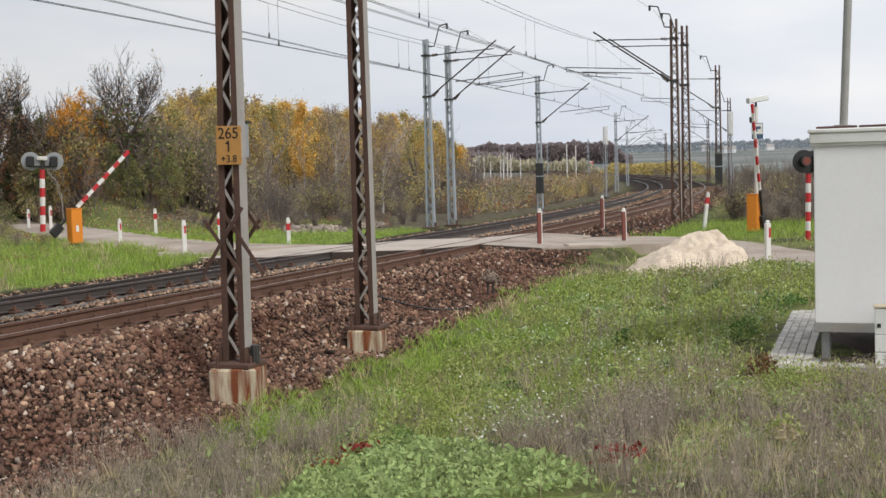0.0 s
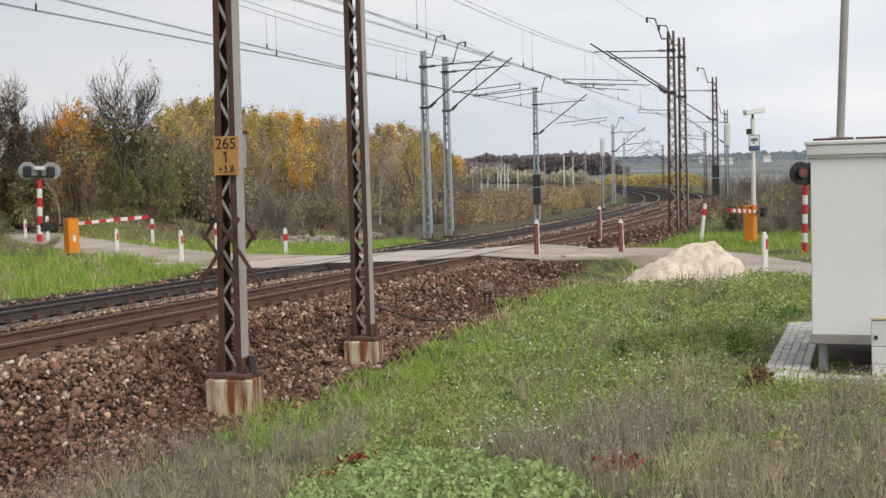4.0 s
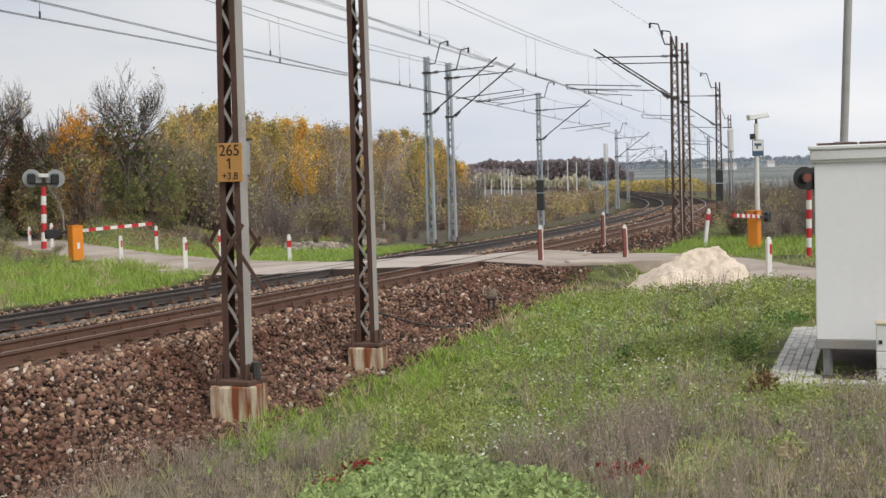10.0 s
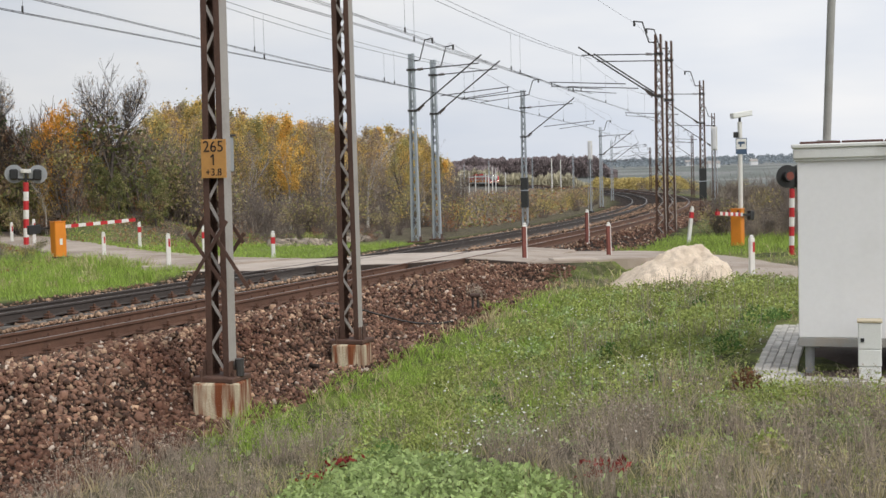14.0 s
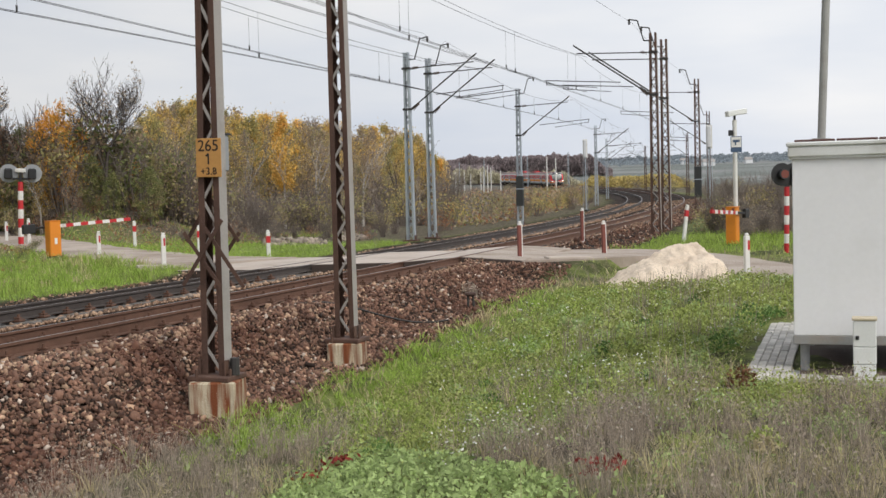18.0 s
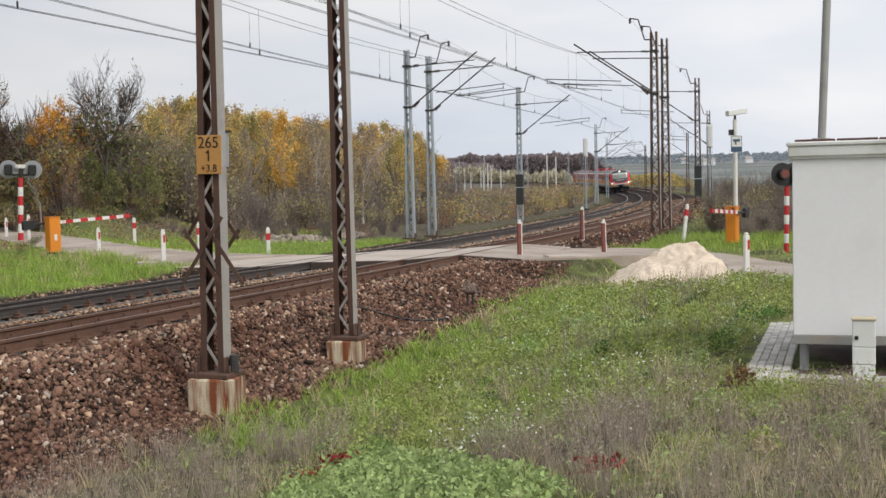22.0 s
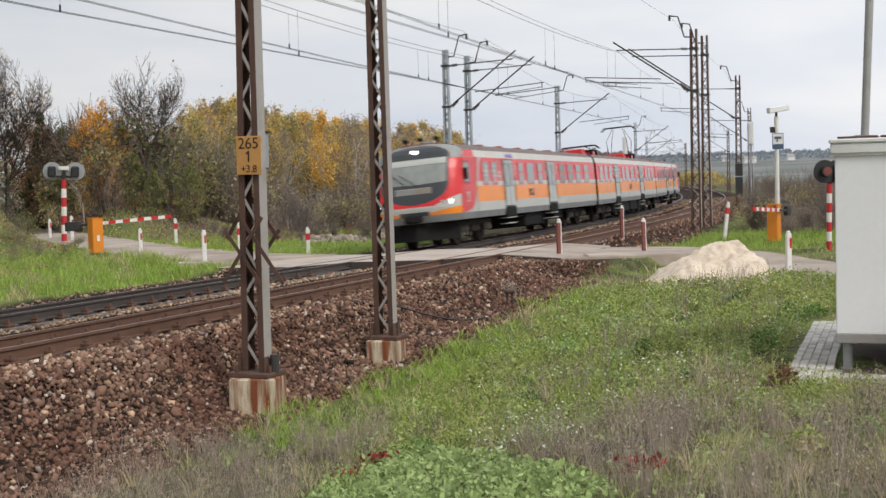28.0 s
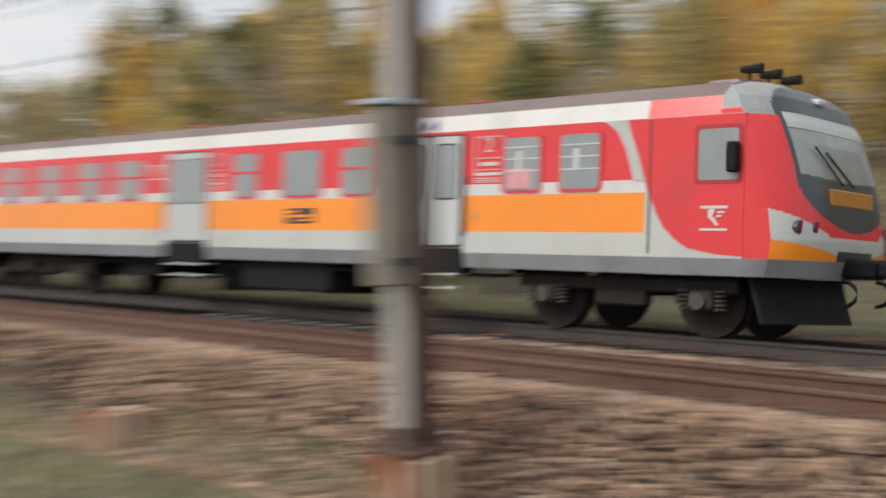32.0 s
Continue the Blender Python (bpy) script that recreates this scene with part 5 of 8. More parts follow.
def shell(parent, y0, y1, cols, names, top_end=None):
    """Side bands and roof from y0 to y1, each band a part on each side."""
    for sx in (-1, 1):
        for i in range(6):
            bm = B()
            (xa, za), (xb, zb) = SECTION[i], SECTION[i + 1]
            n = max(1, int((y1 - y0) / 3))
            end = top_end if top_end and i == 5 else y1
            vs = []
            for k in range(n + 1):
                y = y0 + (end - y0) * k / n
                vs.append([bm.verts.new((sx * x, y, z)) for x, z in ((xa, za), (xb, zb), (xb - 0.05, zb), (xa - 0.05, za))])
            for a, b in zip(vs, vs[1:]):
                for j in range(4):
                    q = (j + 1) % 4
                    bm.faces.new((a[j], a[q], b[q], b[j]))
            bm.faces.new(vs[0])
            bm.faces.new(vs[-1])
            bmesh.ops.recalc_face_normals(bm, faces=bm.faces)
            part(names[i], bm, M[cols[i]], parent)
    bm = B()
    prof = [(-x, z) for x, z in SECTION[6:]] + [(x, z) for x, z in SECTION[6:-1][::-1]]
    rows = [[bm.verts.new((x, y, z)) for x, z in prof] for y in (y0, top_end or y1)]
    for j in range(len(prof) - 1):
        bm.faces.new((rows[0][j], rows[0][j + 1], rows[1][j + 1], rows[1][j]))
    bm.faces.new(rows[0])
    bm.faces.new(rows[1])
    bmesh.ops.recalc_face_normals(bm, faces=bm.faces)
    part("roof", bm, M[cols[6]], parent, smooth_faces=False)
    bm = B()
    box(bm, -1.38, 1.38, y0 + 0.02, y1 - 0.02, 0.86, 0.95)
    part("floor_frame", bm, M["t_black"], parent)


def rounded(bm, x, y0, y1, z0, z1, r, t, sx, seg=4):
    """A plate with rounded corners on the side x, t thick."""
    pts = []
    for cy, cz, a0 in ((y1 - r, z1 - r, 0), (y0 + r, z1 - r, 90), (y0 + r, z0 + r, 180), (y1 - r, z0 + r, 270)):
        for k in range(seg + 1):
            a = radians(a0 + 90 * k / seg)
            pts.append((cy + r * math.cos(a), cz + r * math.sin(a)))
    return prism(bm, pts, x, t, sx)


def prism(bm, pts, x, t, sx):
    """A flat plate in the plane of the side from plan points (y, z)."""
    a = [bm.verts.new((sx * (x + t), y, z)) for y, z in pts]
    b = [bm.verts.new((sx * (x - 0.02), y, z)) for y, z in pts]
    n = len(pts)
    bm.faces.new(a)
    bm.faces.new(b[::-1])
    for i in range(n):
        bm.faces.new((a[i], b[i], b[(i + 1) % n], a[(i + 1) % n]))
    bmesh.ops.recalc_face_normals(bm, faces=bm.faces)
    return bm


def window(parent, y0, y1, split=True, bars=False, z0=2.02, z1=2.86, frame="t_red"):
    for sx in (-1, 1):
        bm = B()
        rounded(bm, HW, y0 - 0.05, y1 + 0.05, z0 - 0.05, z1 + 0.05, 0.1, 0.012, sx)
        fr = part("window_frame", bm, M[frame], parent)
        bm = B()
        rounded(bm, HW, y0, y1, z0, z1, 0.07, 0.018, sx)
        part("pane", bm, M["t_glass"], fr)
        if split:
            bm = B()
            box(bm, *sorted((sx * (HW + 0.012), sx * (HW + 0.026))), y0, y1, z0 + (z1 - z0) * 0.52, z0 + (z1 - z0) * 0.58)
            part("glazing_bar", bm, M[frame], fr)
        if bars:
            for k in (0.35, 0.58, 0.8):
                bm = B()
                box(bm, *sorted((sx * (HW + 0.014), sx * (HW + 0.024))), y0 + 0.01, y1 - 0.01, z0 + (z1 - z0) * k, z0 + (z1 - z0) * k + 0.02)
                part("window_rail", bm, M["t_white"], fr)
            bm = B()
            box(bm, *sorted((sx * (HW + 0.014), sx * (HW + 0.022))), y0 + 0.25, y0 + 0.33, z0 + 0.3, z0 + 0.62)
            part("window_sticker", bm, M["t_white"], fr)


def door(parent, y0, y1):
    for sx in (-1, 1):
        bm = B()
        box(bm, *sorted((sx * (HW - 0.02), sx * (HW + 0.01))), y0 - 0.04, y1 + 0.04, 1.08, 2.98)
        fr = part("door_frame", bm, M["t_rubber"], parent)
        ym = (y0 + y1) / 2
        for a, b in ((y0, ym - 0.02), (ym + 0.02, y1)):
            bm = B()
            rounded(bm, HW, a, b, 1.13, 2.95, 0.04, 0.025, sx, 2)
            lf = part("door_leaf", bm, M["t_door"], parent)
            w = b - a
            bm = B()
            rounded(bm, HW, a + w * 0.1, b - w * 0.1, 1.89, 2.83, 0.1, 0.03, sx)
            part("seal", bm, M["t_rubber"], lf)
            bm = B()
            rounded(bm, HW, a + w * 0.13, b - w * 0.13, 1.92, 2.8, 0.08, 0.034, sx)
            part("pane", bm, M["t_glass"], lf)
        bm = B()
        box(bm, *sorted((sx * (HW - 0.25), sx * (HW + 0.03))), y0 - 0.05, y1 + 0.05, 0.74, 1.07)
        part("step_well", bm, M["t_black"], parent)
        for z in (0.7, 0.5):
            bm = B()
            box(bm, *sorted((sx * (HW - 0.3), sx * (HW + 0.02))), y0 + 0.03, y1 - 0.03, z - 0.015, z + 0.015)
            part("step", bm, M["t_grey"], parent)
        for yy in (y0 - 0.09, y1 + 0.09):
            bm = B()
            bar(bm, (sx * (HW + 0.04), yy, 1.3), (sx * (HW + 0.04), yy, 2.3), 0.012, 5)
            part("handrail", bm, M["t_rubber"], parent)


def bogie(parent, yc, base=2.65):
    fr = None
    bm = B()
    for sx in (-1, 1):
        box(bm, sx * 1.02 - 0.07, sx * 1.02 + 0.07, yc - base / 2 - 0.5, yc + base / 2 + 0.5, 0.56, 0.74, bev=0.03)
        box(bm, sx * 1.02 - 0.09, sx * 1.02 + 0.09, yc - 0.4, yc + 0.4, 0.36, 0.58, bev=0.03)
    box(bm, -1.0, 1.0, yc - 0.25, yc + 0.25, 0.5, 0.78)
    fr = part("bogie_frame", bm, M["t_dirt"], parent)
    for k in (-1, 1):
        y = yc + k * base / 2
        for sx in (-1, 1):
            bm = B()
            bar(bm, (sx * 0.7, y, 0.47), (sx * 0.83, y, 0.47), 0.47, 24)
            bar(bm, (sx * 0.66, y, 0.47), (sx * 0.7, y, 0.47), 0.5, 24)
            part("wheel", bm, M["t_dirt"], parent)
            bm = B()
            box(bm, sx * 1.02 - 0.13, sx * 1.02 + 0.13, y - 0.17, y + 0.17, 0.36, 0.6, bev=0.04)
            bar(bm, (sx * 1.1, y, 0.47), (sx * 1.2, y, 0.47), 0.11, 12)
            ax = part("axle_box", bm, M["t_axle"], parent)
            for j in (-0.26, 0.26):
                bm = B()
                for q in range(5):
                    bar(bm, (sx * 1.05, y + j, 0.36 + q * 0.055), (sx * 1.05, y + j, 0.385 + q * 0.055), 0.085, 10)
                part("spring", bm, M["t_axle"], parent)
        bm = B()
        bar(bm, (-0.7, y, 0.47), (0.7, y, 0.47), 0.08, 10)
        part("axle", bm, M["t_dirt"], parent)


M["t_axle"] = mat("t_axle", (0.075, 0.062, 0.052), 0.8, var=0.3, scale=4, fine=40)


def under_box(parent, y0, y1, w=1.25, z0=0.3, z1=0.86):
    bm = B()
    box(bm, -w, w, y0, y1, z0, z1, bev=0.04)
    part("equipment_box", bm, M["t_black"], parent)


def pipe_run(parent, y0, y1):
    bm = B()
    for sx in (-1, 1):
        bar(bm, (sx * 1.2, y0, 0.7), (sx * 1.2, y1, 0.7), 0.025, 6)
    part("pipe", bm, M["t_black"], parent)


def sign_block(parent, y0, y1, facing=1):
    """White pictograms by a door: a class figure and lines."""
    for sx in (-1, 1):
        up = Matrix(((0, 0, 1, 0), (1, 0, 0, 0), (0, 1, 0, 0), (0, 0, 0, 1))) if sx > 0 else Matrix(((0, 0, -1, 0), (-1, 0, 0, 0), (0, 1, 0, 0), (0, 0, 0, 1)))
        ym = (y0 + y1) / 2
        letters("class_figure", "2", 0.34, M["t_white"], parent, Matrix.Translation((sx * (HW + 0.004), ym, 2.76)) @ up)
        for z, h in ((2.9, 0.012), (2.55, 0.012), (2.36, 0.012), (2.27, 0.05), (2.22, 0.012), (2.19, 0.012), (2.16, 0.012)):
            bm = B()
            box(bm, *sorted((sx * (HW - 0.01), sx * (HW + 0.006))), y0, y1, z, z + h)
            part("sign_line", bm, M["t_white"], parent)
        bm = B()
        box(bm, *sorted((sx * (HW - 0.01), sx * (HW + 0.006))), ym - 0.14, ym + 0.14, 2.43, 2.49)
        part("sign_line", bm, M["t_white"], parent)
        for yy in (y0 - 0.012, y1):
            bm = B()
            box(bm, *sorted((sx * (HW - 0.01), sx * (HW + 0.006))), yy, yy + 0.012, 2.16, 2.912)
            part("sign_line", bm, M["t_white"], parent)


def emblem(parent, yc, zc, k=1.0, flip=1, proud=0.005):
    """The operator's mark as plain slanted shapes and a bar."""
    for sx in (-1, 1):
        f = flip * (1 if sx > 0 else -1)
        for pts in ([(-0.25, 0.16), (0.25, 0.16), (0.23, 0.11), (-0.22, 0.11)], [(-0.1, 0.1), (0.02, 0.1), (-0.02, -0.02), (-0.1, -0.05)], [(-0.1, -0.03), (0.0, -0.03), (0.09, -0.18), (0.04, -0.18)], [(0.07, 0.07), (0.2, 0.07), (0.18, 0.03), (0.06, 0.03)], [(0.05, 0.0), (0.15, 0.0), (0.13, -0.035), (0.04, -0.035)], [(-0.24, -0.23), (0.24, -0.23), (0.24, -0.27), (-0.24, -0.27)]):
            bm = B()
            prism(bm, [(yc + f * y * k, zc + z * k) for y, z in pts], HW, proud, sx)
            part("emblem_mark", bm, M["t_white"], parent)


def info_board(parent, yc):
    for sx in (-1, 1):
        bm = B()
        box(bm, *sorted((sx * (HW - 0.01), sx * (HW + 0.012))), yc - 0.38, yc + 0.38, 1.5, 1.78, bev=0.006)
        bd = part("info_board", bm, M["t_rubber"], parent)
        for y0, y1, z0, z1 in ((-0.33, -0.05, 1.69, 1.74), (-0.33, 0.33, 1.61, 1.66), (-0.05, 0.33, 1.54, 1.58)):
            bm = B()
            box(bm, *sorted((sx * (HW + 0.0), sx * (HW + 0.016))), yc + y0, yc + y1, z0, z1)
            part("board_line", bm, M["t_orange"], bd)


def roof_vents(parent, ys):
    for y in ys:
        for x in (-0.45, 0.45):
            bm = B()
            box(bm, x - 0.16, x + 0.16, y - 0.24, y + 0.24, 3.52, 3.6, bev=0.03)
            part("roof_vent", bm, M["t_roof_red"], parent)


M["t_roof_red"] = mat("t_roof_red", (0.3, 0.07, 0.06), 0.7, var=0.2)


def nose(parent, L, lead):
    """Slanted rounded cab front at the high-y end."""
    zs = [0.81, 1.0, 1.15, 1.3, 1.5, 1.72, 1.95, 2.3, 2.65, 2.95, 3.08, 3.24, 3.38, 3.48, 3.53]
    tip = [-0.1, -0.03, -0.01, 0.0, -0.02, -0.05, -0.09, -0.17, -0.27, -0.38, -0.45, -0.55, -0.7, -0.9, -1.15]
    half = [1.4, 1.44, 1.44, 1.44, 1.44, 1.44, 1.44, 1.44, 1.44, 1.435, 1.42, 1.37, 1.2, 0.95, 0.65]
    fine = np.linspace(zs[0], zs[-1], 170)
    tip, half, zs = np.interp(fine, zs, tip).tolist(), np.interp(fine, zs, half).tolist(), fine.tolist()
    n = 90
    groups = {}

    def pt(i, j):
        x = half[i] * math.sin(math.pi / 2 * (-1 + 2 * j / n))
        q = abs(x) / half[i]
        y = L + tip[i] - 0.42 * q ** 5
        if j in (0, n):
            y = L - 0.8 - 0.36 * max(0.0, min(1.0, (zs[i] - 2.86) / 0.16))
        return (x, min(y, L + tip[i]), zs[i])

    def mask_half(z):
        """Half width of the dark face round the windscreen: an arch above, a deep bowl below."""
        if z > 3.08:
            return 1.14 * math.sqrt(max(0.0, 1 - ((z - 3.08) / 0.4) ** 2))
        if z > 2.2:
            return 1.14
        return 1.14 * max(0.0, 1 - ((2.2 - z) / 0.76) ** 2.6) ** 0.55

    def region(x, z, edge):
        ax = abs(x)
        if z < 1.0:
            return ("front_skirt", "t_skirt")
        if edge:
            return ("cab_roof", "t_slate", x > 0) if z > 3.1 else ("cab_red", "t_red")
        if ax < mask_half(z):
            if 2.86 < z < 3.06 and ax < 1.07:
                return ("sun_strip", "t_pale")
            if 2.2 - 0.05 * (1 - (ax / 1.07) ** 2) < z < 2.84 and ax < 1.07:
                return ("windscreen", "t_wind")
            return ("front_mask", "t_mask")
        if z > 3.02:
            return ("brow", "t_slate", x > 0)
        if ax < 0.5 and z < 1.16:
            return ("coupler_recess", "t_mask")
        low = 1.1 + 0.2 * (ax - 0.5)
        if ax > 0.5 and z < low:
            return ("front_orange", "t_orange", x > 0)
        if ax < 0.74 and z < 1.35:
            return ("front_grey", "t_grey")
        if ax >= 0.74 and z < 1.4 + 0.45 * (ax - 0.74) and ax > mask_half(z) + 0.05:
            return ("lamp_panel", "t_grey", x > 0)
        return ("cab_red", "t_red")

    for i in range(len(zs) - 1):
        for j in range(n):
            c = [pt(i, j), pt(i, j + 1), pt(i + 1, j + 1), pt(i + 1, j)]
            x, z = sum(p[0] for p in c) / 4, sum(p[2] for p in c) / 4
            groups.setdefault(region(x, z, j in (0, n - 1)), []).append(c)
    for (nm, mk, *_), quads in groups.items():
        bm = B()
        for c in quads:
            bm.faces.new([bm.verts.new(p) for p in c])
        bmesh.ops.remove_doubles(bm, verts=bm.verts, dist=0.001)
        bmesh.ops.recalc_face_normals(bm, faces=bm.faces)
        for f in bm.faces:
            if f.normal.y < -0.2:
                f.normal_flip()
        part(nm, bm, M[mk], parent, smooth_faces=True)
    bm = B()
    box(bm, -0.6, 0.6, L - 2.0, L - 1.13, 3.4, 3.55)
    part("cab_roof_box", bm, M["t_roof_red"], parent)
    for sx in (-1, 1):  # headlights
        for k, (dx, r_) in enumerate(((0.93, 0.075), (1.16, 0.085))):
            yb = L - 0.04 - 0.42 * (dx / 1.44) ** 5
            bm = B()
            bar(bm, (sx * dx, yb - 0.1, 1.47), (sx * dx, yb + 0.015, 1.47), r_ + 0.02, 16)
            hl = part("headlight", bm, M["t_mask"], parent)
            bm = B()
            bar(bm, (sx * dx, yb, 1.47), (sx * dx, yb + 0.025, 1.47), r_, 16)
            part("lamp_glass", bm, (M["t_lamp"] if k else M["t_lamp_off"]) if lead else M["t_tail"], hl)
        bm = B()
        box(bm, sx * 1.5 - 0.06, sx * 1.5 + 0.06, L - 1.0, L - 0.86, 2.2, 2.62, bev=0.02)
        bar(bm, (sx * 1.4, L - 1.0, 2.5), (sx * 1.5, L - 0.93, 2.5), 0.02, 6)
        part("mirror", bm, M["t_black"], parent)
    bm = B()
    box(bm, -0.1, 0.1, L - 0.72, L - 0.5, 3.22, 3.32, bev=0.03)
    part("top_light", bm, M["t_lamp"] if lead else M["t_lamp_off"], parent)
    bm = B()
    box(bm, -0.6, 0.6, L - 0.2, L - 0.055, 1.8, 2.03, bev=0.02)
    part("front_display", bm, M["t_led"] if not lead else M["t_slate"], parent)
    bm = B()
    for a, b in (((-0.1, 2.1), (0.45, 2.55)), ((0.2, 2.1), (0.75, 2.6))):
        bar(bm, (a[0], L - 0.1, a[1]), (b[0], L - 0.22, b[1]), 0.012, 5)
    part("wiper", bm, M["t_black"], parent)
    # coupler, hoses, snow plough
    bm = B()
    box(bm, -0.25, 0.25, L - 0.1, L + 0.32, 0.82, 1.06, bev=0.05)
    box(bm, -0.13, 0.13, L + 0.3, L + 0.46, 0.84, 1.04, bev=0.04)
    part("coupler", bm, M["t_black"], parent)
    for sx in (-0.5, 0.5):
        ring = [(sx, L + 0.05 + 0.2 * math.sin(math.pi * k / 6), 0.8 - 0.16 * (1 - math.cos(math.pi * k / 6))) for k in range(7)]
        wire("hose", ring, 0.026, parent, M["t_black"])
    bm = B()
    vs = [bm.verts.new(v) for v in ((-1.2, L - 0.6, 0.24), (0, L - 0.02, 0.24), (1.2, L - 0.6, 0.24), (1.25, L - 0.75, 0.8), (0, L - 0.2, 0.8), (-1.25, L - 0.75, 0.8), (-1.2, L - 0.67, 0.24), (0, L - 0.1, 0.24), (1.2, L - 0.67, 0.24), (1.25, L - 0.82, 0.8), (0, L - 0.28, 0.8), (-1.25, L - 0.82, 0.8))]
    for q in ((0, 1, 4, 5), (1, 2, 3, 4), (7, 6, 11, 10), (8, 7, 10, 9), (0, 6, 7, 1), (1, 7, 8, 2), (5, 4, 10, 11), (4, 3, 9, 10), (0, 5, 11, 6), (2, 8, 9, 3)):
        bm.faces.new([vs[k] for k in q])
    bmesh.ops.recalc_face_normals(bm, faces=bm.faces)
    part("snow_plough", bm, M["t_black"], parent)
    for x in (-0.55, 0.0, 0.5):
        bm = B()
        bar(bm, (x, L - 1.3, 3.4), (x, L - 1.3, 3.68), 0.025, 6)
        bar(bm, (x, L - 1.42, 3.7), (x, L - 1.12, 3.7), 0.045, 8, 0.07)
        part("air_horn", bm, M["t_black"], parent)
    bm = B()
    box(bm, -0.3, 0.25, L - 2.1, L - 1.6, 3.5, 3.64, bev=0.03)
    part("roof_box", bm, M["t_slate"], parent)


M["t_pale"] = mat("t_pale", (0.5, 0.52, 0.48), 0.3, var=0.08)
Z_FIT = ([-1, 0, 0.81, 1.0, 1.37, 1.95, 2.13, 3.03, 3.24, 3.57, 6.57], [-1, 0, 0.79, 1.0, 1.3, 1.81, 1.97, 2.745, 2.98, 3.3, 6.3])
END_FIT = ([-1, 0, 1.93, 2.25, 3.05, 3.75, 4.25, 4.95, 5.65, 6.95, 7.78, 8.45, 8.98, 10, 10.5, 11.2, 12.45, 13.75, 21.2, 22.2], [-1, 0, 1.85, 2.14, 2.85, 3.48, 3.83, 4.45, 5.25, 6.38, 7.16, 7.77, 8.29, 9.2, 9.9, 10.52, 11.3, 12.45, 20.2, 21.2])
L_END, L_MID = 20.2, 20.9


def settle(e, L, along):
    """Brings a car's parts from their drawing sizes to the true heights and stations."""
    for o in e.children_recursive:
        base = o.matrix_basis.translation.copy()
        if base.length > 1e-6:
            o.matrix_basis.translation = (base.x, along(base.y), float(np.interp(base.z, *Z_FIT)))
            o.data.transform(Matrix.Scale(0.87, 4))
            continue
        n = len(o.data.vertices)
        co = np.empty(3 * n, np.float32)
        o.data.vertices.foreach_get("co", co)
        co = co.reshape(-1, 3)
        co[:, 1] = [along(y) for y in co[:, 1]]
        co[:, 2] = np.interp(co[:, 2], *Z_FIT)
        o.data.vertices.foreach_set("co", co.ravel())
        o.data.update()


def end_car(lead):
    L = 21.2
    e = empty("train_car", Matrix(), ("leading" if lead else "rear") + " red, orange and grey electric train car with driver's cab", "train car", "cars of the train")
    cab = L - 2.25
    shell(e, 0.12, cab, BAND_MATS, BAND_NAMES)
    shell(e, cab, L - 0.8, ["t_skirt", "t_grey", "t_grey", "t_grey", "t_grey", "t_red", "t_roof"], BAND_NAMES, L - 1.15)
    # red driver's end with its sweeping pale stripe
    for sx in (-1, 1):
        bm = B()
        prism(bm, [(L - 0.79, 3.02), (L - 2.57, 3.02), (L - 2.5, 2.8), (L - 2.36, 2.45), (L - 2.27, 2.15), (L - 2.19, 1.93), (L - 2.06, 1.65), (L - 1.93, 1.44), (L - 1.76, 1.27), (L - 1.57, 1.14), (L - 1.17, 1.06), (L - 0.79, 1.03)], HW - 0.012, 0.018, sx)
        part("cab_side", bm, M["t_red"], e)
        bm = B()
        prism(bm, [(L - 3.02, 3.025), (L - 2.57, 3.025), (L - 2.5, 2.8), (L - 2.36, 2.45), (L - 2.27, 2.15), (L - 2.25, 2.12), (L - 2.45, 2.12), (L - 2.5, 2.3), (L - 2.6, 2.6), (L - 2.74, 2.85), (L - 2.9, 2.98)], HW - 0.012, 0.022, sx)
        part("pale_stripe", bm, M["t_grey"], e)
        bm = B()
        box(bm, *sorted((sx * (HW + 0.001), sx * (HW + 0.009))), L - 2.19, L - 2.165, 1.05, 3.0)
        part("panel_seam", bm, M["t_rubber"], e)
        bm = B()
        rounded(bm, HW, L - 1.5, L - 0.82, 2.05, 2.88, 0.06, 0.012, sx)
        fr = part("cab_window_frame", bm, M["t_red_dark"], e)
        bm = B()
        rounded(bm, HW, L - 1.44, L - 0.88, 2.1, 2.82, 0.05, 0.016, sx)
        part("pane", bm, M["t_glass"], fr)
        for k in range(9):
            bm = B()
            yk = L - 7.15 + k * 0.115
            flat_bar(bm, (sx * 1.428, yk, 3.07), (sx * 1.402, yk + (0.09 if k % 2 else -0.03), 3.17), 0.035, 0.012, (1, 0, 0))
            part("graffiti_stroke", bm, M["t_purple"], e)
    emblem(e, L - 1.2, 1.62, 0.8, proud=0.014)
    nose(e, L, lead)
    for a, b in ((3.05, 3.75), (4.25, 4.95)):
        window(e, L - b, L - a, split=False, bars=True)
    door(e, L - 6.95, L - 5.65)
    for sx in (-1, 1):
        bm = B()
        box(bm, *sorted((sx * (HW + 0.012), sx * (HW + 0.021))), L - 4.88, L - 4.42, 2.05, 2.36)
        part("poster", bm, M["t_pink"], e)
        bm = B()
        box(bm, *sorted((sx * (HW - 0.01), sx * (HW + 0.006))), L - 5.46, L - 5.36, 1.55, 1.7, bev=0.01)
        part("tag", bm, M["sign_amber"], e)
    sign_block(e, L - 5.42, L - 5.0)
    emblem(e, L - 7.35, 2.62, 0.85)
    window(e, L - 8.45, L - 7.78)
    window(e, L - 10.0, L - 8.98, split=False)
    info_board(e, L - 9.5)
    window(e, L - 11.2, L - 10.5)
    sign_block(e, L - 12.2, L - 11.8)
    door(e, L - 13.75, L - 12.45)
    emblem(e, L - 14.15, 2.62, 0.75)
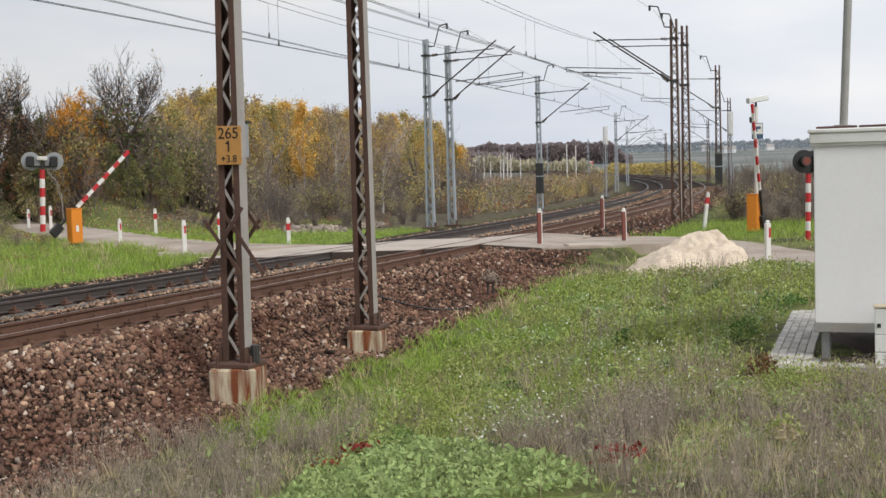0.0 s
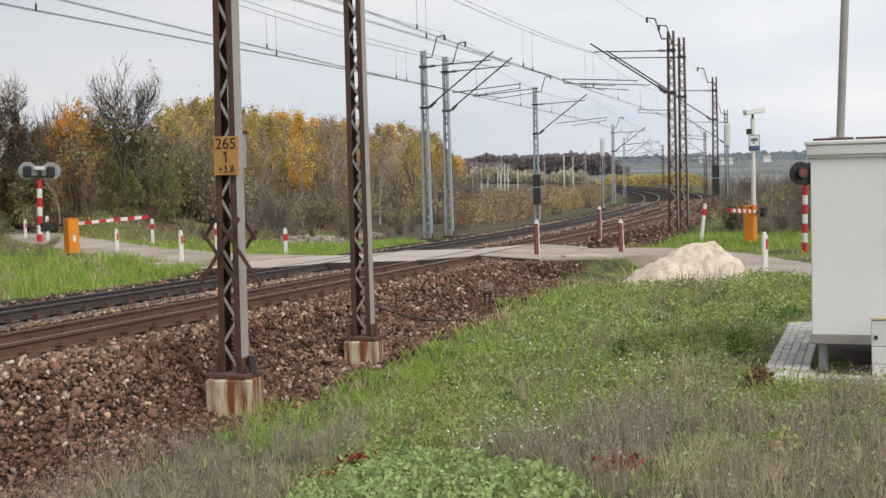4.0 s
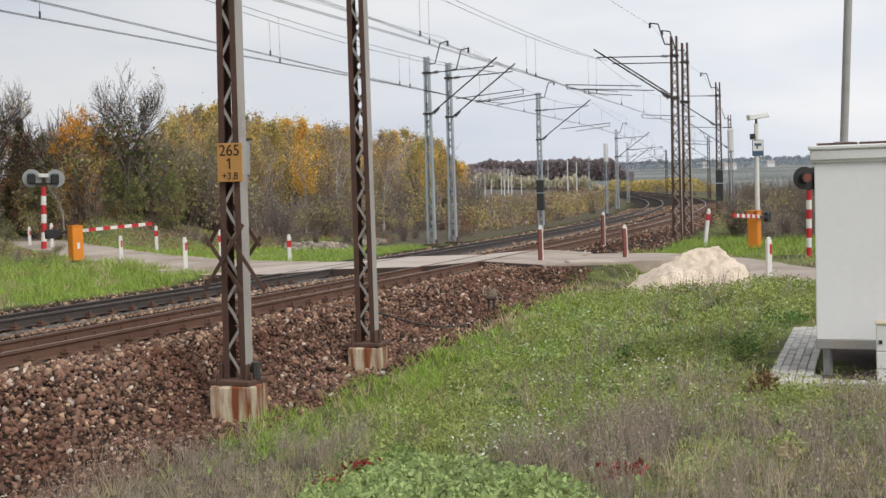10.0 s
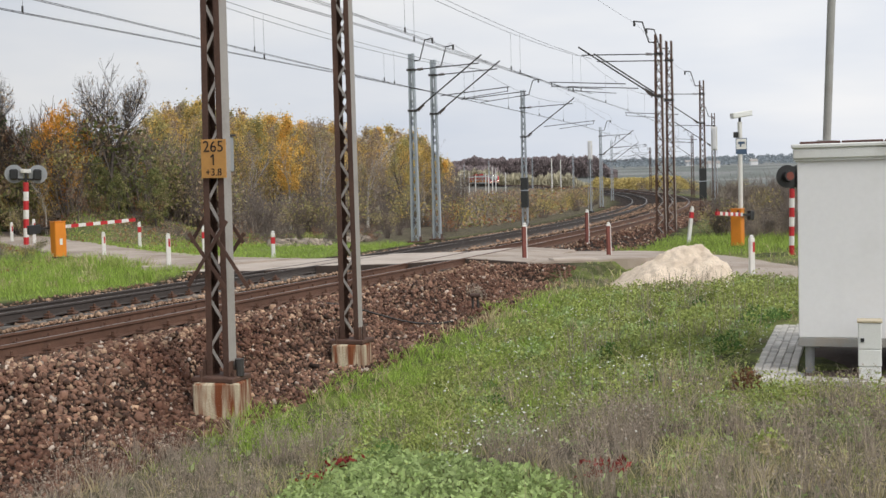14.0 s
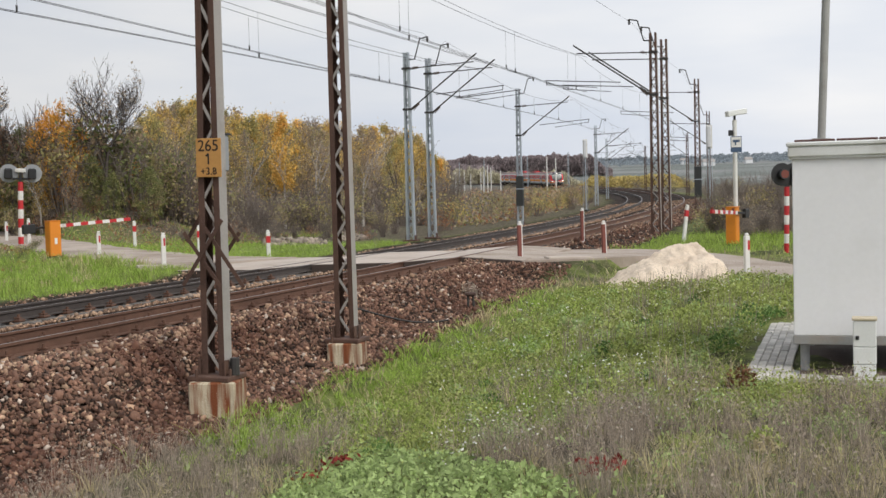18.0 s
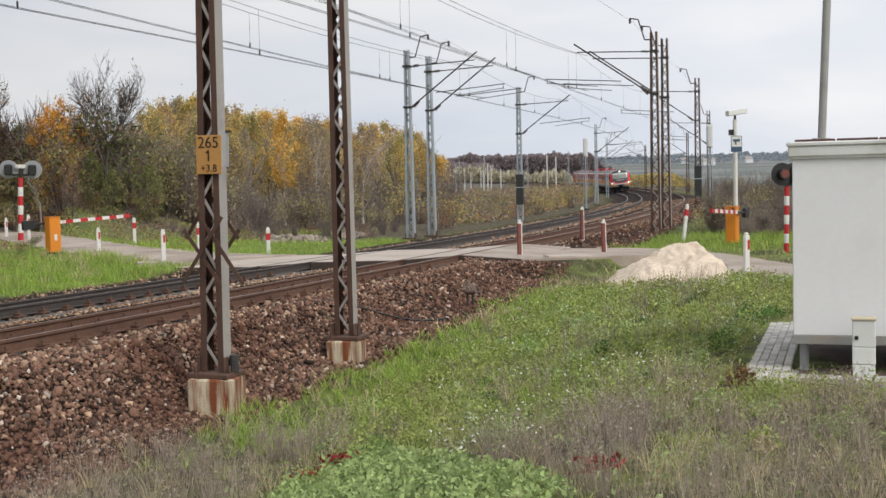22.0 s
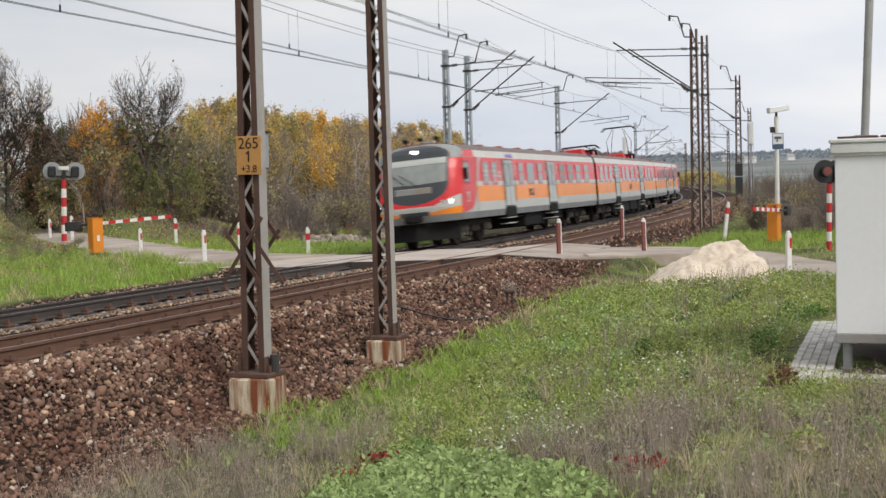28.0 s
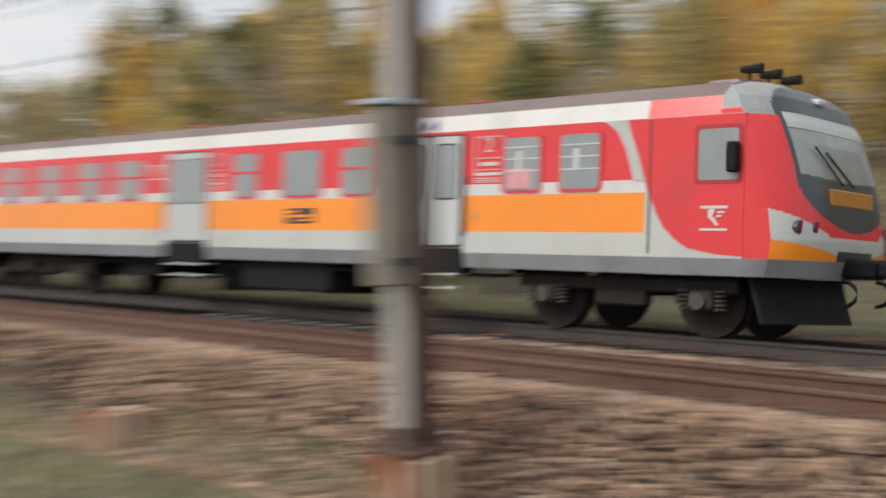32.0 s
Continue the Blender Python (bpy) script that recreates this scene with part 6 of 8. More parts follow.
    for a in (14.6, 15.95, 17.4, 18.95):
        window(e, L - a - 0.8, L - a)
    under_box(e, L - 11.2, L - 8.9)
    under_box(e, L - 15.6, L - 14.4, 1.15, 0.42)
    under_box(e, L - 12.2, L - 11.9, 1.2, 0.25)
    pipe_run(e, 5, L - 5.2)
    roof_vents(e, [2 + 2.6 * k for k in range(6)])
    bm = B()
    box(bm, -1.25, 1.25, -0.15, 0.119, 0.95, 3.4)
    part("gangway", bm, M["t_rubber"], e)
    settle(e, L, lambda y: L_END - float(np.interp(L - y, *END_FIT)))
    bogie(e, L_END - 2.71, 2.42)
    bogie(e, 3.0, 2.42)
    return e


M["t_red_dark"] = mat("t_red_dark", (0.4, 0.02, 0.025), 0.45, var=0.05)


def middle_car():
    L = 21.9
    e = empty("train_car", Matrix(), "middle red, orange and grey electric train car with pantographs", "train car", "cars of the train")
    shell(e, 0.12, L - 0.12, BAND_MATS, BAND_NAMES)
    for a, b, sp in ((0.9, 1.7, True), (2.3, 3.1, True), (3.7, 4.4, False), (8.0, 8.7, True), (9.3, 10.3, False), (11.1, 12.1, True), (12.8, 13.5, True), (17.1, 17.9, True), (18.4, 19.3, False), (19.9, 20.6, True)):
        window(e, a, b, split=sp)
    for a in (5.4, 14.6):
        door(e, a, a + 1.3)
        sign_block(e, a + 1.55, a + 1.95)
        emblem(e, a - 0.4, 2.62, 0.75)
    info_board(e, 10.8)
    for a, b in ((5.2, 7.2), (7.6, 10.5), (11.0, 13.6), (14.2, 16.2)):
        under_box(e, a, b, 1.3, 0.28)
    for y in (0.0, L):
        bm = B()
        box(bm, -1.25, 1.25, y - 0.13, y + 0.13, 0.95, 3.4)
        part("gangway", bm, M["t_rubber"], e)
    for y, h, raised in ((4.2, 0.45, False), (L - 4.2, 0.45, True)):
        for yy in (y - 1.65, y + 1.4):
            bm = B()
            box(bm, -0.5, 0.5, yy - 0.45, yy + 0.45, 3.5, 3.82, bev=0.05)
            part("roof_case", bm, M["t_red"], e)
        bm = B()
        box(bm, -0.8, 0.8, y - 0.75, y + 0.75, 3.72, 3.78)
        for xx in (-0.7, 0.7):
            for q in (-0.7, 0.7):
                bar(bm, (xx, y + q, 3.45), (xx, y + q, 3.74), 0.06, 8)
        pg = part("pantograph_base", bm, M["t_black"], e)
        zt = 5.45 if raised else 4.0
        for xx in (-0.6, 0.6):
            for k in (-1, 1):
                bm = B()
                zk = (zt + 3.8) / 2
                yk = y + k * (1.0 if raised else 1.35)
                bar(bm, (xx, y + k * 0.5, 3.8), (xx, yk, zk), 0.02, 6)
                bar(bm, (xx, yk, zk), (xx * 0.5, y + k * 0.2, zt - 0.08), 0.014, 6)
                part("pantograph_arm", bm, M["t_black"], pg)
        bm = B()
        for q in (-0.25, 0.25):
            bar(bm, (-0.8, y + q, zt), (0.8, y + q, zt), 0.03, 6)
            for sx in (-1, 1):
                bar(bm, (sx * 0.8, y + q, zt), (sx * 1.0, y + q, zt - 0.18), 0.025, 6)
        part("collector_strip", bm, M["t_black"], pg)
    roof_vents(e, [8 + 1.8 * k for k in range(4)])
    settle(e, L, lambda y: y * L_MID / L)
    bogie(e, 3.0)
    bogie(e, L_MID - 3.0)
    return e


car_lead, car_mid, car_rear = end_car(True), middle_car(), end_car(False)

FRONT = [(0, 640), (6, 515), (9, 452), (12, 392), (14, 352), (17, 291), (18, 269), (19, 247), (20, 225), (21, 201), (22, 177), (23, 153.5), (24, 131.5), (25, 108), (26, 84.5), (27, 59.8), (28, 34.6), (29, 10.0), (30, -15.7), (31, -41.8), (31.5, -55.6), (32, -68.57)]
_FT = np.arange(-2, 34.01, 0.1)
_FS = np.interp(_FT, [f[0] for f in FRONT], [f[1] for f in FRONT])
_FS[_FT < 0] = 640 + 20.8 * -_FT[_FT < 0]
_FS[_FT > 32] = -68.4 - 25.7 * (_FT[_FT > 32] - 32)
_FS[8:-8] = np.convolve(_FS, np.ones(17) / 17, "valid")


def front_at(t):
    return float(np.interp(t, _FT, _FS))


def car_pose(s0, L, turned):
    """Pose of a car whose low end stands at s0 along the far track; its bogies sit on the axis."""
    a, b = s0 + 3.0, s0 + L - 3.0
    pa, pb = (track_pose(s, -GAP).translation for s in (a, b))
    d = (pb - pa).normalized()
    x = Vector((d.y, -d.x, 0)).normalized()
    z = x.cross(d)
    m = Matrix((x, d, z)).transposed().to_4x4()
    m = m @ Matrix.Rotation(-CANT / 1.5, 4, "Y")
    o = pa - d * 3.0
    if turned:
        o = pb + d * 3.0
        m = m @ Matrix.Rotation(math.pi, 4, "Z") @ Matrix.Rotation(0, 4, "Y")
        # leaning stays the same to the ground
        m = Matrix((x, d, z)).transposed().to_4x4() @ Matrix.Rotation(-CANT / 1.5, 4, "Y") @ Matrix.Rotation(math.pi, 4, "Z")
    m.translation = o
    return m


def motions():
    times = [0.5 * k for k in range(0, 65)]
    for car, off, L, turned in ((car_lead, 0.0, L_END, True), (car_mid, 20.5, L_MID, False), (car_rear, 41.7, L_END, False)):
        walk(car, [(t, car_pose(front_at(t) + off, L, turned)) for t in times])
    for boom, rows in ((boom_l, BOOM_L), (boom_r, BOOM_R)):
        walk(boom, [(t, pose(0, 0.23, boom["pivot"], 0, -a, 0)) for t, a in rows])


BOOM_L = [(0, 42), (0.5, 31.5), (1.0, 21.5), (1.5, 14.5), (2.0, 9), (2.5, 5.5), (3.0, 3.4), (3.5, 2.6), (32, 2.6)]
BOOM_R = [(0, 74), (0.5, 52), (1.0, 38), (1.5, 25), (2.0, 15), (2.5, 9), (3.0, 4.5), (3.5, 2.5), (32, 2.5)]
boom_l["pivot"], boom_r["pivot"] = 1.02, 1.05

# ================= trees and bushes =================
LEAF = {}
# haze: leaf colour with the blue-grey air of distance painted in
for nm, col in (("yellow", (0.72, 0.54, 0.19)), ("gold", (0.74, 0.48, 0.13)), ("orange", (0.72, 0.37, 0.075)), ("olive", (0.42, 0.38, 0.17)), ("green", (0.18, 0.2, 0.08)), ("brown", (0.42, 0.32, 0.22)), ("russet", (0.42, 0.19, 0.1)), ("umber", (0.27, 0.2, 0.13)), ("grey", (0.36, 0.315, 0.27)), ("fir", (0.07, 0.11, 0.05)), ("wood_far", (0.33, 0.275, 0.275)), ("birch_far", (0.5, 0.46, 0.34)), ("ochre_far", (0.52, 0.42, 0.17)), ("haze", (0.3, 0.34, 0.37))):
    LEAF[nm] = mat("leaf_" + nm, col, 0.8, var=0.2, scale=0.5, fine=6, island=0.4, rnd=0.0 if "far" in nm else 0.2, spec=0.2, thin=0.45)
M["bark"] = mat("bark", (0.13, 0.108, 0.095), 0.95, var=0.35, scale=6, fine=40, bump=0.4)
M["bark_dark"] = mat("bark_dark", (0.075, 0.062, 0.055), 0.95, var=0.35, scale=6, fine=40, bump=0.4)
M["bark_pale"] = mat("bark_pale", (0.5, 0.47, 0.43), 0.9, var=0.3, scale=5, fine=30)


def frustums(segs, n=5):
    """Corners and quads of tapered limbs (a, b, ra, rb)."""
    V, F = [], []
    for a, b, ra, rb in segs:
        d = (b - a)
        t = d.normalized() if d.length > 1e-6 else Vector((0, 0, 1))
        u = t.orthogonal().normalized()
        w = t.cross(u)
        o = len(V)
        for c, r in ((a, ra), (b, rb)):
            for k in range(n):
                q = 2 * math.pi * k / n
                V.append(c + u * (r * math.cos(q)) + w * (r * math.sin(q)))
        F += [(o + k, o + (k + 1) % n, o + n + (k + 1) % n, o + n + k) for k in range(n)]
    return np.array([tuple(v) for v in V]), np.array(F)


def limbs(rng, h, spread, depth, kids=3, up=0.35, thin_r=0.006):
    segs, tips = [], []

    def grow(p, d, length, r, lvl):
        n = 3
        for k in range(n):
            q = p + d * (length / n)
            segs.append((p, q, max(r, thin_r), max(r * 0.8, thin_r)))
            p, r = q, r * 0.8
            d = (d + Vector(rng.normal(0, 0.1, 3))).normalized()
            if lvl < depth and (k > 0 or lvl > 0):
                for _ in range(kids if k == n - 1 else max(1, kids - 1)):
                    a = rng.uniform(0, 2 * math.pi)
                    side = Vector((math.cos(a), math.sin(a), up + rng.uniform(-0.2, 0.5)))
                    nd = (d * (1 - spread) + side * spread).normalized()
                    grow(p.copy(), nd, length * rng.uniform(0.5, 0.75), r * 0.6, lvl + 1)
        tips.append(p)

    grow(Vector((0, 0, -0.2)), Vector((0, 0, 1)), h * 0.55, h * 0.022 + 0.015, 0)
    return segs, tips


def leaf_quads(rng, centres, size, flat=0.0):
    n = len(centres)
    a = rng.normal(size=(n, 3))
    a[:, 2] *= 1 - flat
    a /= np.linalg.norm(a, axis=1)[:, None]
    b = np.cross(a, rng.normal(size=(n, 3)))
    b /= np.linalg.norm(b, axis=1)[:, None] + 1e-9
    s = size * rng.uniform(0.55, 1.35, (n, 1))
    P = np.stack([centres - a * s, centres + b * s * 0.55, centres + a * s, centres - b * s * 0.55], 1)
    return P.reshape(-1, 3), np.arange(4 * n).reshape(-1, 4)


def make_tree(seed, h, leafs, mix, size, wide=0.2, base=0.2, bark="bark", depth=3, nb=110, puff=(0.018, 0.05)):
    """A prototype: trunk with limbs, and a ragged crown of small sprays of leaves in two colours."""
    rng = np.random.default_rng(seed)
    e = new("tree")
    segs, tips = limbs(rng, h, 0.36, depth, 2, 0.6, 0.009)
    V, F = frustums(segs, 3)
    V *= h * 0.96 / max(V[:, 2].max(), 0.1)
    scatter_mesh("trunk", V, F, M[bark], e, kind="")
    cz = rng.uniform(base, 0.97, nb)
    prof = np.clip(np.sin(np.pi * np.clip((cz - base + 0.08) / (1.08 - base), 0, 1) ** 0.8), 0.12, 1)
    ang = rng.uniform(0, 2 * math.pi, nb)
    rad = np.sqrt(rng.uniform(0.1, 1.0, nb)) * wide * h * prof
    cen = np.stack([rad * np.cos(ang), rad * np.sin(ang), cz * h], -1)
    br = rng.uniform(*puff, nb) * h
    which = rng.integers(0, nb, leafs)
    P = cen[which] + rng.normal(size=(leafs, 3)) * br[which][:, None] * np.array([0.6, 0.6, 0.75])
    P[:, 2] = np.clip(P[:, 2], 0.06 * h, None)
    tone = rng.uniform(size=nb)[which] + rng.uniform(-0.25, 0.25, leafs) < mix[1]
    for nm, sel in ((mix[0], ~tone), (mix[2], tone)):
        if sel.any():
            V, F = leaf_quads(rng, P[sel], size)
            scatter_mesh("crown", V, F, LEAF[nm], e, kind="")
    return e


def make_bare(seed, h, leafs, key):
    """A leafless tree: forking limbs down to fine twigs, with a few last leaves."""
    rng = np.random.default_rng(seed)
    e = new("tree")
    segs, tips = limbs(rng, h, 0.4, 4, 3, 0.12, 0.012)
    V, F = frustums(segs, 3)
    k = h / max(V[:, 2].max(), 0.1)
    V *= k

    def draw_in(q):  # rounds the crown's outline
        r = np.hypot(q[:, 0], q[:, 1])
        lim = h * 0.3 * np.sqrt(np.clip(1.02 - ((q[:, 2] / h - 0.55) / 0.47) ** 2, 0.04, 1))
        f = lim * np.tanh(r / lim) / np.maximum(r, 1e-6)
        q[:, 0] *= f
        q[:, 1] *= f
        return q

    V = draw_in(V)
    scatter_mesh("trunk", V, F, M["bark_dark"], e, kind="")
    if leafs:
        t = np.array([tuple(q) for q in tips]) * k
        P = draw_in(t[rng.integers(0, len(t), leafs)] + rng.normal(0, 0.12, (leafs, 3)))
        V, F = leaf_quads(rng, P, 0.075)
        scatter_mesh("crown", V, F, LEAF[key], e, kind="")
    return e


def make_fir(seed, h):
    rng = np.random.default_rng(seed)
    e = new("tree")
    V, F = frustums([(Vector((0, 0, -0.2)), Vector((0, 0, h)), h * 0.02, 0.01)])
    scatter_mesh("trunk", V, F, M["bark"], e, kind="")
    n = 2600
    z = rng.uniform(0.08, 1, n) ** 1.2
    r = (1 - z) * 0.24 * h * rng.uniform(0.3, 1.05, n) * (1 + 0.25 * np.sin(z * 40))
    a = rng.uniform(0, 2 * math.pi, n)
    P = np.stack([r * np.cos(a), r * np.sin(a), z * h - r * 0.25], -1)
    V, F = leaf_quads(rng, P, h * 0.03)
    scatter_mesh("crown", V, F, LEAF["fir"], e, kind="")
    return e


def make_bush(seed, h, leafs, mix, size, wide=0.75, twigs=26):
    rng = np.random.default_rng(seed)
    e = new("bush")
    segs = []
    for _ in range(twigs):
        a = rng.uniform(0, 2 * math.pi)
        b = Vector((math.cos(a) * wide * h * rng.uniform(0.1, 0.8), math.sin(a) * wide * h * rng.uniform(0.1, 0.8), h * rng.uniform(0.6, 1.08)))
        m_ = b * 0.5 + Vector(rng.normal(0, 0.06 * h, 3))
        o = Vector((b.x * 0.3, b.y * 0.3, -0.05))
        segs += [(o, m_, 0.009 * h, 0.006 * h), (m_, b, 0.006 * h, 0.002 * h)]
        for _ in range(3):
            c = m_ + (b - m_) * rng.uniform(0, 0.8)
            segs.append((c, c + Vector(rng.normal(0, 0.13 * h, 3)) + Vector((0, 0, 0.14 * h)), 0.005 * h, 0.002 * h))
    V, F = frustums(segs, 3)
    scatter_mesh("twig_tangle", V, F, M["branch"], e, kind="stuff")
    if leafs:
        nb = 9
        ang, rr = rng.uniform(0, 2 * math.pi, nb), np.sqrt(rng.uniform(0, 1, nb)) * wide * h * 0.75
        cen = np.stack([rr * np.cos(ang), rr * np.sin(ang), rng.uniform(0.25, 0.75, nb) * h], -1)
        br = rng.uniform(0.2, 0.36, nb) * h
        which = rng.integers(0, nb, leafs)
        d = rng.normal(size=(leafs, 3))
        d /= np.linalg.norm(d, axis=1)[:, None]
        P = cen[which] + d * (br[which] * rng.uniform(0.3, 1.1, leafs))[:, None]
        P[:, 2] = np.abs(P[:, 2])
        cut = int(leafs * mix[1])
        for nm, sel in ((mix[0], slice(0, leafs - cut)), (mix[2], slice(leafs - cut, leafs))):
            V, F = leaf_quads(rng, P[sel], size)
            scatter_mesh("foliage", V, F, LEAF[nm], e, kind="stuff")
    return e


TREES = {
    "yellow": ([make_tree(11, 10, 5200, ("yellow", 0.3, "olive"), 0.105, 0.19, 0.3), make_tree(12, 10, 5000, ("gold", 0.45, "yellow"), 0.105, 0.15, 0.35, "bark_pale"), make_tree(13, 10, 3200, ("yellow", 0.4, "brown"), 0.095, 0.15, 0.38, "bark_pale")], "autumn tree with yellow thinning leaves"),
    "olive": ([make_tree(21, 10, 4300, ("olive", 0.4, "yellow"), 0.1, 0.2, 0.28), make_tree(22, 10, 4000, ("olive", 0.4, "brown"), 0.1, 0.21, 0.25)], "tree with dull olive green autumn leaves"),
    "green": ([make_tree(24, 10, 4600, ("green", 0.35, "olive"), 0.115, 0.26, 0.15)], "broadleaf tree still in green leaf"),
    "brown": ([make_tree(31, 10, 1900, ("brown", 0.35, "grey"), 0.085, 0.17, 0.25, "bark_pale"), make_tree(32, 10, 1500, ("grey", 0.45, "brown"), 0.08, 0.18, 0.2), make_tree(33, 10, 1700, ("brown", 0.4, "yellow"), 0.085, 0.15, 0.3, "bark_pale")], "tree with sparse brown autumn leaves"),
    "orange": ([make_tree(41, 10, 5200, ("orange", 0.35, "gold"), 0.095, 0.24, 0.1)], "broadleaf tree in bright orange autumn leaf"),
    "umber": ([make_tree(34, 10, 4200, ("umber", 0.35, "russet"), 0.11, 0.27, 0.06), make_tree(35, 10, 4200, ("umber", 0.4, "green"), 0.11, 0.27, 0.06)], "low dark brown tree still in withered leaf"),
    "bare": ([make_bare(51, 10, 260, "brown"), make_bare(53, 10, 700, "brown")], "bare tree with fine dark branches"),
    "fir": ([make_fir(61, 10)], "dark green conifer with drooping boughs"),
}
BUSHES = {
    "twiggy": ([make_bush(77, 2, 320, ("grey", 0.4, "brown"), 0.035, 0.7, 70), make_bush(78, 2, 420, ("brown", 0.5, "grey"), 0.035, 0.8, 64)], "grey-brown leafless thicket of fine twigs"),
    "brown": ([make_bush(71, 2, 620, ("brown", 0.4, "grey"), 0.05), make_bush(72, 2, 520, ("grey", 0.4, "brown"), 0.05)], "brown leafless scrub with tangled twigs"),
    "olive": ([make_bush(73, 2, 900, ("olive", 0.4, "brown"), 0.055), make_bush(74, 2, 850, ("olive", 0.3, "yellow"), 0.055)], "olive green bush turning brown"),
    "green": ([make_bush(75, 2, 950, ("green", 0.3, "olive"), 0.055)], "dark green leafy bush"),
    "umber": ([make_bush(79, 2, 1300, ("umber", 0.4, "green"), 0.055), make_bush(80, 2, 1200, ("umber", 0.35, "olive"), 0.055)], "dark brown and green leafy thicket"),
    "russet": ([make_bush(76, 2, 700, ("russet", 0.4, "brown"), 0.05)], "russet and brown autumn bush"),
}
PROTOS = [p for d in (TREES, BUSHES) for v, _ in d.values() for p in v]


def put(table, key, x, y, h, group, rng, unit):
    protos, label = table[key]
    p = protos[int(rng.integers(len(protos)))]
    k = h / unit
    o = copy_thing(p, pose(float(x), float(y), gz(x, y) - 0.05, 0, 0, float(rng.uniform(0, 360))))
    o.matrix_basis = o.matrix_basis @ Matrix.Diagonal((k * float(rng.uniform(0.85, 1.2)), k * float(rng.uniform(0.85, 1.2)), k, 1))
    tagged(o, label, "tree" if table is TREES else "bush", group)
    return o


def belt(table, n, az0, az1, d0, d1, h0, h1, mix, group, seed, unit, far_side=None):
    """n plants between two bearings and distances from the eye's place, clear of the tracks and the road."""
    rng = np.random.default_rng(seed)
    names, weights = zip(*mix)
    weights = np.array(weights) / sum(weights)
    for i in range(n):
        az = radians(az0 + (az1 - az0) * (i + rng.uniform(0.1, 0.9)) / n)
        for _ in range(12):
            d = rng.uniform(d0, d1)
            x, y = d * math.sin(az), d * math.cos(az)
            s, u = line_coords(x, y)
            rd, _, rw = road_at(x, y)
            if (u[0] < -8.5 or u[0] > 5.0) and rd[0] > rw[0] + 1.2 and (far_side is None or (u[0] < 0) == far_side):
                put(table, names[int(rng.choice(len(names), p=weights))], x, y, rng.uniform(h0, h1), group, rng, unit)
                break


# outline of the woods against the sky: bearing and elevation in degrees
SKYLINE = [(-140, 5.5), (-131, 7.5), (-126, 11.5), (-60, 14.0), (-50, 9.0), (-45, 7.4), (-38, 8.0), (-33, 7.0), (-24, 6.2), (-20.5, 5.0), (-19, 3.6), (-17.5, 3.4), (-15.5, 3.2), (-13.2, 3.4), (-12.2, 4.6), (-10.6, 4.8), (-8, 3.9), (-5.5, 3.6), (-3, 3.25), (-1.0, 2.95), (0.3, 2.4), (1.2, 1.5)]


def wood(n, az0, az1, d0, d1, low, mix, group, seed):
    """Trees between two bearings and distances, with tops from low times to once the wood's outline."""
    rng = np.random.default_rng(seed)
    names, weights = zip(*mix)
    weights = np.array(weights) / sum(weights)
    for i in range(n):
        az = az0 + (az1 - az0) * (i + rng.uniform(0.05, 0.95)) / n
        for _ in range(12):
            d = rng.uniform(d0, d1)
            x, y = d * math.sin(radians(az)), d * math.cos(radians(az))
            s, u = line_coords(x, y)
            rd, _, rw = road_at(x, y)
            if u[0] < -9.5 and rd[0] > rw[0] + 2.0:
                el = float(np.interp(az, [q[0] for q in SKYLINE], [q[1] for q in SKYLINE]))
                h = (EYE + d * math.tan(radians(el))) * rng.uniform(low, 1.0) - gz(x, y)
                put(TREES, names[int(rng.choice(len(names), p=weights))], x, y, max(h, 1.5), group, rng, 10)
                break


# the tall belt that stands behind the line at the end of the turn
wood(46, -138, -100, 30, 50, 0.7, (("yellow", 4), ("olive", 4), ("green", 1)), "trees of the near wood", 1)
wood(38, -100, -52, 32, 54, 0.7, (("yellow", 4), ("olive", 3), ("green", 1)), "trees of the near wood", 2)
wood(10, -52, -33, 44, 60, 0.8, (("green", 3), ("olive", 2), ("yellow", 2)), "trees of the near wood", 4)
belt(BUSHES, 20, -130, -45, 24, 34, 1.2, 2.8, (("olive", 4), ("brown", 2), ("green", 2)), "bushes along the line", 3, 2)
belt(BUSHES, 10, -50, -20, 44, 62, 1.4, 2.8, (("brown", 3), ("olive", 2), ("green", 1)), "bushes along the line", 6, 2)
wood(9, -33, -19, 62, 84, 0.6, (("brown", 3), ("olive", 2)), "trees of the wood", 7)
# single trees at the edge of the wood beyond the road
rng_v = np.random.default_rng(9)
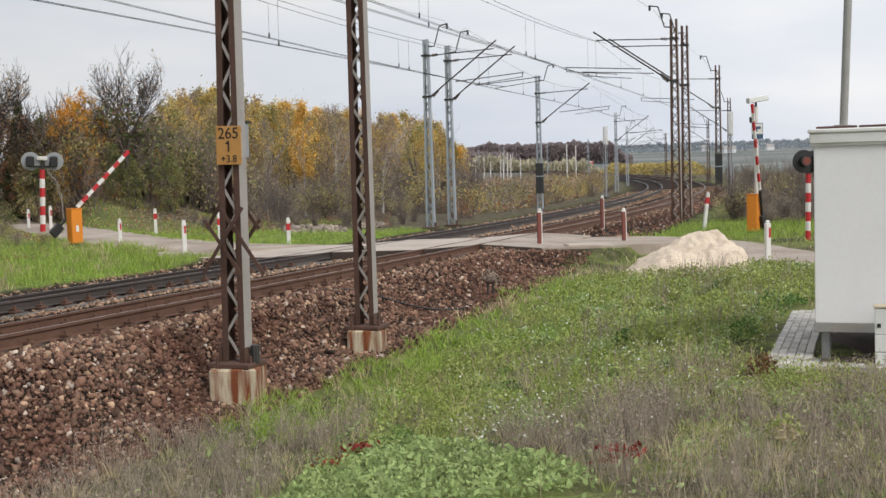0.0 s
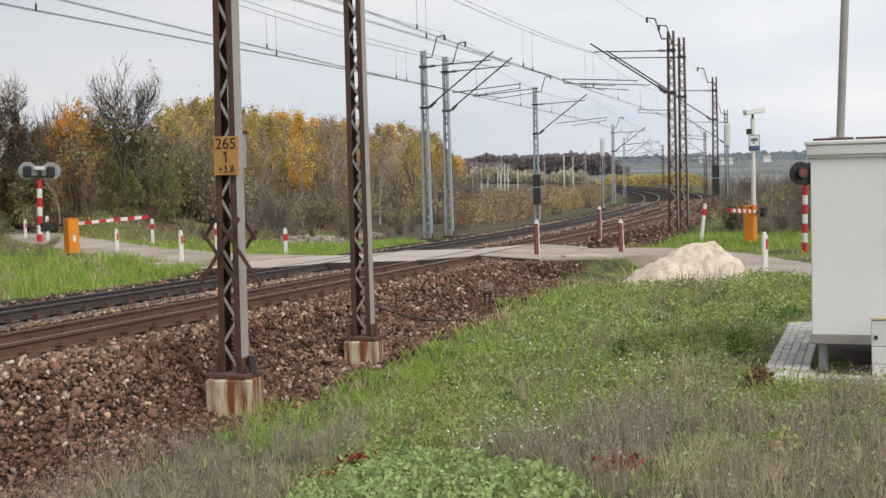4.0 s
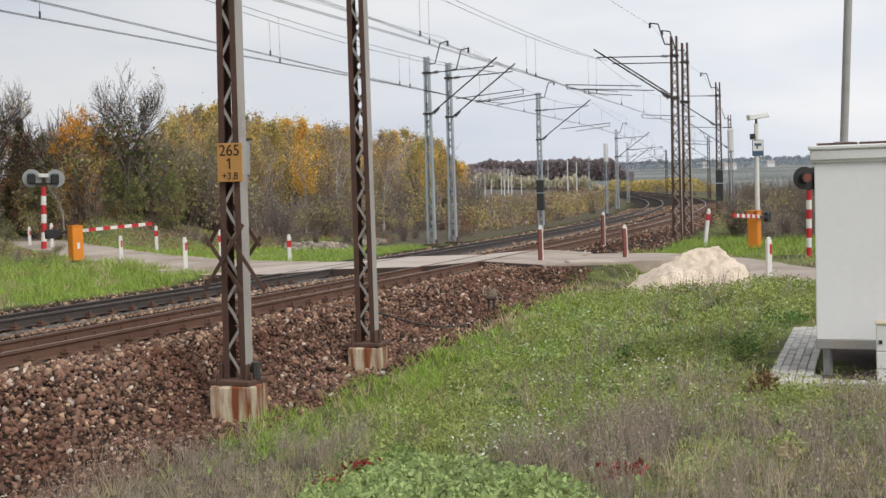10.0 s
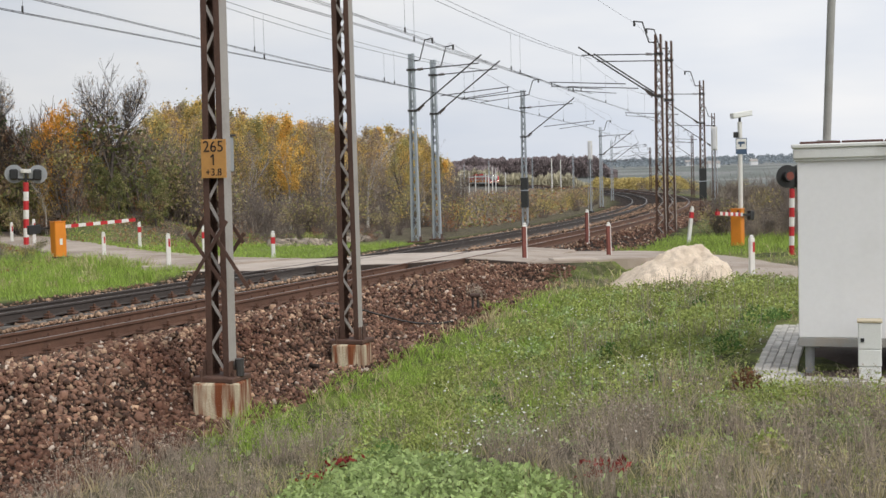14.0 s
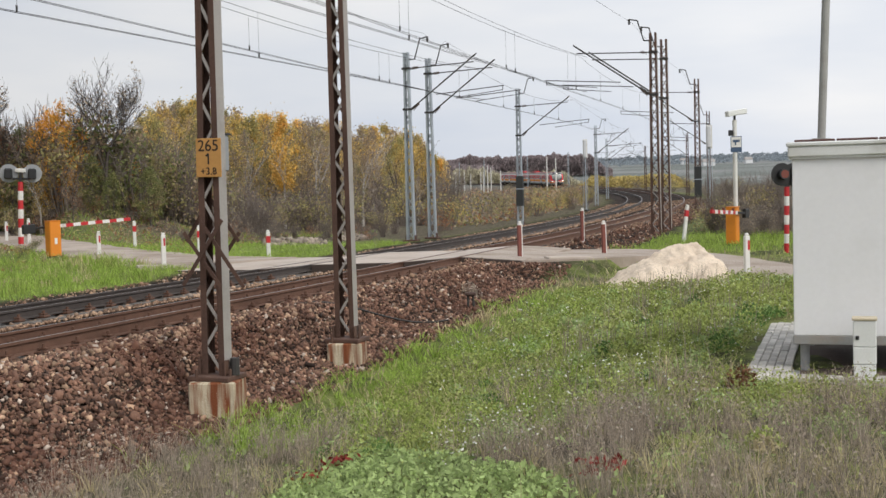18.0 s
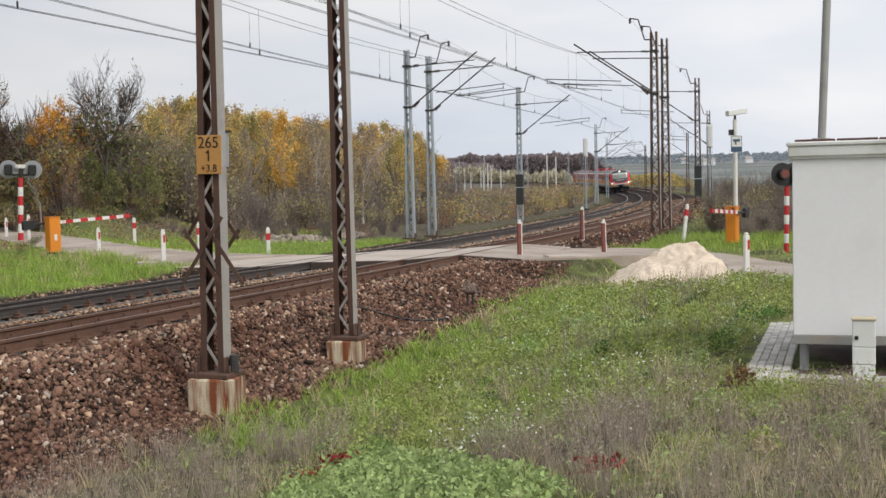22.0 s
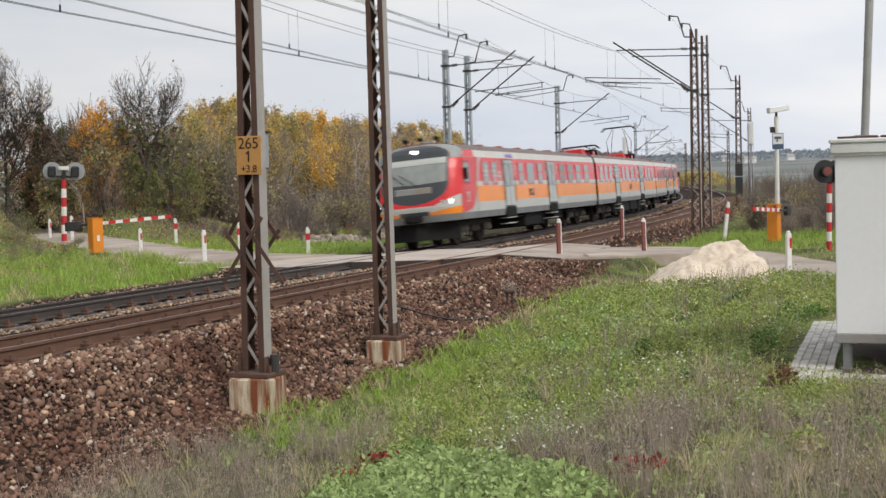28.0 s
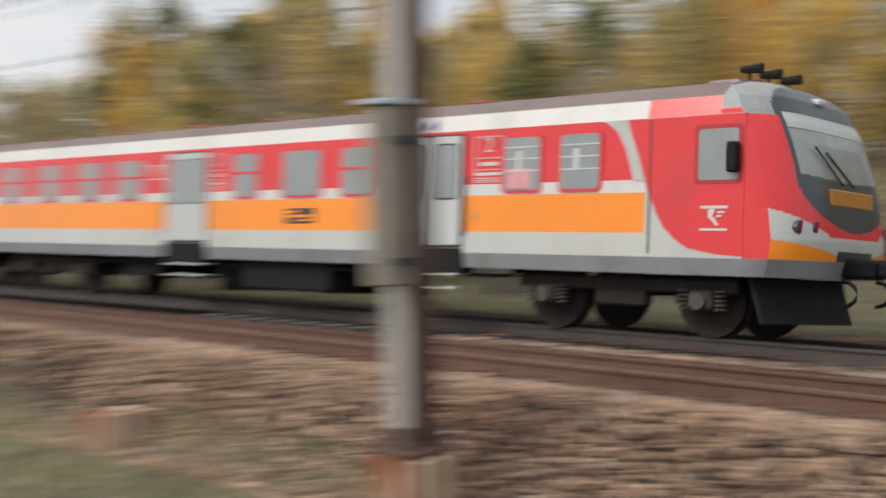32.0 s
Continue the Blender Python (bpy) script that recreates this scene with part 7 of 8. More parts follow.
for key, az, d, h in (("orange", -16.9, 60, 6.0), ("orange", -16.3, 61, 6.4), ("orange", -13.2, 62, 3.6), ("bare", -14.5, 60, 8.8), ("green", -18.4, 59, 3.2), ("green", -14.2, 57, 2.8), ("brown", -16.0, 57, 3.0), ("brown", -17.4, 58, 3.4), ("green", -12.6, 58, 3.0), ("bare", -20.6, 62, 9.0), ("bare", -27.5, 60, 8.6), ("brown", -23.0, 60, 10.2), ("bare", -18.6, 60, 5.6), ("brown", -17.8, 66, 5.6), ("fir", -19.1, 66, 6.0), ("brown", -15.5, 68, 5.4), ("brown", -14.9, 64, 4.4), ("olive", -12.4, 60, 3.6), ("green", -13.4, 64, 4.6), ("brown", -18.9, 62, 4.6), ("green", -15.1, 58, 3.6),
                      ("umber", -20.4, 63, 5.2), ("umber", -19.7, 66, 5.4), ("umber", -18.8, 62, 5.2), ("umber", -18.1, 65, 5.4), ("umber", -17.5, 62, 4.8), ("umber", -15.5, 63, 5.0), ("umber", -14.8, 65, 5.2), ("umber", -13.9, 63, 4.6), ("umber", -13.0, 64, 4.6), ("green", -41.0, 52, 9.2), ("green", -42.6, 54, 9.0), ("bare", -34.0, 58, 11.5), ("bare", -31.2, 60, 12.0), ("bare", -29.4, 62, 11.0), ("brown", -32.6, 60, 11.0), ("bare", -22.8, 60, 9.8), ("brown", -22.3, 62, 9.2), ("yellow", -36.2, 50, 5.4), ("yellow", -34.6, 50, 5.2), ("yellow", -37.4, 51, 5.2)):
    a = radians(az)
    x, y = d * math.sin(a), d * math.cos(a)
    o = put(TREES, key, x, y, h - max(0.0, gz(x, y)), "trees of the wood", rng_v, 10)
    if key == "bare":
        o.matrix_basis = o.matrix_basis @ Matrix.Diagonal((1.18, 1.18, 0.97, 1))
wood(16, -20.5, -12.2, 64, 84, 0.78, (("brown", 5), ("olive", 2), ("orange", 1)), "trees of the wood", 31)
wood(26, -12.6, -5.5, 84, 104, 0.5, (("yellow", 1), ("olive", 1), ("brown", 7)), "trees of the wood", 11)
wood(34, -13.0, -5.5, 104, 132, 0.84, (("yellow", 5), ("olive", 2), ("brown", 1)), "trees of the wood", 21)
wood(24, -6, 0.6, 84, 104, 0.5, (("yellow", 1), ("olive", 1), ("brown", 6)), "trees of the wood", 12)
wood(32, -6, 1.2, 104, 132, 0.82, (("yellow", 5), ("olive", 2), ("brown", 1)), "trees of the wood", 22)
belt(BUSHES, 30, -20, 1.5, 60, 80, 1.2, 2.6, (("twiggy", 5), ("brown", 3), ("olive", 3), ("russet", 1)), "scrub at the foot of the wood", 14, 2, True)
belt(BUSHES, 24, -20, 1.5, 72, 95, 2.2, 4.2, (("twiggy", 5), ("brown", 2), ("olive", 2)), "scrub at the foot of the wood", 15, 2, True)
# rough land beside the far track
belt(BUSHES, 54, 0.3, 9.5, 70, 150, 0.8, 2.1, (("twiggy", 3), ("brown", 4), ("olive", 4), ("russet", 3)), "scrub on the rough land", 16, 2, True)
belt(BUSHES, 6, 1.0, 13, 200, 420, 1.5, 3.0, (("olive", 3), ("brown", 3), ("russet", 1)), "scrub on the rough land", 17, 2)
# thicket on the camera's side beyond the road
belt(BUSHES, 46, 13.2, 24, 48, 95, 1.3, 2.6, (("twiggy", 5), ("brown", 4), ("olive", 2)), "thicket beyond the road", 18, 2, False)
belt(BUSHES, 16, 14.6, 19.5, 41.5, 47, 0.5, 1.0, (("twiggy", 4), ("brown", 5)), "thicket beyond the road", 23, 2, False)
belt(BUSHES, 7, 11.2, 13.4, 49, 58, 0.5, 0.95, (("twiggy", 2), ("brown", 4)), "thicket beyond the road", 24, 2, False)
belt(BUSHES, 20, 12.4, 18.5, 46, 56, 0.6, 1.3, (("twiggy", 4), ("brown", 4), ("russet", 1)), "thicket beyond the road", 20, 2, False)
belt(BUSHES, 12, 10.5, 20, 95, 200, 1.6, 3.0, (("olive", 3), ("twiggy", 3)), "thicket beyond the road", 19, 2, False)
belt(BUSHES, 50, -21.5, -11.0, 59, 72, 2.4, 5.2, (("umber", 7), ("green", 2), ("olive", 1), ("russet", 2), ("twiggy", 2)), "scrub at the foot of the wood", 33, 2, True)
for x, y, h, k in ((-18.5, 47.0, 1.3, "green"), (-20.0, 49.0, 1.5, "green"), (-17.4, 44.6, 0.8, "olive"), (-16.2, 43.5, 0.7, "green"), (-19.5, 45.0, 1.1, "olive"), (-14.6, 46.2, 0.45, "green"), (-19.0, 51.2, 1.3, "green"), (-18.2, 50.0, 1.0, "green"), (-15.6, 42.6, 0.7, "olive"), (-14.6, 41.4, 0.55, "brown"), (-13.6, 41.2, 0.5, "olive"), (-13.9, 43.4, 0.45, "green"), (-14.9, 40.0, 0.5, "olive")):
    put(BUSHES, k, x, y, h, "bushes by the road", rng_v, 2)
belt(BUSHES, 24, -13.5, -1.0, 51, 59, 0.35, 0.9, (("brown", 3), ("twiggy", 4), ("russet", 3)), "low brush behind the verge", 34, 2, True)
for k, az, d, h in (("russet", -17.2, 58, 1.2), ("russet", -16.2, 59, 1.5), ("russet", -15.4, 58, 1.1), ("russet", -14.6, 60, 1.0), ("green", -15.0, 61, 2.2), ("green", -14.3, 62, 2.8), ("green", -13.6, 61, 2.0), ("olive", -12.8, 62, 2.2), ("green", -12.0, 63, 2.4), ("russet", -12.9, 60, 1.5), ("olive", -18.4, 58, 1.4), ("brown", -17.8, 60, 2.0)):
    put(BUSHES, k, d * math.sin(radians(az)), d * math.cos(radians(az)), h, "scrub at the foot of the wood", rng_v, 2)
for p in PROTOS:
    for o in list(p.children_recursive) + [p]:
        bpy.data.objects.remove(o)


# ---- distant woods and hedges, uncountable ----
def far_wood(name, az0, az1, d, h0, h1, n, key, size, label, seed, tall=1.0):
    rng = np.random.default_rng(seed)
    az = np.radians(rng.uniform(az0, az1, n))
    dd = d * (1 + rng.uniform(-0.05, 0.08, n))
    x, y = dd * np.sin(az), dd * np.cos(az)
    g = ground_z(x, y)
    top = np.array([h0 + (h1 - h0) * (0.5 + 0.5 * noise.noise((float(a) * 60, seed, 0)) + 0.35 * noise.noise((float(a) * 260, seed, 4))) for a in az])
    top = top * np.clip(np.minimum(az - radians(az0), radians(az1) - az) / radians((az1 - az0) * 0.12), 0.3, 1)
    P = np.stack([x, y, g + top * np.sqrt(rng.uniform(0, 1, n))], -1)
    V, F = leaf_quads(rng, P, size)
    V[:, 2] = np.repeat(P[:, 2], 4) + (V[:, 2] - np.repeat(P[:, 2], 4)) * tall  # upright sprays
    ob = scatter_mesh(name, V, F, LEAF[key])
    tagged(ob, label, "woodland", kind="stuff")


def low_scrub(n, az0, az1, d0, d1, h, key, size, seed):
    """Patches of waist-high growth on the rough land."""
    rng = np.random.default_rng(seed)
    az, d = np.radians(rng.uniform(az0, az1, n)), np.sqrt(rng.uniform(d0 * d0, d1 * d1, n))
    x, y = d * np.sin(az), d * np.cos(az)
    s, u = line_coords(x, y)
    c = np.array([noise.noise((a * 0.16, b * 0.16, seed)) + 0.5 * noise.noise((a * 0.6, b * 0.6, seed)) for a, b in zip(x, y)])
    m = (u < -9) & (c > -0.05)
    P = np.stack([x[m], y[m], ground_z(x[m], y[m]) + h * rng.uniform(0, 1, m.sum()) * np.clip(c[m] * 2.2 + 0.25, 0.1, 1.3)], -1)
    V, F = leaf_quads(rng, P, size)
    tagged(scatter_mesh("low_scrub", V, F, LEAF[key]), "low brown and olive scrub on the rough land", "scrub", kind="stuff")


for key, seed, n, size in (("olive", 51, 26000, 0.12), ("brown", 52, 30000, 0.12), ("russet", 53, 16000, 0.12), ("grey", 54, 30000, 0.1), ("yellow", 55, 1500, 0.1)):
    low_scrub(n, 0.4, 9.4, 66, 215, 1.3, key, size, seed)
far_wood("distant_wood", 0.2, 9.0, 780, 10, 16, 90000, "wood_far", 0.6, "dark leafless wood on the skyline", 1, 2.0)
far_wood("distant_wood", -3, 4.0, 700, 6, 10, 9000, "wood_far", 1.0, "dark leafless wood on the skyline", 2, 2.0)
far_wood("distant_hedge", 0.8, 7.6, 420, 3, 6.5, 16000, "birch_far", 0.5, "pale birches and scrub before the distant wood", 3, 2.5)
far_wood("distant_hedge", 7.4, 12.5, 300, 2, 4, 5200, "ochre_far", 0.45, "yellowish hedge beyond the bend", 4)
# these two rows get distance haze through their leaf colour
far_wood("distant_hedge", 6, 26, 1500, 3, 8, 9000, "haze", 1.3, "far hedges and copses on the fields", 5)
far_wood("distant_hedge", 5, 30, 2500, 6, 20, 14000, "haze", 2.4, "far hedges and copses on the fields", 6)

def rubble(az0, az1, d, n, seed):
    """A low bank of tipped earth and broken stone."""
    rng = np.random.default_rng(seed)
    q = rng.uniform(-1, 1, n)
    az, dd = np.radians((az0 + az1) / 2 + (az1 - az0) / 2 * q), d + rng.normal(0, 0.5, n)
    x, y = dd * np.sin(az), dd * np.cos(az)
    z = ground_z(x, y) + rng.uniform(0, 0.2, n) * (1 - q * q) * np.exp(-((dd - d) / 0.7) ** 2)
    P = stone_shapes(rng, n) * (0.13 * np.exp(rng.normal(0, 0.4, n)))[:, None, None] + np.stack([x, y, z], -1)[:, None]
    F = (CUBE_F[None] + (np.arange(n) * 8)[:, None, None]).reshape(-1, 4)
    tagged(scatter_mesh("rubble", P.reshape(-1, 3), F, M["rubble"]), "low bank of pale broken rubble behind the verge", "rubble", kind="stuff")


M["rubble"] = mat("rubble", (0.3, 0.25, 0.2), 0.95, var=0.3, scale=1.5, fine=20, island=0.5)
rubble(-7.4, -4.6, 50.5, 420, 81)
rubble(-4.2, -2.6, 54.0, 260, 82)

# ================= grass and weeds =================
GRASS = {}
for nm, col in (("lush", (0.33, 0.45, 0.095)), ("mid", (0.4, 0.44, 0.16)), ("straw", (0.56, 0.48, 0.29)), ("weed", (0.4, 0.335, 0.27)), ("leaf", (0.38, 0.48, 0.2)), ("herb", (0.36, 0.41, 0.13)), ("dark", (0.14, 0.24, 0.07)), ("rusty", (0.24, 0.12, 0.07)), ("red", (0.3, 0.05, 0.045))):
    GRASS[nm] = mat("grass_" + nm, col, 0.75, var=0.2, scale=1.2, fine=9, island=0.4, spec=0.25, thin=0.35)
M["petal"] = mat("petal", (0.8, 0.8, 0.76), 0.7, var=0.1, island=0.1)


def tufts(rng, x, y, g, tight):
    """Draws places together into tufts on a loose grid; gives the places, the way out of the tuft, and a number for each tuft."""
    ix, iy = np.floor(x / g), np.floor(y / g)

    def cell(k):
        q = np.sin(ix * 127.1 + iy * 311.7 + k * 74.7) * 43758.5453
        return q - np.floor(q)

    cx, cy = (ix + 0.15 + 0.7 * cell(1)) * g, (iy + 0.15 + 0.7 * cell(2)) * g
    loose = rng.uniform(size=len(x)) < 0.22
    a, r = rng.uniform(0, 2 * math.pi, len(x)), np.abs(rng.normal(0, tight, len(x)))
    nx, ny = np.where(loose, x, cx + r * np.cos(a)), np.where(loose, y, cy + r * np.sin(a))
    return nx, ny, a + rng.normal(0, 0.5, len(x)), cell(3), cell(4)


def blades(rng, x, y, h, w, lean, way=None):
    """Corners and triangles of bent blades at plan places."""
    n = len(x)
    z = ground_z(x, y) - 0.01
    a = rng.uniform(0, 2 * math.pi, n)
    dx, dy = np.cos(a), np.sin(a)
    b = rng.uniform(0, 2 * math.pi, n) if way is None else way
    lx, ly = np.cos(b) * lean * h, np.sin(b) * lean * h
    P = np.empty((n, 5, 3))
    P[:, 0] = np.stack([x - dx * w, y - dy * w, z], -1)
    P[:, 1] = np.stack([x + dx * w, y + dy * w, z], -1)
    P[:, 2] = np.stack([x + dx * w * 0.7 + lx * 0.35, y + dy * w * 0.7 + ly * 0.35, z + h * 0.6], -1)
    P[:, 3] = np.stack([x - dx * w * 0.7 + lx * 0.35, y - dy * w * 0.7 + ly * 0.35, z + h * 0.6], -1)
    P[:, 4] = np.stack([x + lx, y + ly, z + h], -1)
    o = (np.arange(n) * 5)[:, None]
    F = np.concatenate([o + np.array([0, 1, 2]), o + np.array([0, 2, 3]), o + np.array([3, 2, 4])])
    return P.reshape(-1, 3), F


def stuff(name, V, F, material, label):
    ob = scatter_mesh(name, V, F, material)
    tagged(ob, label, "grass", kind="stuff")


def field_noise(x, y, k, seed):
    return np.array([noise.noise((a * k, b * k, seed)) for a, b in zip(x, y)])


def meadow():
    rng = np.random.default_rng(21)
    X, Y = [], []
    for d0, d1, dens in ((5.2, 9, 1500), (9, 13, 1050), (13, 19, 640), (19, 27, 290), (27, 36, 90)):
        area = 0.5 * (d1 * d1 - d0 * d0) * radians(46)
        n = int(area * dens)
        r = np.sqrt(rng.uniform(d0 * d0, d1 * d1, n))
        a = np.radians(rng.uniform(-24, 22, n))
        X.append(r * np.sin(a))
        Y.append(r * np.cos(a))
    # strip to the left, along the foot of the bank
    n = 24000
    s, u = rng.uniform(-24, 9, n), rng.uniform(2.0, 6.8, n)
    x, y, _ = on_line(s, u)
    X.append(x)
    Y.append(y)
    x, y, way, t_size, t_kind = tufts(rng, np.concatenate(X), np.concatenate(Y), 0.2, 0.035)
    s, u = line_coords(x, y)
    rd, _, rw = road_at(x, y)
    edge, fray = field_noise(x, y, 0.55, 9.0), field_noise(x, y, 2.4, 11.0)
    foot = u + 0.75 * edge + 0.45 * fray - 0.35 * smooth(20, 25, s) + 0.9 * smooth(-5, -10, s)
    ok = (foot > 3.3) & (rd > rw - 0.1) & (np.hypot(x - 5.42, (y - 25.6) * 0.7) > 1.25)
    ang = radians(-19.5)
    lx = (x - 4.04) * math.cos(ang) + (y - 12.97) * math.sin(ang)
    ly = -(x - 4.04) * math.sin(ang) + (y - 12.97) * math.cos(ang)
    ok &= (clover_at(x, y) < 0.5) | (rng.uniform(size=len(x)) < 0.08)
    ok &= ~((lx > -0.68) & (lx < 3.2) & (ly > -0.7) & (ly < 5.0))
    x, y, u, s, foot, way, t_size, t_kind = (q[ok] for q in (x, y, u, s, foot, way, t_size, t_kind))
    dry = dry_mask(x, y)
    clump, fine_c, broad = field_noise(x, y, 1.3, 3.0), field_noise(x, y, 4.5, 6.0), field_noise(x, y, 0.45, 8.0)
    dist = np.hypot(x, y)
    wide = 0.0027 * np.clip(dist / 9, 0.8, 3.0)
    lush = smooth(10.0, 13.0, dist) * smooth(8.0, 5.4, u + broad) * smooth(27, 22, s)
    worn = smooth(4.6, 3.4, foot) * smooth(13, 9, s)  # thin grey growth where the ballast runs out
    dry = np.clip(np.maximum(dry * (0.7 + 0.6 * fine_c), 0.75 * worn) + 0.3 * smooth(0.15, 0.45, -clump) * smooth(4.5, 6.5, u), 0.03, 1)
    r1, r2 = 0.75 * t_kind + 0.25 * rng.uniform(size=len(x)), 0.6 * t_size + 0.4 * rng.uniform(size=len(x))
    kind = np.where(r1 < dry * 0.9, 2, np.where(r1 < dry * 0.9 + 0.1 + 0.3 * smooth(-0.05, 0.35, broad), 3, np.where(r2 < 0.15 + 0.75 * lush + 0.35 * clump, 0, 1)))
    keep = rng.uniform(size=len(x)) < np.clip(0.55 + 0.6 * clump + 0.4 * fine_c + 0.3 * lush, 0.1, 1) * np.where(t_size < 0.15, 0.15, 1)
    for k, nm, h0, h1, lean, lab in ((0, "lush", 0.035, 0.14, 1.0, "fresh green grass blades"), (1, "mid", 0.03, 0.12, 1.1, "short green meadow grass"), (2, "weed", 0.08, 0.3, 0.6, "dry grey-brown weed stalks"), (3, "straw", 0.04, 0.2, 0.9, "straw-coloured dead grass")):
        m = (kind == k) & keep
        h = rng.uniform(h0, h1, m.sum()) * (1 + 0.5 * clump[m]) * (0.45 + 1.25 * t_size[m] ** 1.5)
        if k == 0:
            h = h * (1 + 0.25 * lush[m])
        V, F = blades(rng, x[m], y[m], np.clip(h, 0.02, None), wide[m] * (0.75 if k == 2 else 1.25), lean * rng.uniform(0.3, 1.3, m.sum()), way[m])
        stuff("meadow_grass", V, F, GRASS[nm], lab)
    # olive herbs with small broad leaves, in clumps over the open meadow
    n = 150000
    hx, hy = rng.uniform(-2, 9.5, n), rng.uniform(9.5, 25, n)
    hs, hu = line_coords(hx, hy)
    rd, _, rw = road_at(hx, hy)
    c = field_noise(hx, hy, 1.1, 44.0) + 0.6 * field_noise(hx, hy, 3.6, 45.0)
    lx = (hx - 4.04) * math.cos(ang) + (hy - 12.97) * math.sin(ang)
    ly = -(hx - 4.04) * math.sin(ang) + (hy - 12.97) * math.cos(ang)
    m = (hu > 4.3) & (c > 0.02) & (rd > rw) & ~((lx > -0.7) & (ly > -0.7) & (ly < 5)) & (np.hypot(hx - 5.42, (hy - 25.9) * 0.75) > 1.1) & (dry_mask(hx, hy) < 0.6)
    P = np.stack([hx[m], hy[m], ground_z(hx[m], hy[m]) + rng.uniform(0.01, 0.12, m.sum()) * (1 + 2.2 * np.clip(c[m], 0, 1))], -1)
    V, F = leaf_quads(rng, P, 0.0135 * np.clip(np.hypot(hx[m], hy[m]) / 11, 0.9, 1.8)[:, None])
    stuff("herbs", V, F, GRASS["herb"], "olive green leafy herbs of the meadow")
    # mounds of broad-leaved herbs, some dark, some fresh
    for nm, n, y0, y1, r0, r1, sz, seed in (("dark", 34, 9.5, 23, 0.1, 0.2, 0.02, 61), ("herb", 430, 10, 25, 0.1, 0.32, 0.021, 62), ("leaf", 300, 8, 24, 0.08, 0.24, 0.021, 63)):
        rg = np.random.default_rng(seed)
        cx, cy = rg.uniform(-1.2, 8.5, n), rg.uniform(y0, y1, n)
        cs, cu = line_coords(cx, cy)
        rd, _, rw = road_at(cx, cy)
        lx = (cx - 4.04) * math.cos(ang) + (cy - 12.97) * math.sin(ang)
        ly = -(cx - 4.04) * math.sin(ang) + (cy - 12.97) * math.cos(ang)
        m = (cu > 4.6) & (rd > rw + 0.3) & ~((lx > -0.9) & (ly > -0.9) & (ly < 5)) & (np.hypot(cx - 5.42, (cy - 25.9) * 0.75) > 1.4)
        cx, cy = cx[m], cy[m]
        cr_ = rg.uniform(r0, r1, len(cx))
        w = np.repeat(np.arange(len(cx)), 110)
        d = rg.normal(size=(len(w), 3))
        d /= np.linalg.norm(d, axis=1)[:, None]
        d *= (cr_[w] * rg.uniform(0.5, 1.05, len(w)))[:, None]
        P = np.stack([cx[w] + d[:, 0], cy[w] + d[:, 1], ground_z(cx[w] + d[:, 0], cy[w] + d[:, 1]) + 0.03 + np.abs(d[:, 2]) * 0.9], -1)
        V, F = leaf_quads(rg, P, (sz * np.clip(np.hypot(cx, cy) / 12, 0.9, 1.5)[w])[:, None])
        stuff("herb_mounds", V, F, GRASS[nm], "rounded clumps of broad-leaved meadow herbs")
    for x0, y0, r0, nm, k in ((2.33, 15.6, 0.17, "dark", 400), (3.18, 12.05, 0.17, "rusty", 420), (2.5, 8.9, 0.14, "herb", 160), (2.45, 8.7, 0.11, "straw", 120), (0.95, 24.4, 0.22, "weed", 300), (4.6, 17.0, 0.3, "dark", 260), (3.6, 14.6, 0.25, "dark", 260)):
        d = rng.normal(size=(k, 3))
        d /= np.linalg.norm(d, axis=1)[:, None]
        d *= r0 * rng.uniform(0.5, 1.05, (k, 1))
        P = np.stack([x0 + d[:, 0], y0 + d[:, 1], ground_z(x0 + d[:, 0], y0 + d[:, 1]) + 0.04 + np.abs(d[:, 2]) * 1.2], -1)
        V, F = leaf_quads(rng, P, 0.024)
        ob = scatter_mesh("meadow_plant", V, F, GRASS[nm], kind="")
        tagged(ob, {"dark": "dark green bushy plant in the meadow", "rusty": "rust-brown dry plant beside the paving", "herb": "yellow-green leafy plant among the weeds", "straw": "yellowed leafy plant among the weeds", "weed": "dry grey tussock at the foot of the ballast"}[nm], "plant", kind="stuff")
    # tall brown stalks standing over the meadow
    n = 6000
    tx, ty = rng.uniform(1.5, 8.0, n), rng.uniform(12, 24, n)
    ts, tu = line_coords(tx, ty)
    lx = (tx - 4.04) * math.cos(ang) + (ty - 12.97) * math.sin(ang)
    ly = -(tx - 4.04) * math.sin(ang) + (ty - 12.97) * math.cos(ang)
    rd, _, rw = road_at(tx, ty)
    m = (tu > 6) & (field_noise(tx, ty, 0.7, 71.0) + 0.5 * field_noise(tx, ty, 2.5, 72.0) > 0.22) & (rd > rw) & ~((lx > -0.7) & (ly > -0.7) & (ly < 5)) & (np.hypot(tx - 5.42, (ty - 25.9) * 0.75) > 1.3)
    V, F = blades(rng, tx[m], ty[m], rng.uniform(0.2, 0.6, m.sum()), np.full(m.sum(), 0.0045), rng.uniform(0.05, 0.4, m.sum()))
    stuff("weed_stalks", V, F, GRASS["weed"], "tall thin dry weed stalks")
    # low broad leaves: the clover patch and scattered herbs
    n = 13000
    cx, cy = rng.uniform(-1.4, 0.9, n), rng.uniform(7.2, 13.4, n)
    m = rng.uniform(size=n) < clover_at(cx, cy)
    cx, cy = cx[m], cy[m]
    nn = 7000
    hx = rng.uniform(-3, 7.5, nn)
    hy = rng.uniform(6, 22, nn)
    hs, hu = line_coords(hx, hy)
    lx = (hx - 4.04) * math.cos(ang) + (hy - 12.97) * math.sin(ang)
    ly = -(hx - 4.04) * math.sin(ang) + (hy - 12.97) * math.cos(ang)
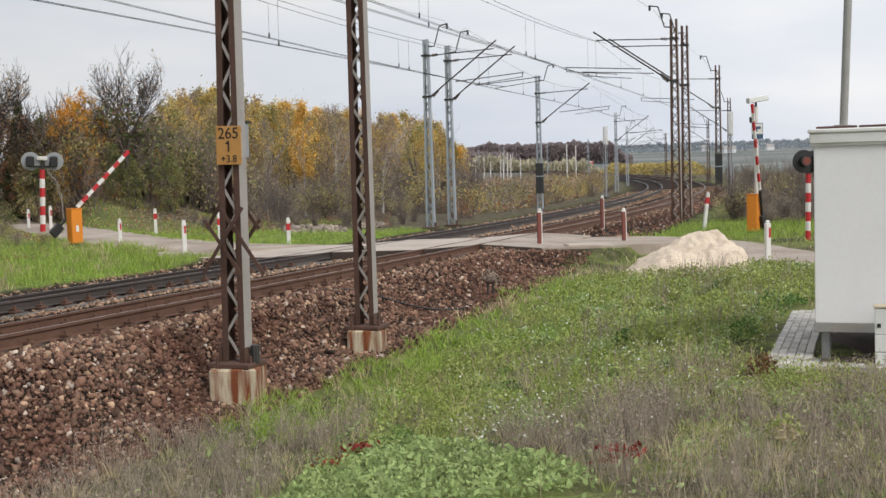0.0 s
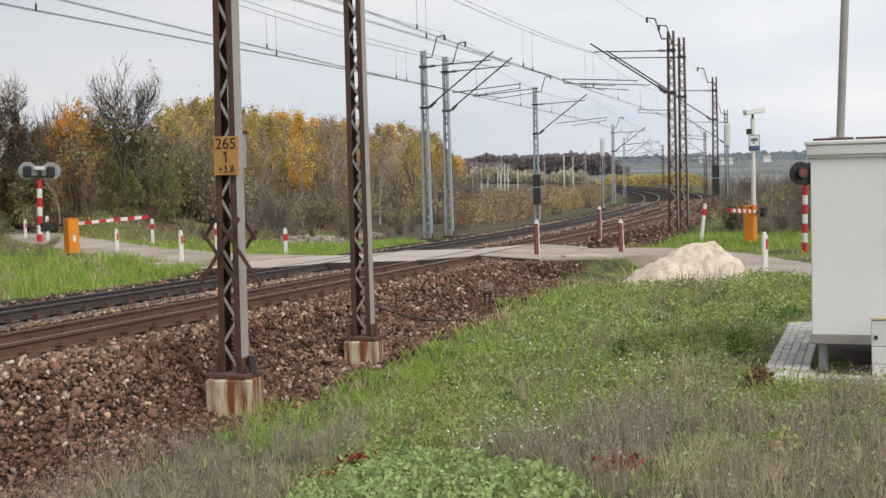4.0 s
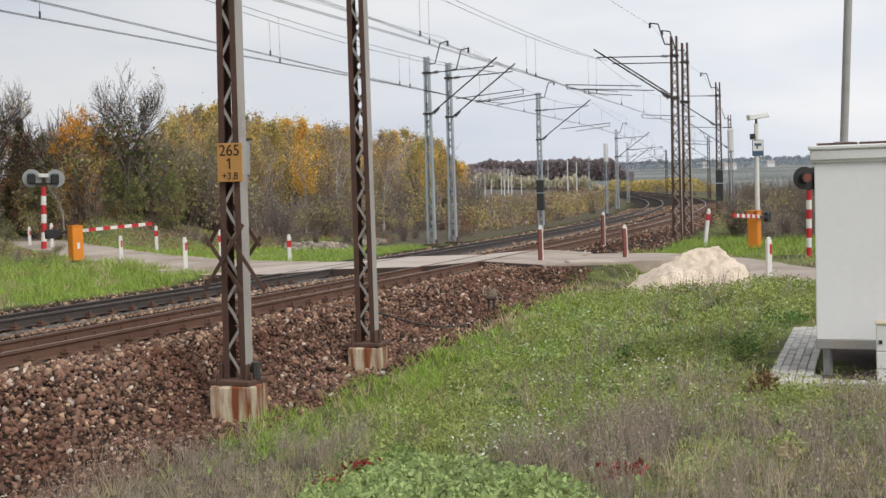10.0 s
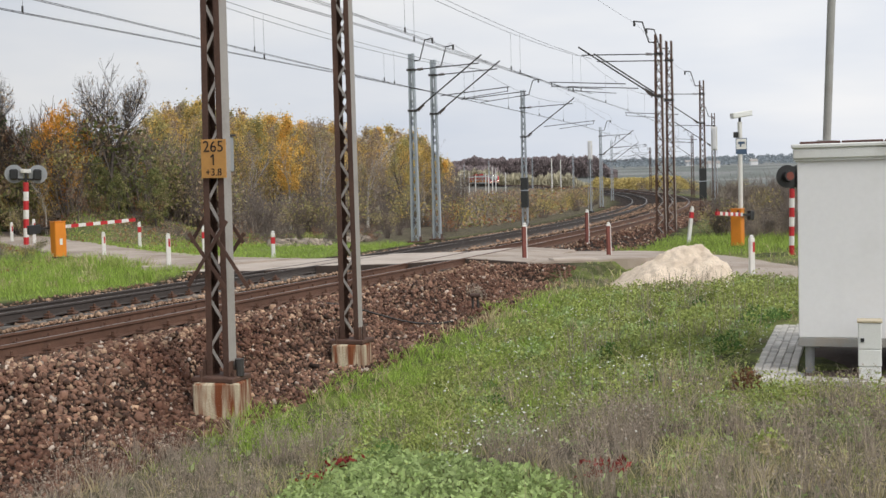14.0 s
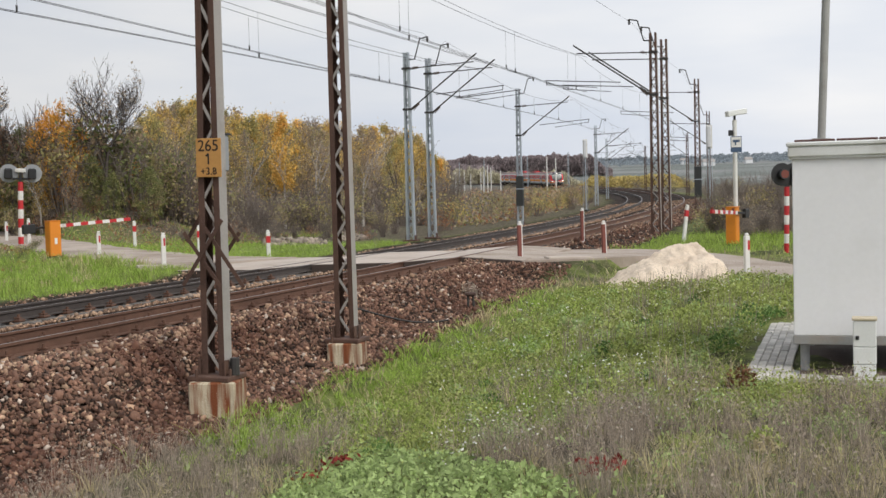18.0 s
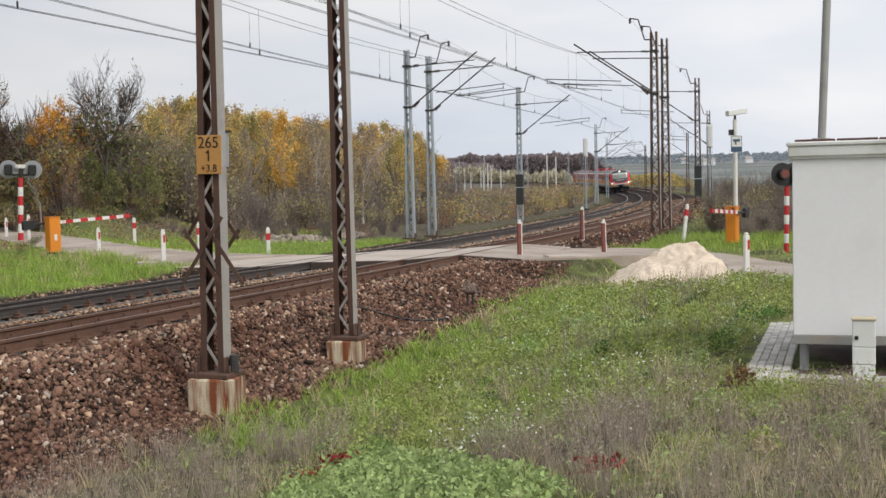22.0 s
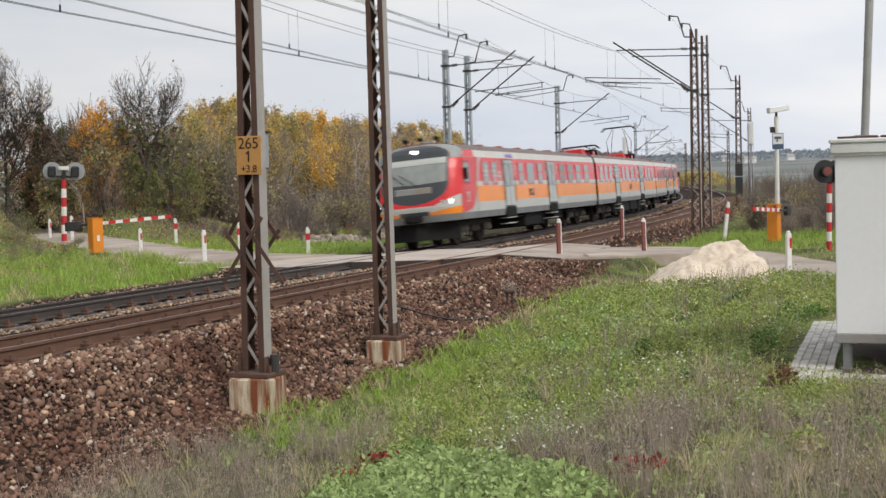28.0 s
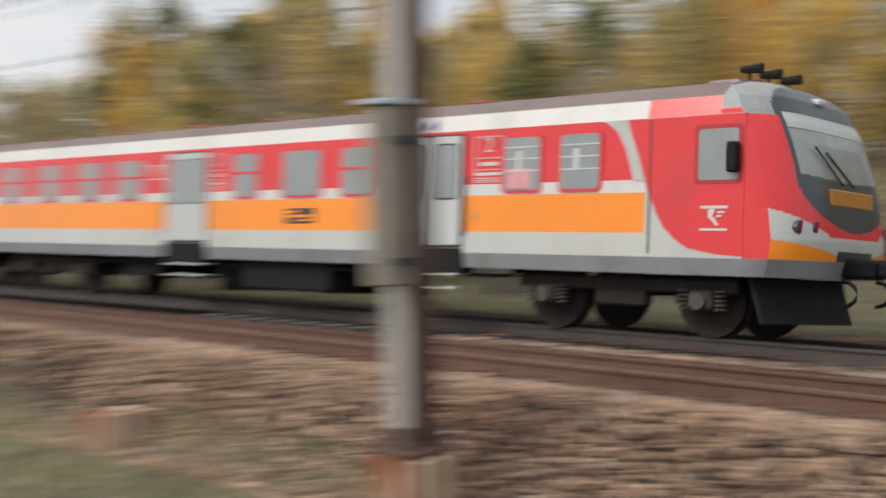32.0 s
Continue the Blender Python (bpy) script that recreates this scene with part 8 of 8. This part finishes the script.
    hk = (hu > 3.6) & ~((lx > -0.75) & (ly > -0.75) & (ly < 5)) & (hy < 13) & (field_noise(hx, hy, 0.9, 14.0) > -0.05)
    px_, py_ = np.concatenate([cx, hx[hk]]), np.concatenate([cy, hy[hk]])
    P = np.stack([px_, py_, ground_z(px_, py_) + rng.uniform(0.015, 0.09, len(px_))], -1)
    V, F = leaf_quads(rng, P, 0.029 * np.clip(np.hypot(px_, py_) / 9, 0.9, 1.2)[:, None])
    stuff("clover", V, F, GRASS["leaf"], "low patch of green clover-like leaves")
    # reddish dock leaves
    n = 200
    c = np.array([(-0.83, 10.6), (-0.98, 10.0), (1.12, 8.05), (1.22, 8.05), (-0.75, 10.5)])
    w = rng.integers(0, len(c), n)
    px_, py_ = (c[w] + rng.normal(0, 0.06, (n, 2))).T
    P = np.stack([px_, py_, ground_z(px_, py_) + rng.uniform(0.03, 0.14, n)], -1)
    V, F = leaf_quads(rng, P, 0.028)
    stuff("red_leaves", V, F, GRASS["red"], "reddened autumn leaves among the grass")
    # tall dry stalks
    n = 46000
    tx, ty = rng.uniform(-3.5, 8, n), rng.uniform(6.2, 15, n)
    tx, ty, tway, tz_, _ = tufts(rng, tx, ty, 0.34, 0.07)
    lx = (tx - 4.04) * math.cos(ang) + (ty - 12.97) * math.sin(ang)
    ly = -(tx - 4.04) * math.sin(ang) + (ty - 12.97) * math.cos(ang)
    m = (rng.uniform(size=n) < dry_mask(tx, ty) ** 1.5 * 0.95) & (tz_ > 0.3) & ~((lx > -0.75) & (ly > -0.8))
    V, F = blades(rng, tx[m], ty[m], rng.uniform(0.1, 0.38, m.sum()) * (0.4 + 0.9 * tz_[m]), np.full(m.sum(), 0.0026), rng.uniform(0.1, 0.7, m.sum()), tway[m])
    stuff("weed_stalks", V, F, GRASS["weed"], "tall thin dry weed stalks")
    sx, sy = tx[m][::2], ty[m][::2]
    k = 5
    bx = np.repeat(sx, k) + rng.normal(0, 0.035, len(sx) * k)
    by = np.repeat(sy, k) + rng.normal(0, 0.035, len(sx) * k)
    P = np.stack([bx, by, ground_z(bx, by) + rng.uniform(0.08, 0.36, len(bx))], -1)
    V, F = leaf_quads(rng, P, 0.011)
    stuff("weed_heads", V, F, GRASS["weed"], "dry seed heads of the weeds")
    # white flowers
    n = 5200
    fx, fy = rng.uniform(0, 8, n), rng.uniform(9, 24, n)
    fs, fu = line_coords(fx, fy)
    m = (fu > 4.2) & (fu < 9) & (field_noise(fx, fy, 0.8, 30.0) > -0.05)
    P = np.stack([fx[m], fy[m], ground_z(fx[m], fy[m]) + rng.uniform(0.1, 0.24, m.sum())], -1)
    V, F = leaf_quads(rng, P, 0.015, 0.5)
    stuff("flowers", V, F, M["petal"], "small white meadow flowers")
    # verge beyond the far track and by the road
    n = 60000
    s, u = rng.uniform(-22, 46, n), -6.9 - rng.uniform(0, 1, n) ** 1.3 * 11
    x, y, _ = on_line(s, u)
    rd, _, rw = road_at(x, y)
    m = (rd > rw - 0.15 - 0.5 * (u > -14)) & (field_noise(x, y, 0.5, 2.0) > -0.4) & (rng.uniform(size=n) < 0.12 + 0.88 * smooth(0, 9, s))
    x, y = x[m], y[m]
    V, F = blades(rng, x, y, rng.uniform(0.04, 0.2, len(x)) * (1 + 0.9 * field_noise(x, y, 0.9, 5.0)), np.full(len(x), 0.008), 0.8)
    stuff("verge_grass", V, F, GRASS["lush"], "fresh green grass of the verge")
    # taller tussocks, some of them yellowed, between the track and the road
    for nm, k in (("lush", 230), ("straw", 70), ("herb", 110)):
        s, u = rng.uniform(15, 33, k), rng.uniform(-15.5, -7.4, k)
        cx, cy, _ = on_line(s, u)
        rd, _, rw = road_at(cx, cy)
        ok = rd > rw - 0.25
        cx, cy = cx[ok], cy[ok]
        hh = np.repeat(rng.uniform(0.14, 0.44, len(cx)), 46)
        rr = np.repeat(rng.uniform(0.06, 0.24, len(cx)), 46)
        x, y = np.repeat(cx, 46) + rng.normal(0, 1, len(hh)) * rr, np.repeat(cy, 46) + rng.normal(0, 1, len(hh)) * rr
        V, F = blades(rng, x, y, hh * rng.uniform(0.5, 1.1, len(hh)), np.full(len(hh), 0.008), 0.5)
        stuff("tussocks", V, F, GRASS[nm], "taller tussocks of grass on the verge")
    # the bank beyond the road: thin grass under fallen leaves
    n = 22000
    s, u = rng.uniform(26, 60, n), rng.uniform(-31, -13, n)
    x, y, _ = on_line(s, u)
    rd, _, rw = road_at(x, y)
    m = (rd > rw - 0.1) & (field_noise(x, y, 0.35, 8.0) > -0.15)
    V, F = blades(rng, x[m], y[m], rng.uniform(0.05, 0.24, m.sum()), np.full(m.sum(), 0.011), 0.7)
    stuff("bank_grass", V, F, GRASS["lush"], "thin green grass on the bank beyond the road")
    for key, k, seed in (("brown", 15000, 12.0), ("russet", 5000, 15.0), ("olive", 9000, 19.0)):
        s, u = rng.uniform(26, 60, k), rng.uniform(-31, -13, k)
        x, y, _ = on_line(s, u)
        rd, _, rw = road_at(x, y)
        m = (rd > rw + 0.1) & (field_noise(x, y, 0.3, seed) + 0.05 * (-18 - u) > -0.05)
        P = np.stack([x[m], y[m], ground_z(x[m], y[m]) + rng.uniform(0.01, 0.1, m.sum())], -1)
        V, F = leaf_quads(rng, P, 0.06)
        stuff("fallen_leaves", V, F, LEAF[key], "fallen autumn leaves strewn on the bank")
    n = 9000
    x, y = rng.uniform(4, 14, n), rng.uniform(34, 46, n)
    s, u = line_coords(x, y)
    rd, _, rw = road_at(x, y)
    m = (rd > rw - 0.1) & (u > 3.2)
    V, F = blades(rng, x[m], y[m], rng.uniform(0.08, 0.3, m.sum()), np.full(m.sum(), 0.009), 0.5)
    stuff("verge_grass", V, F, GRASS["lush"], "fresh green grass of the verge")


meadow()
build_ballast()
motions()
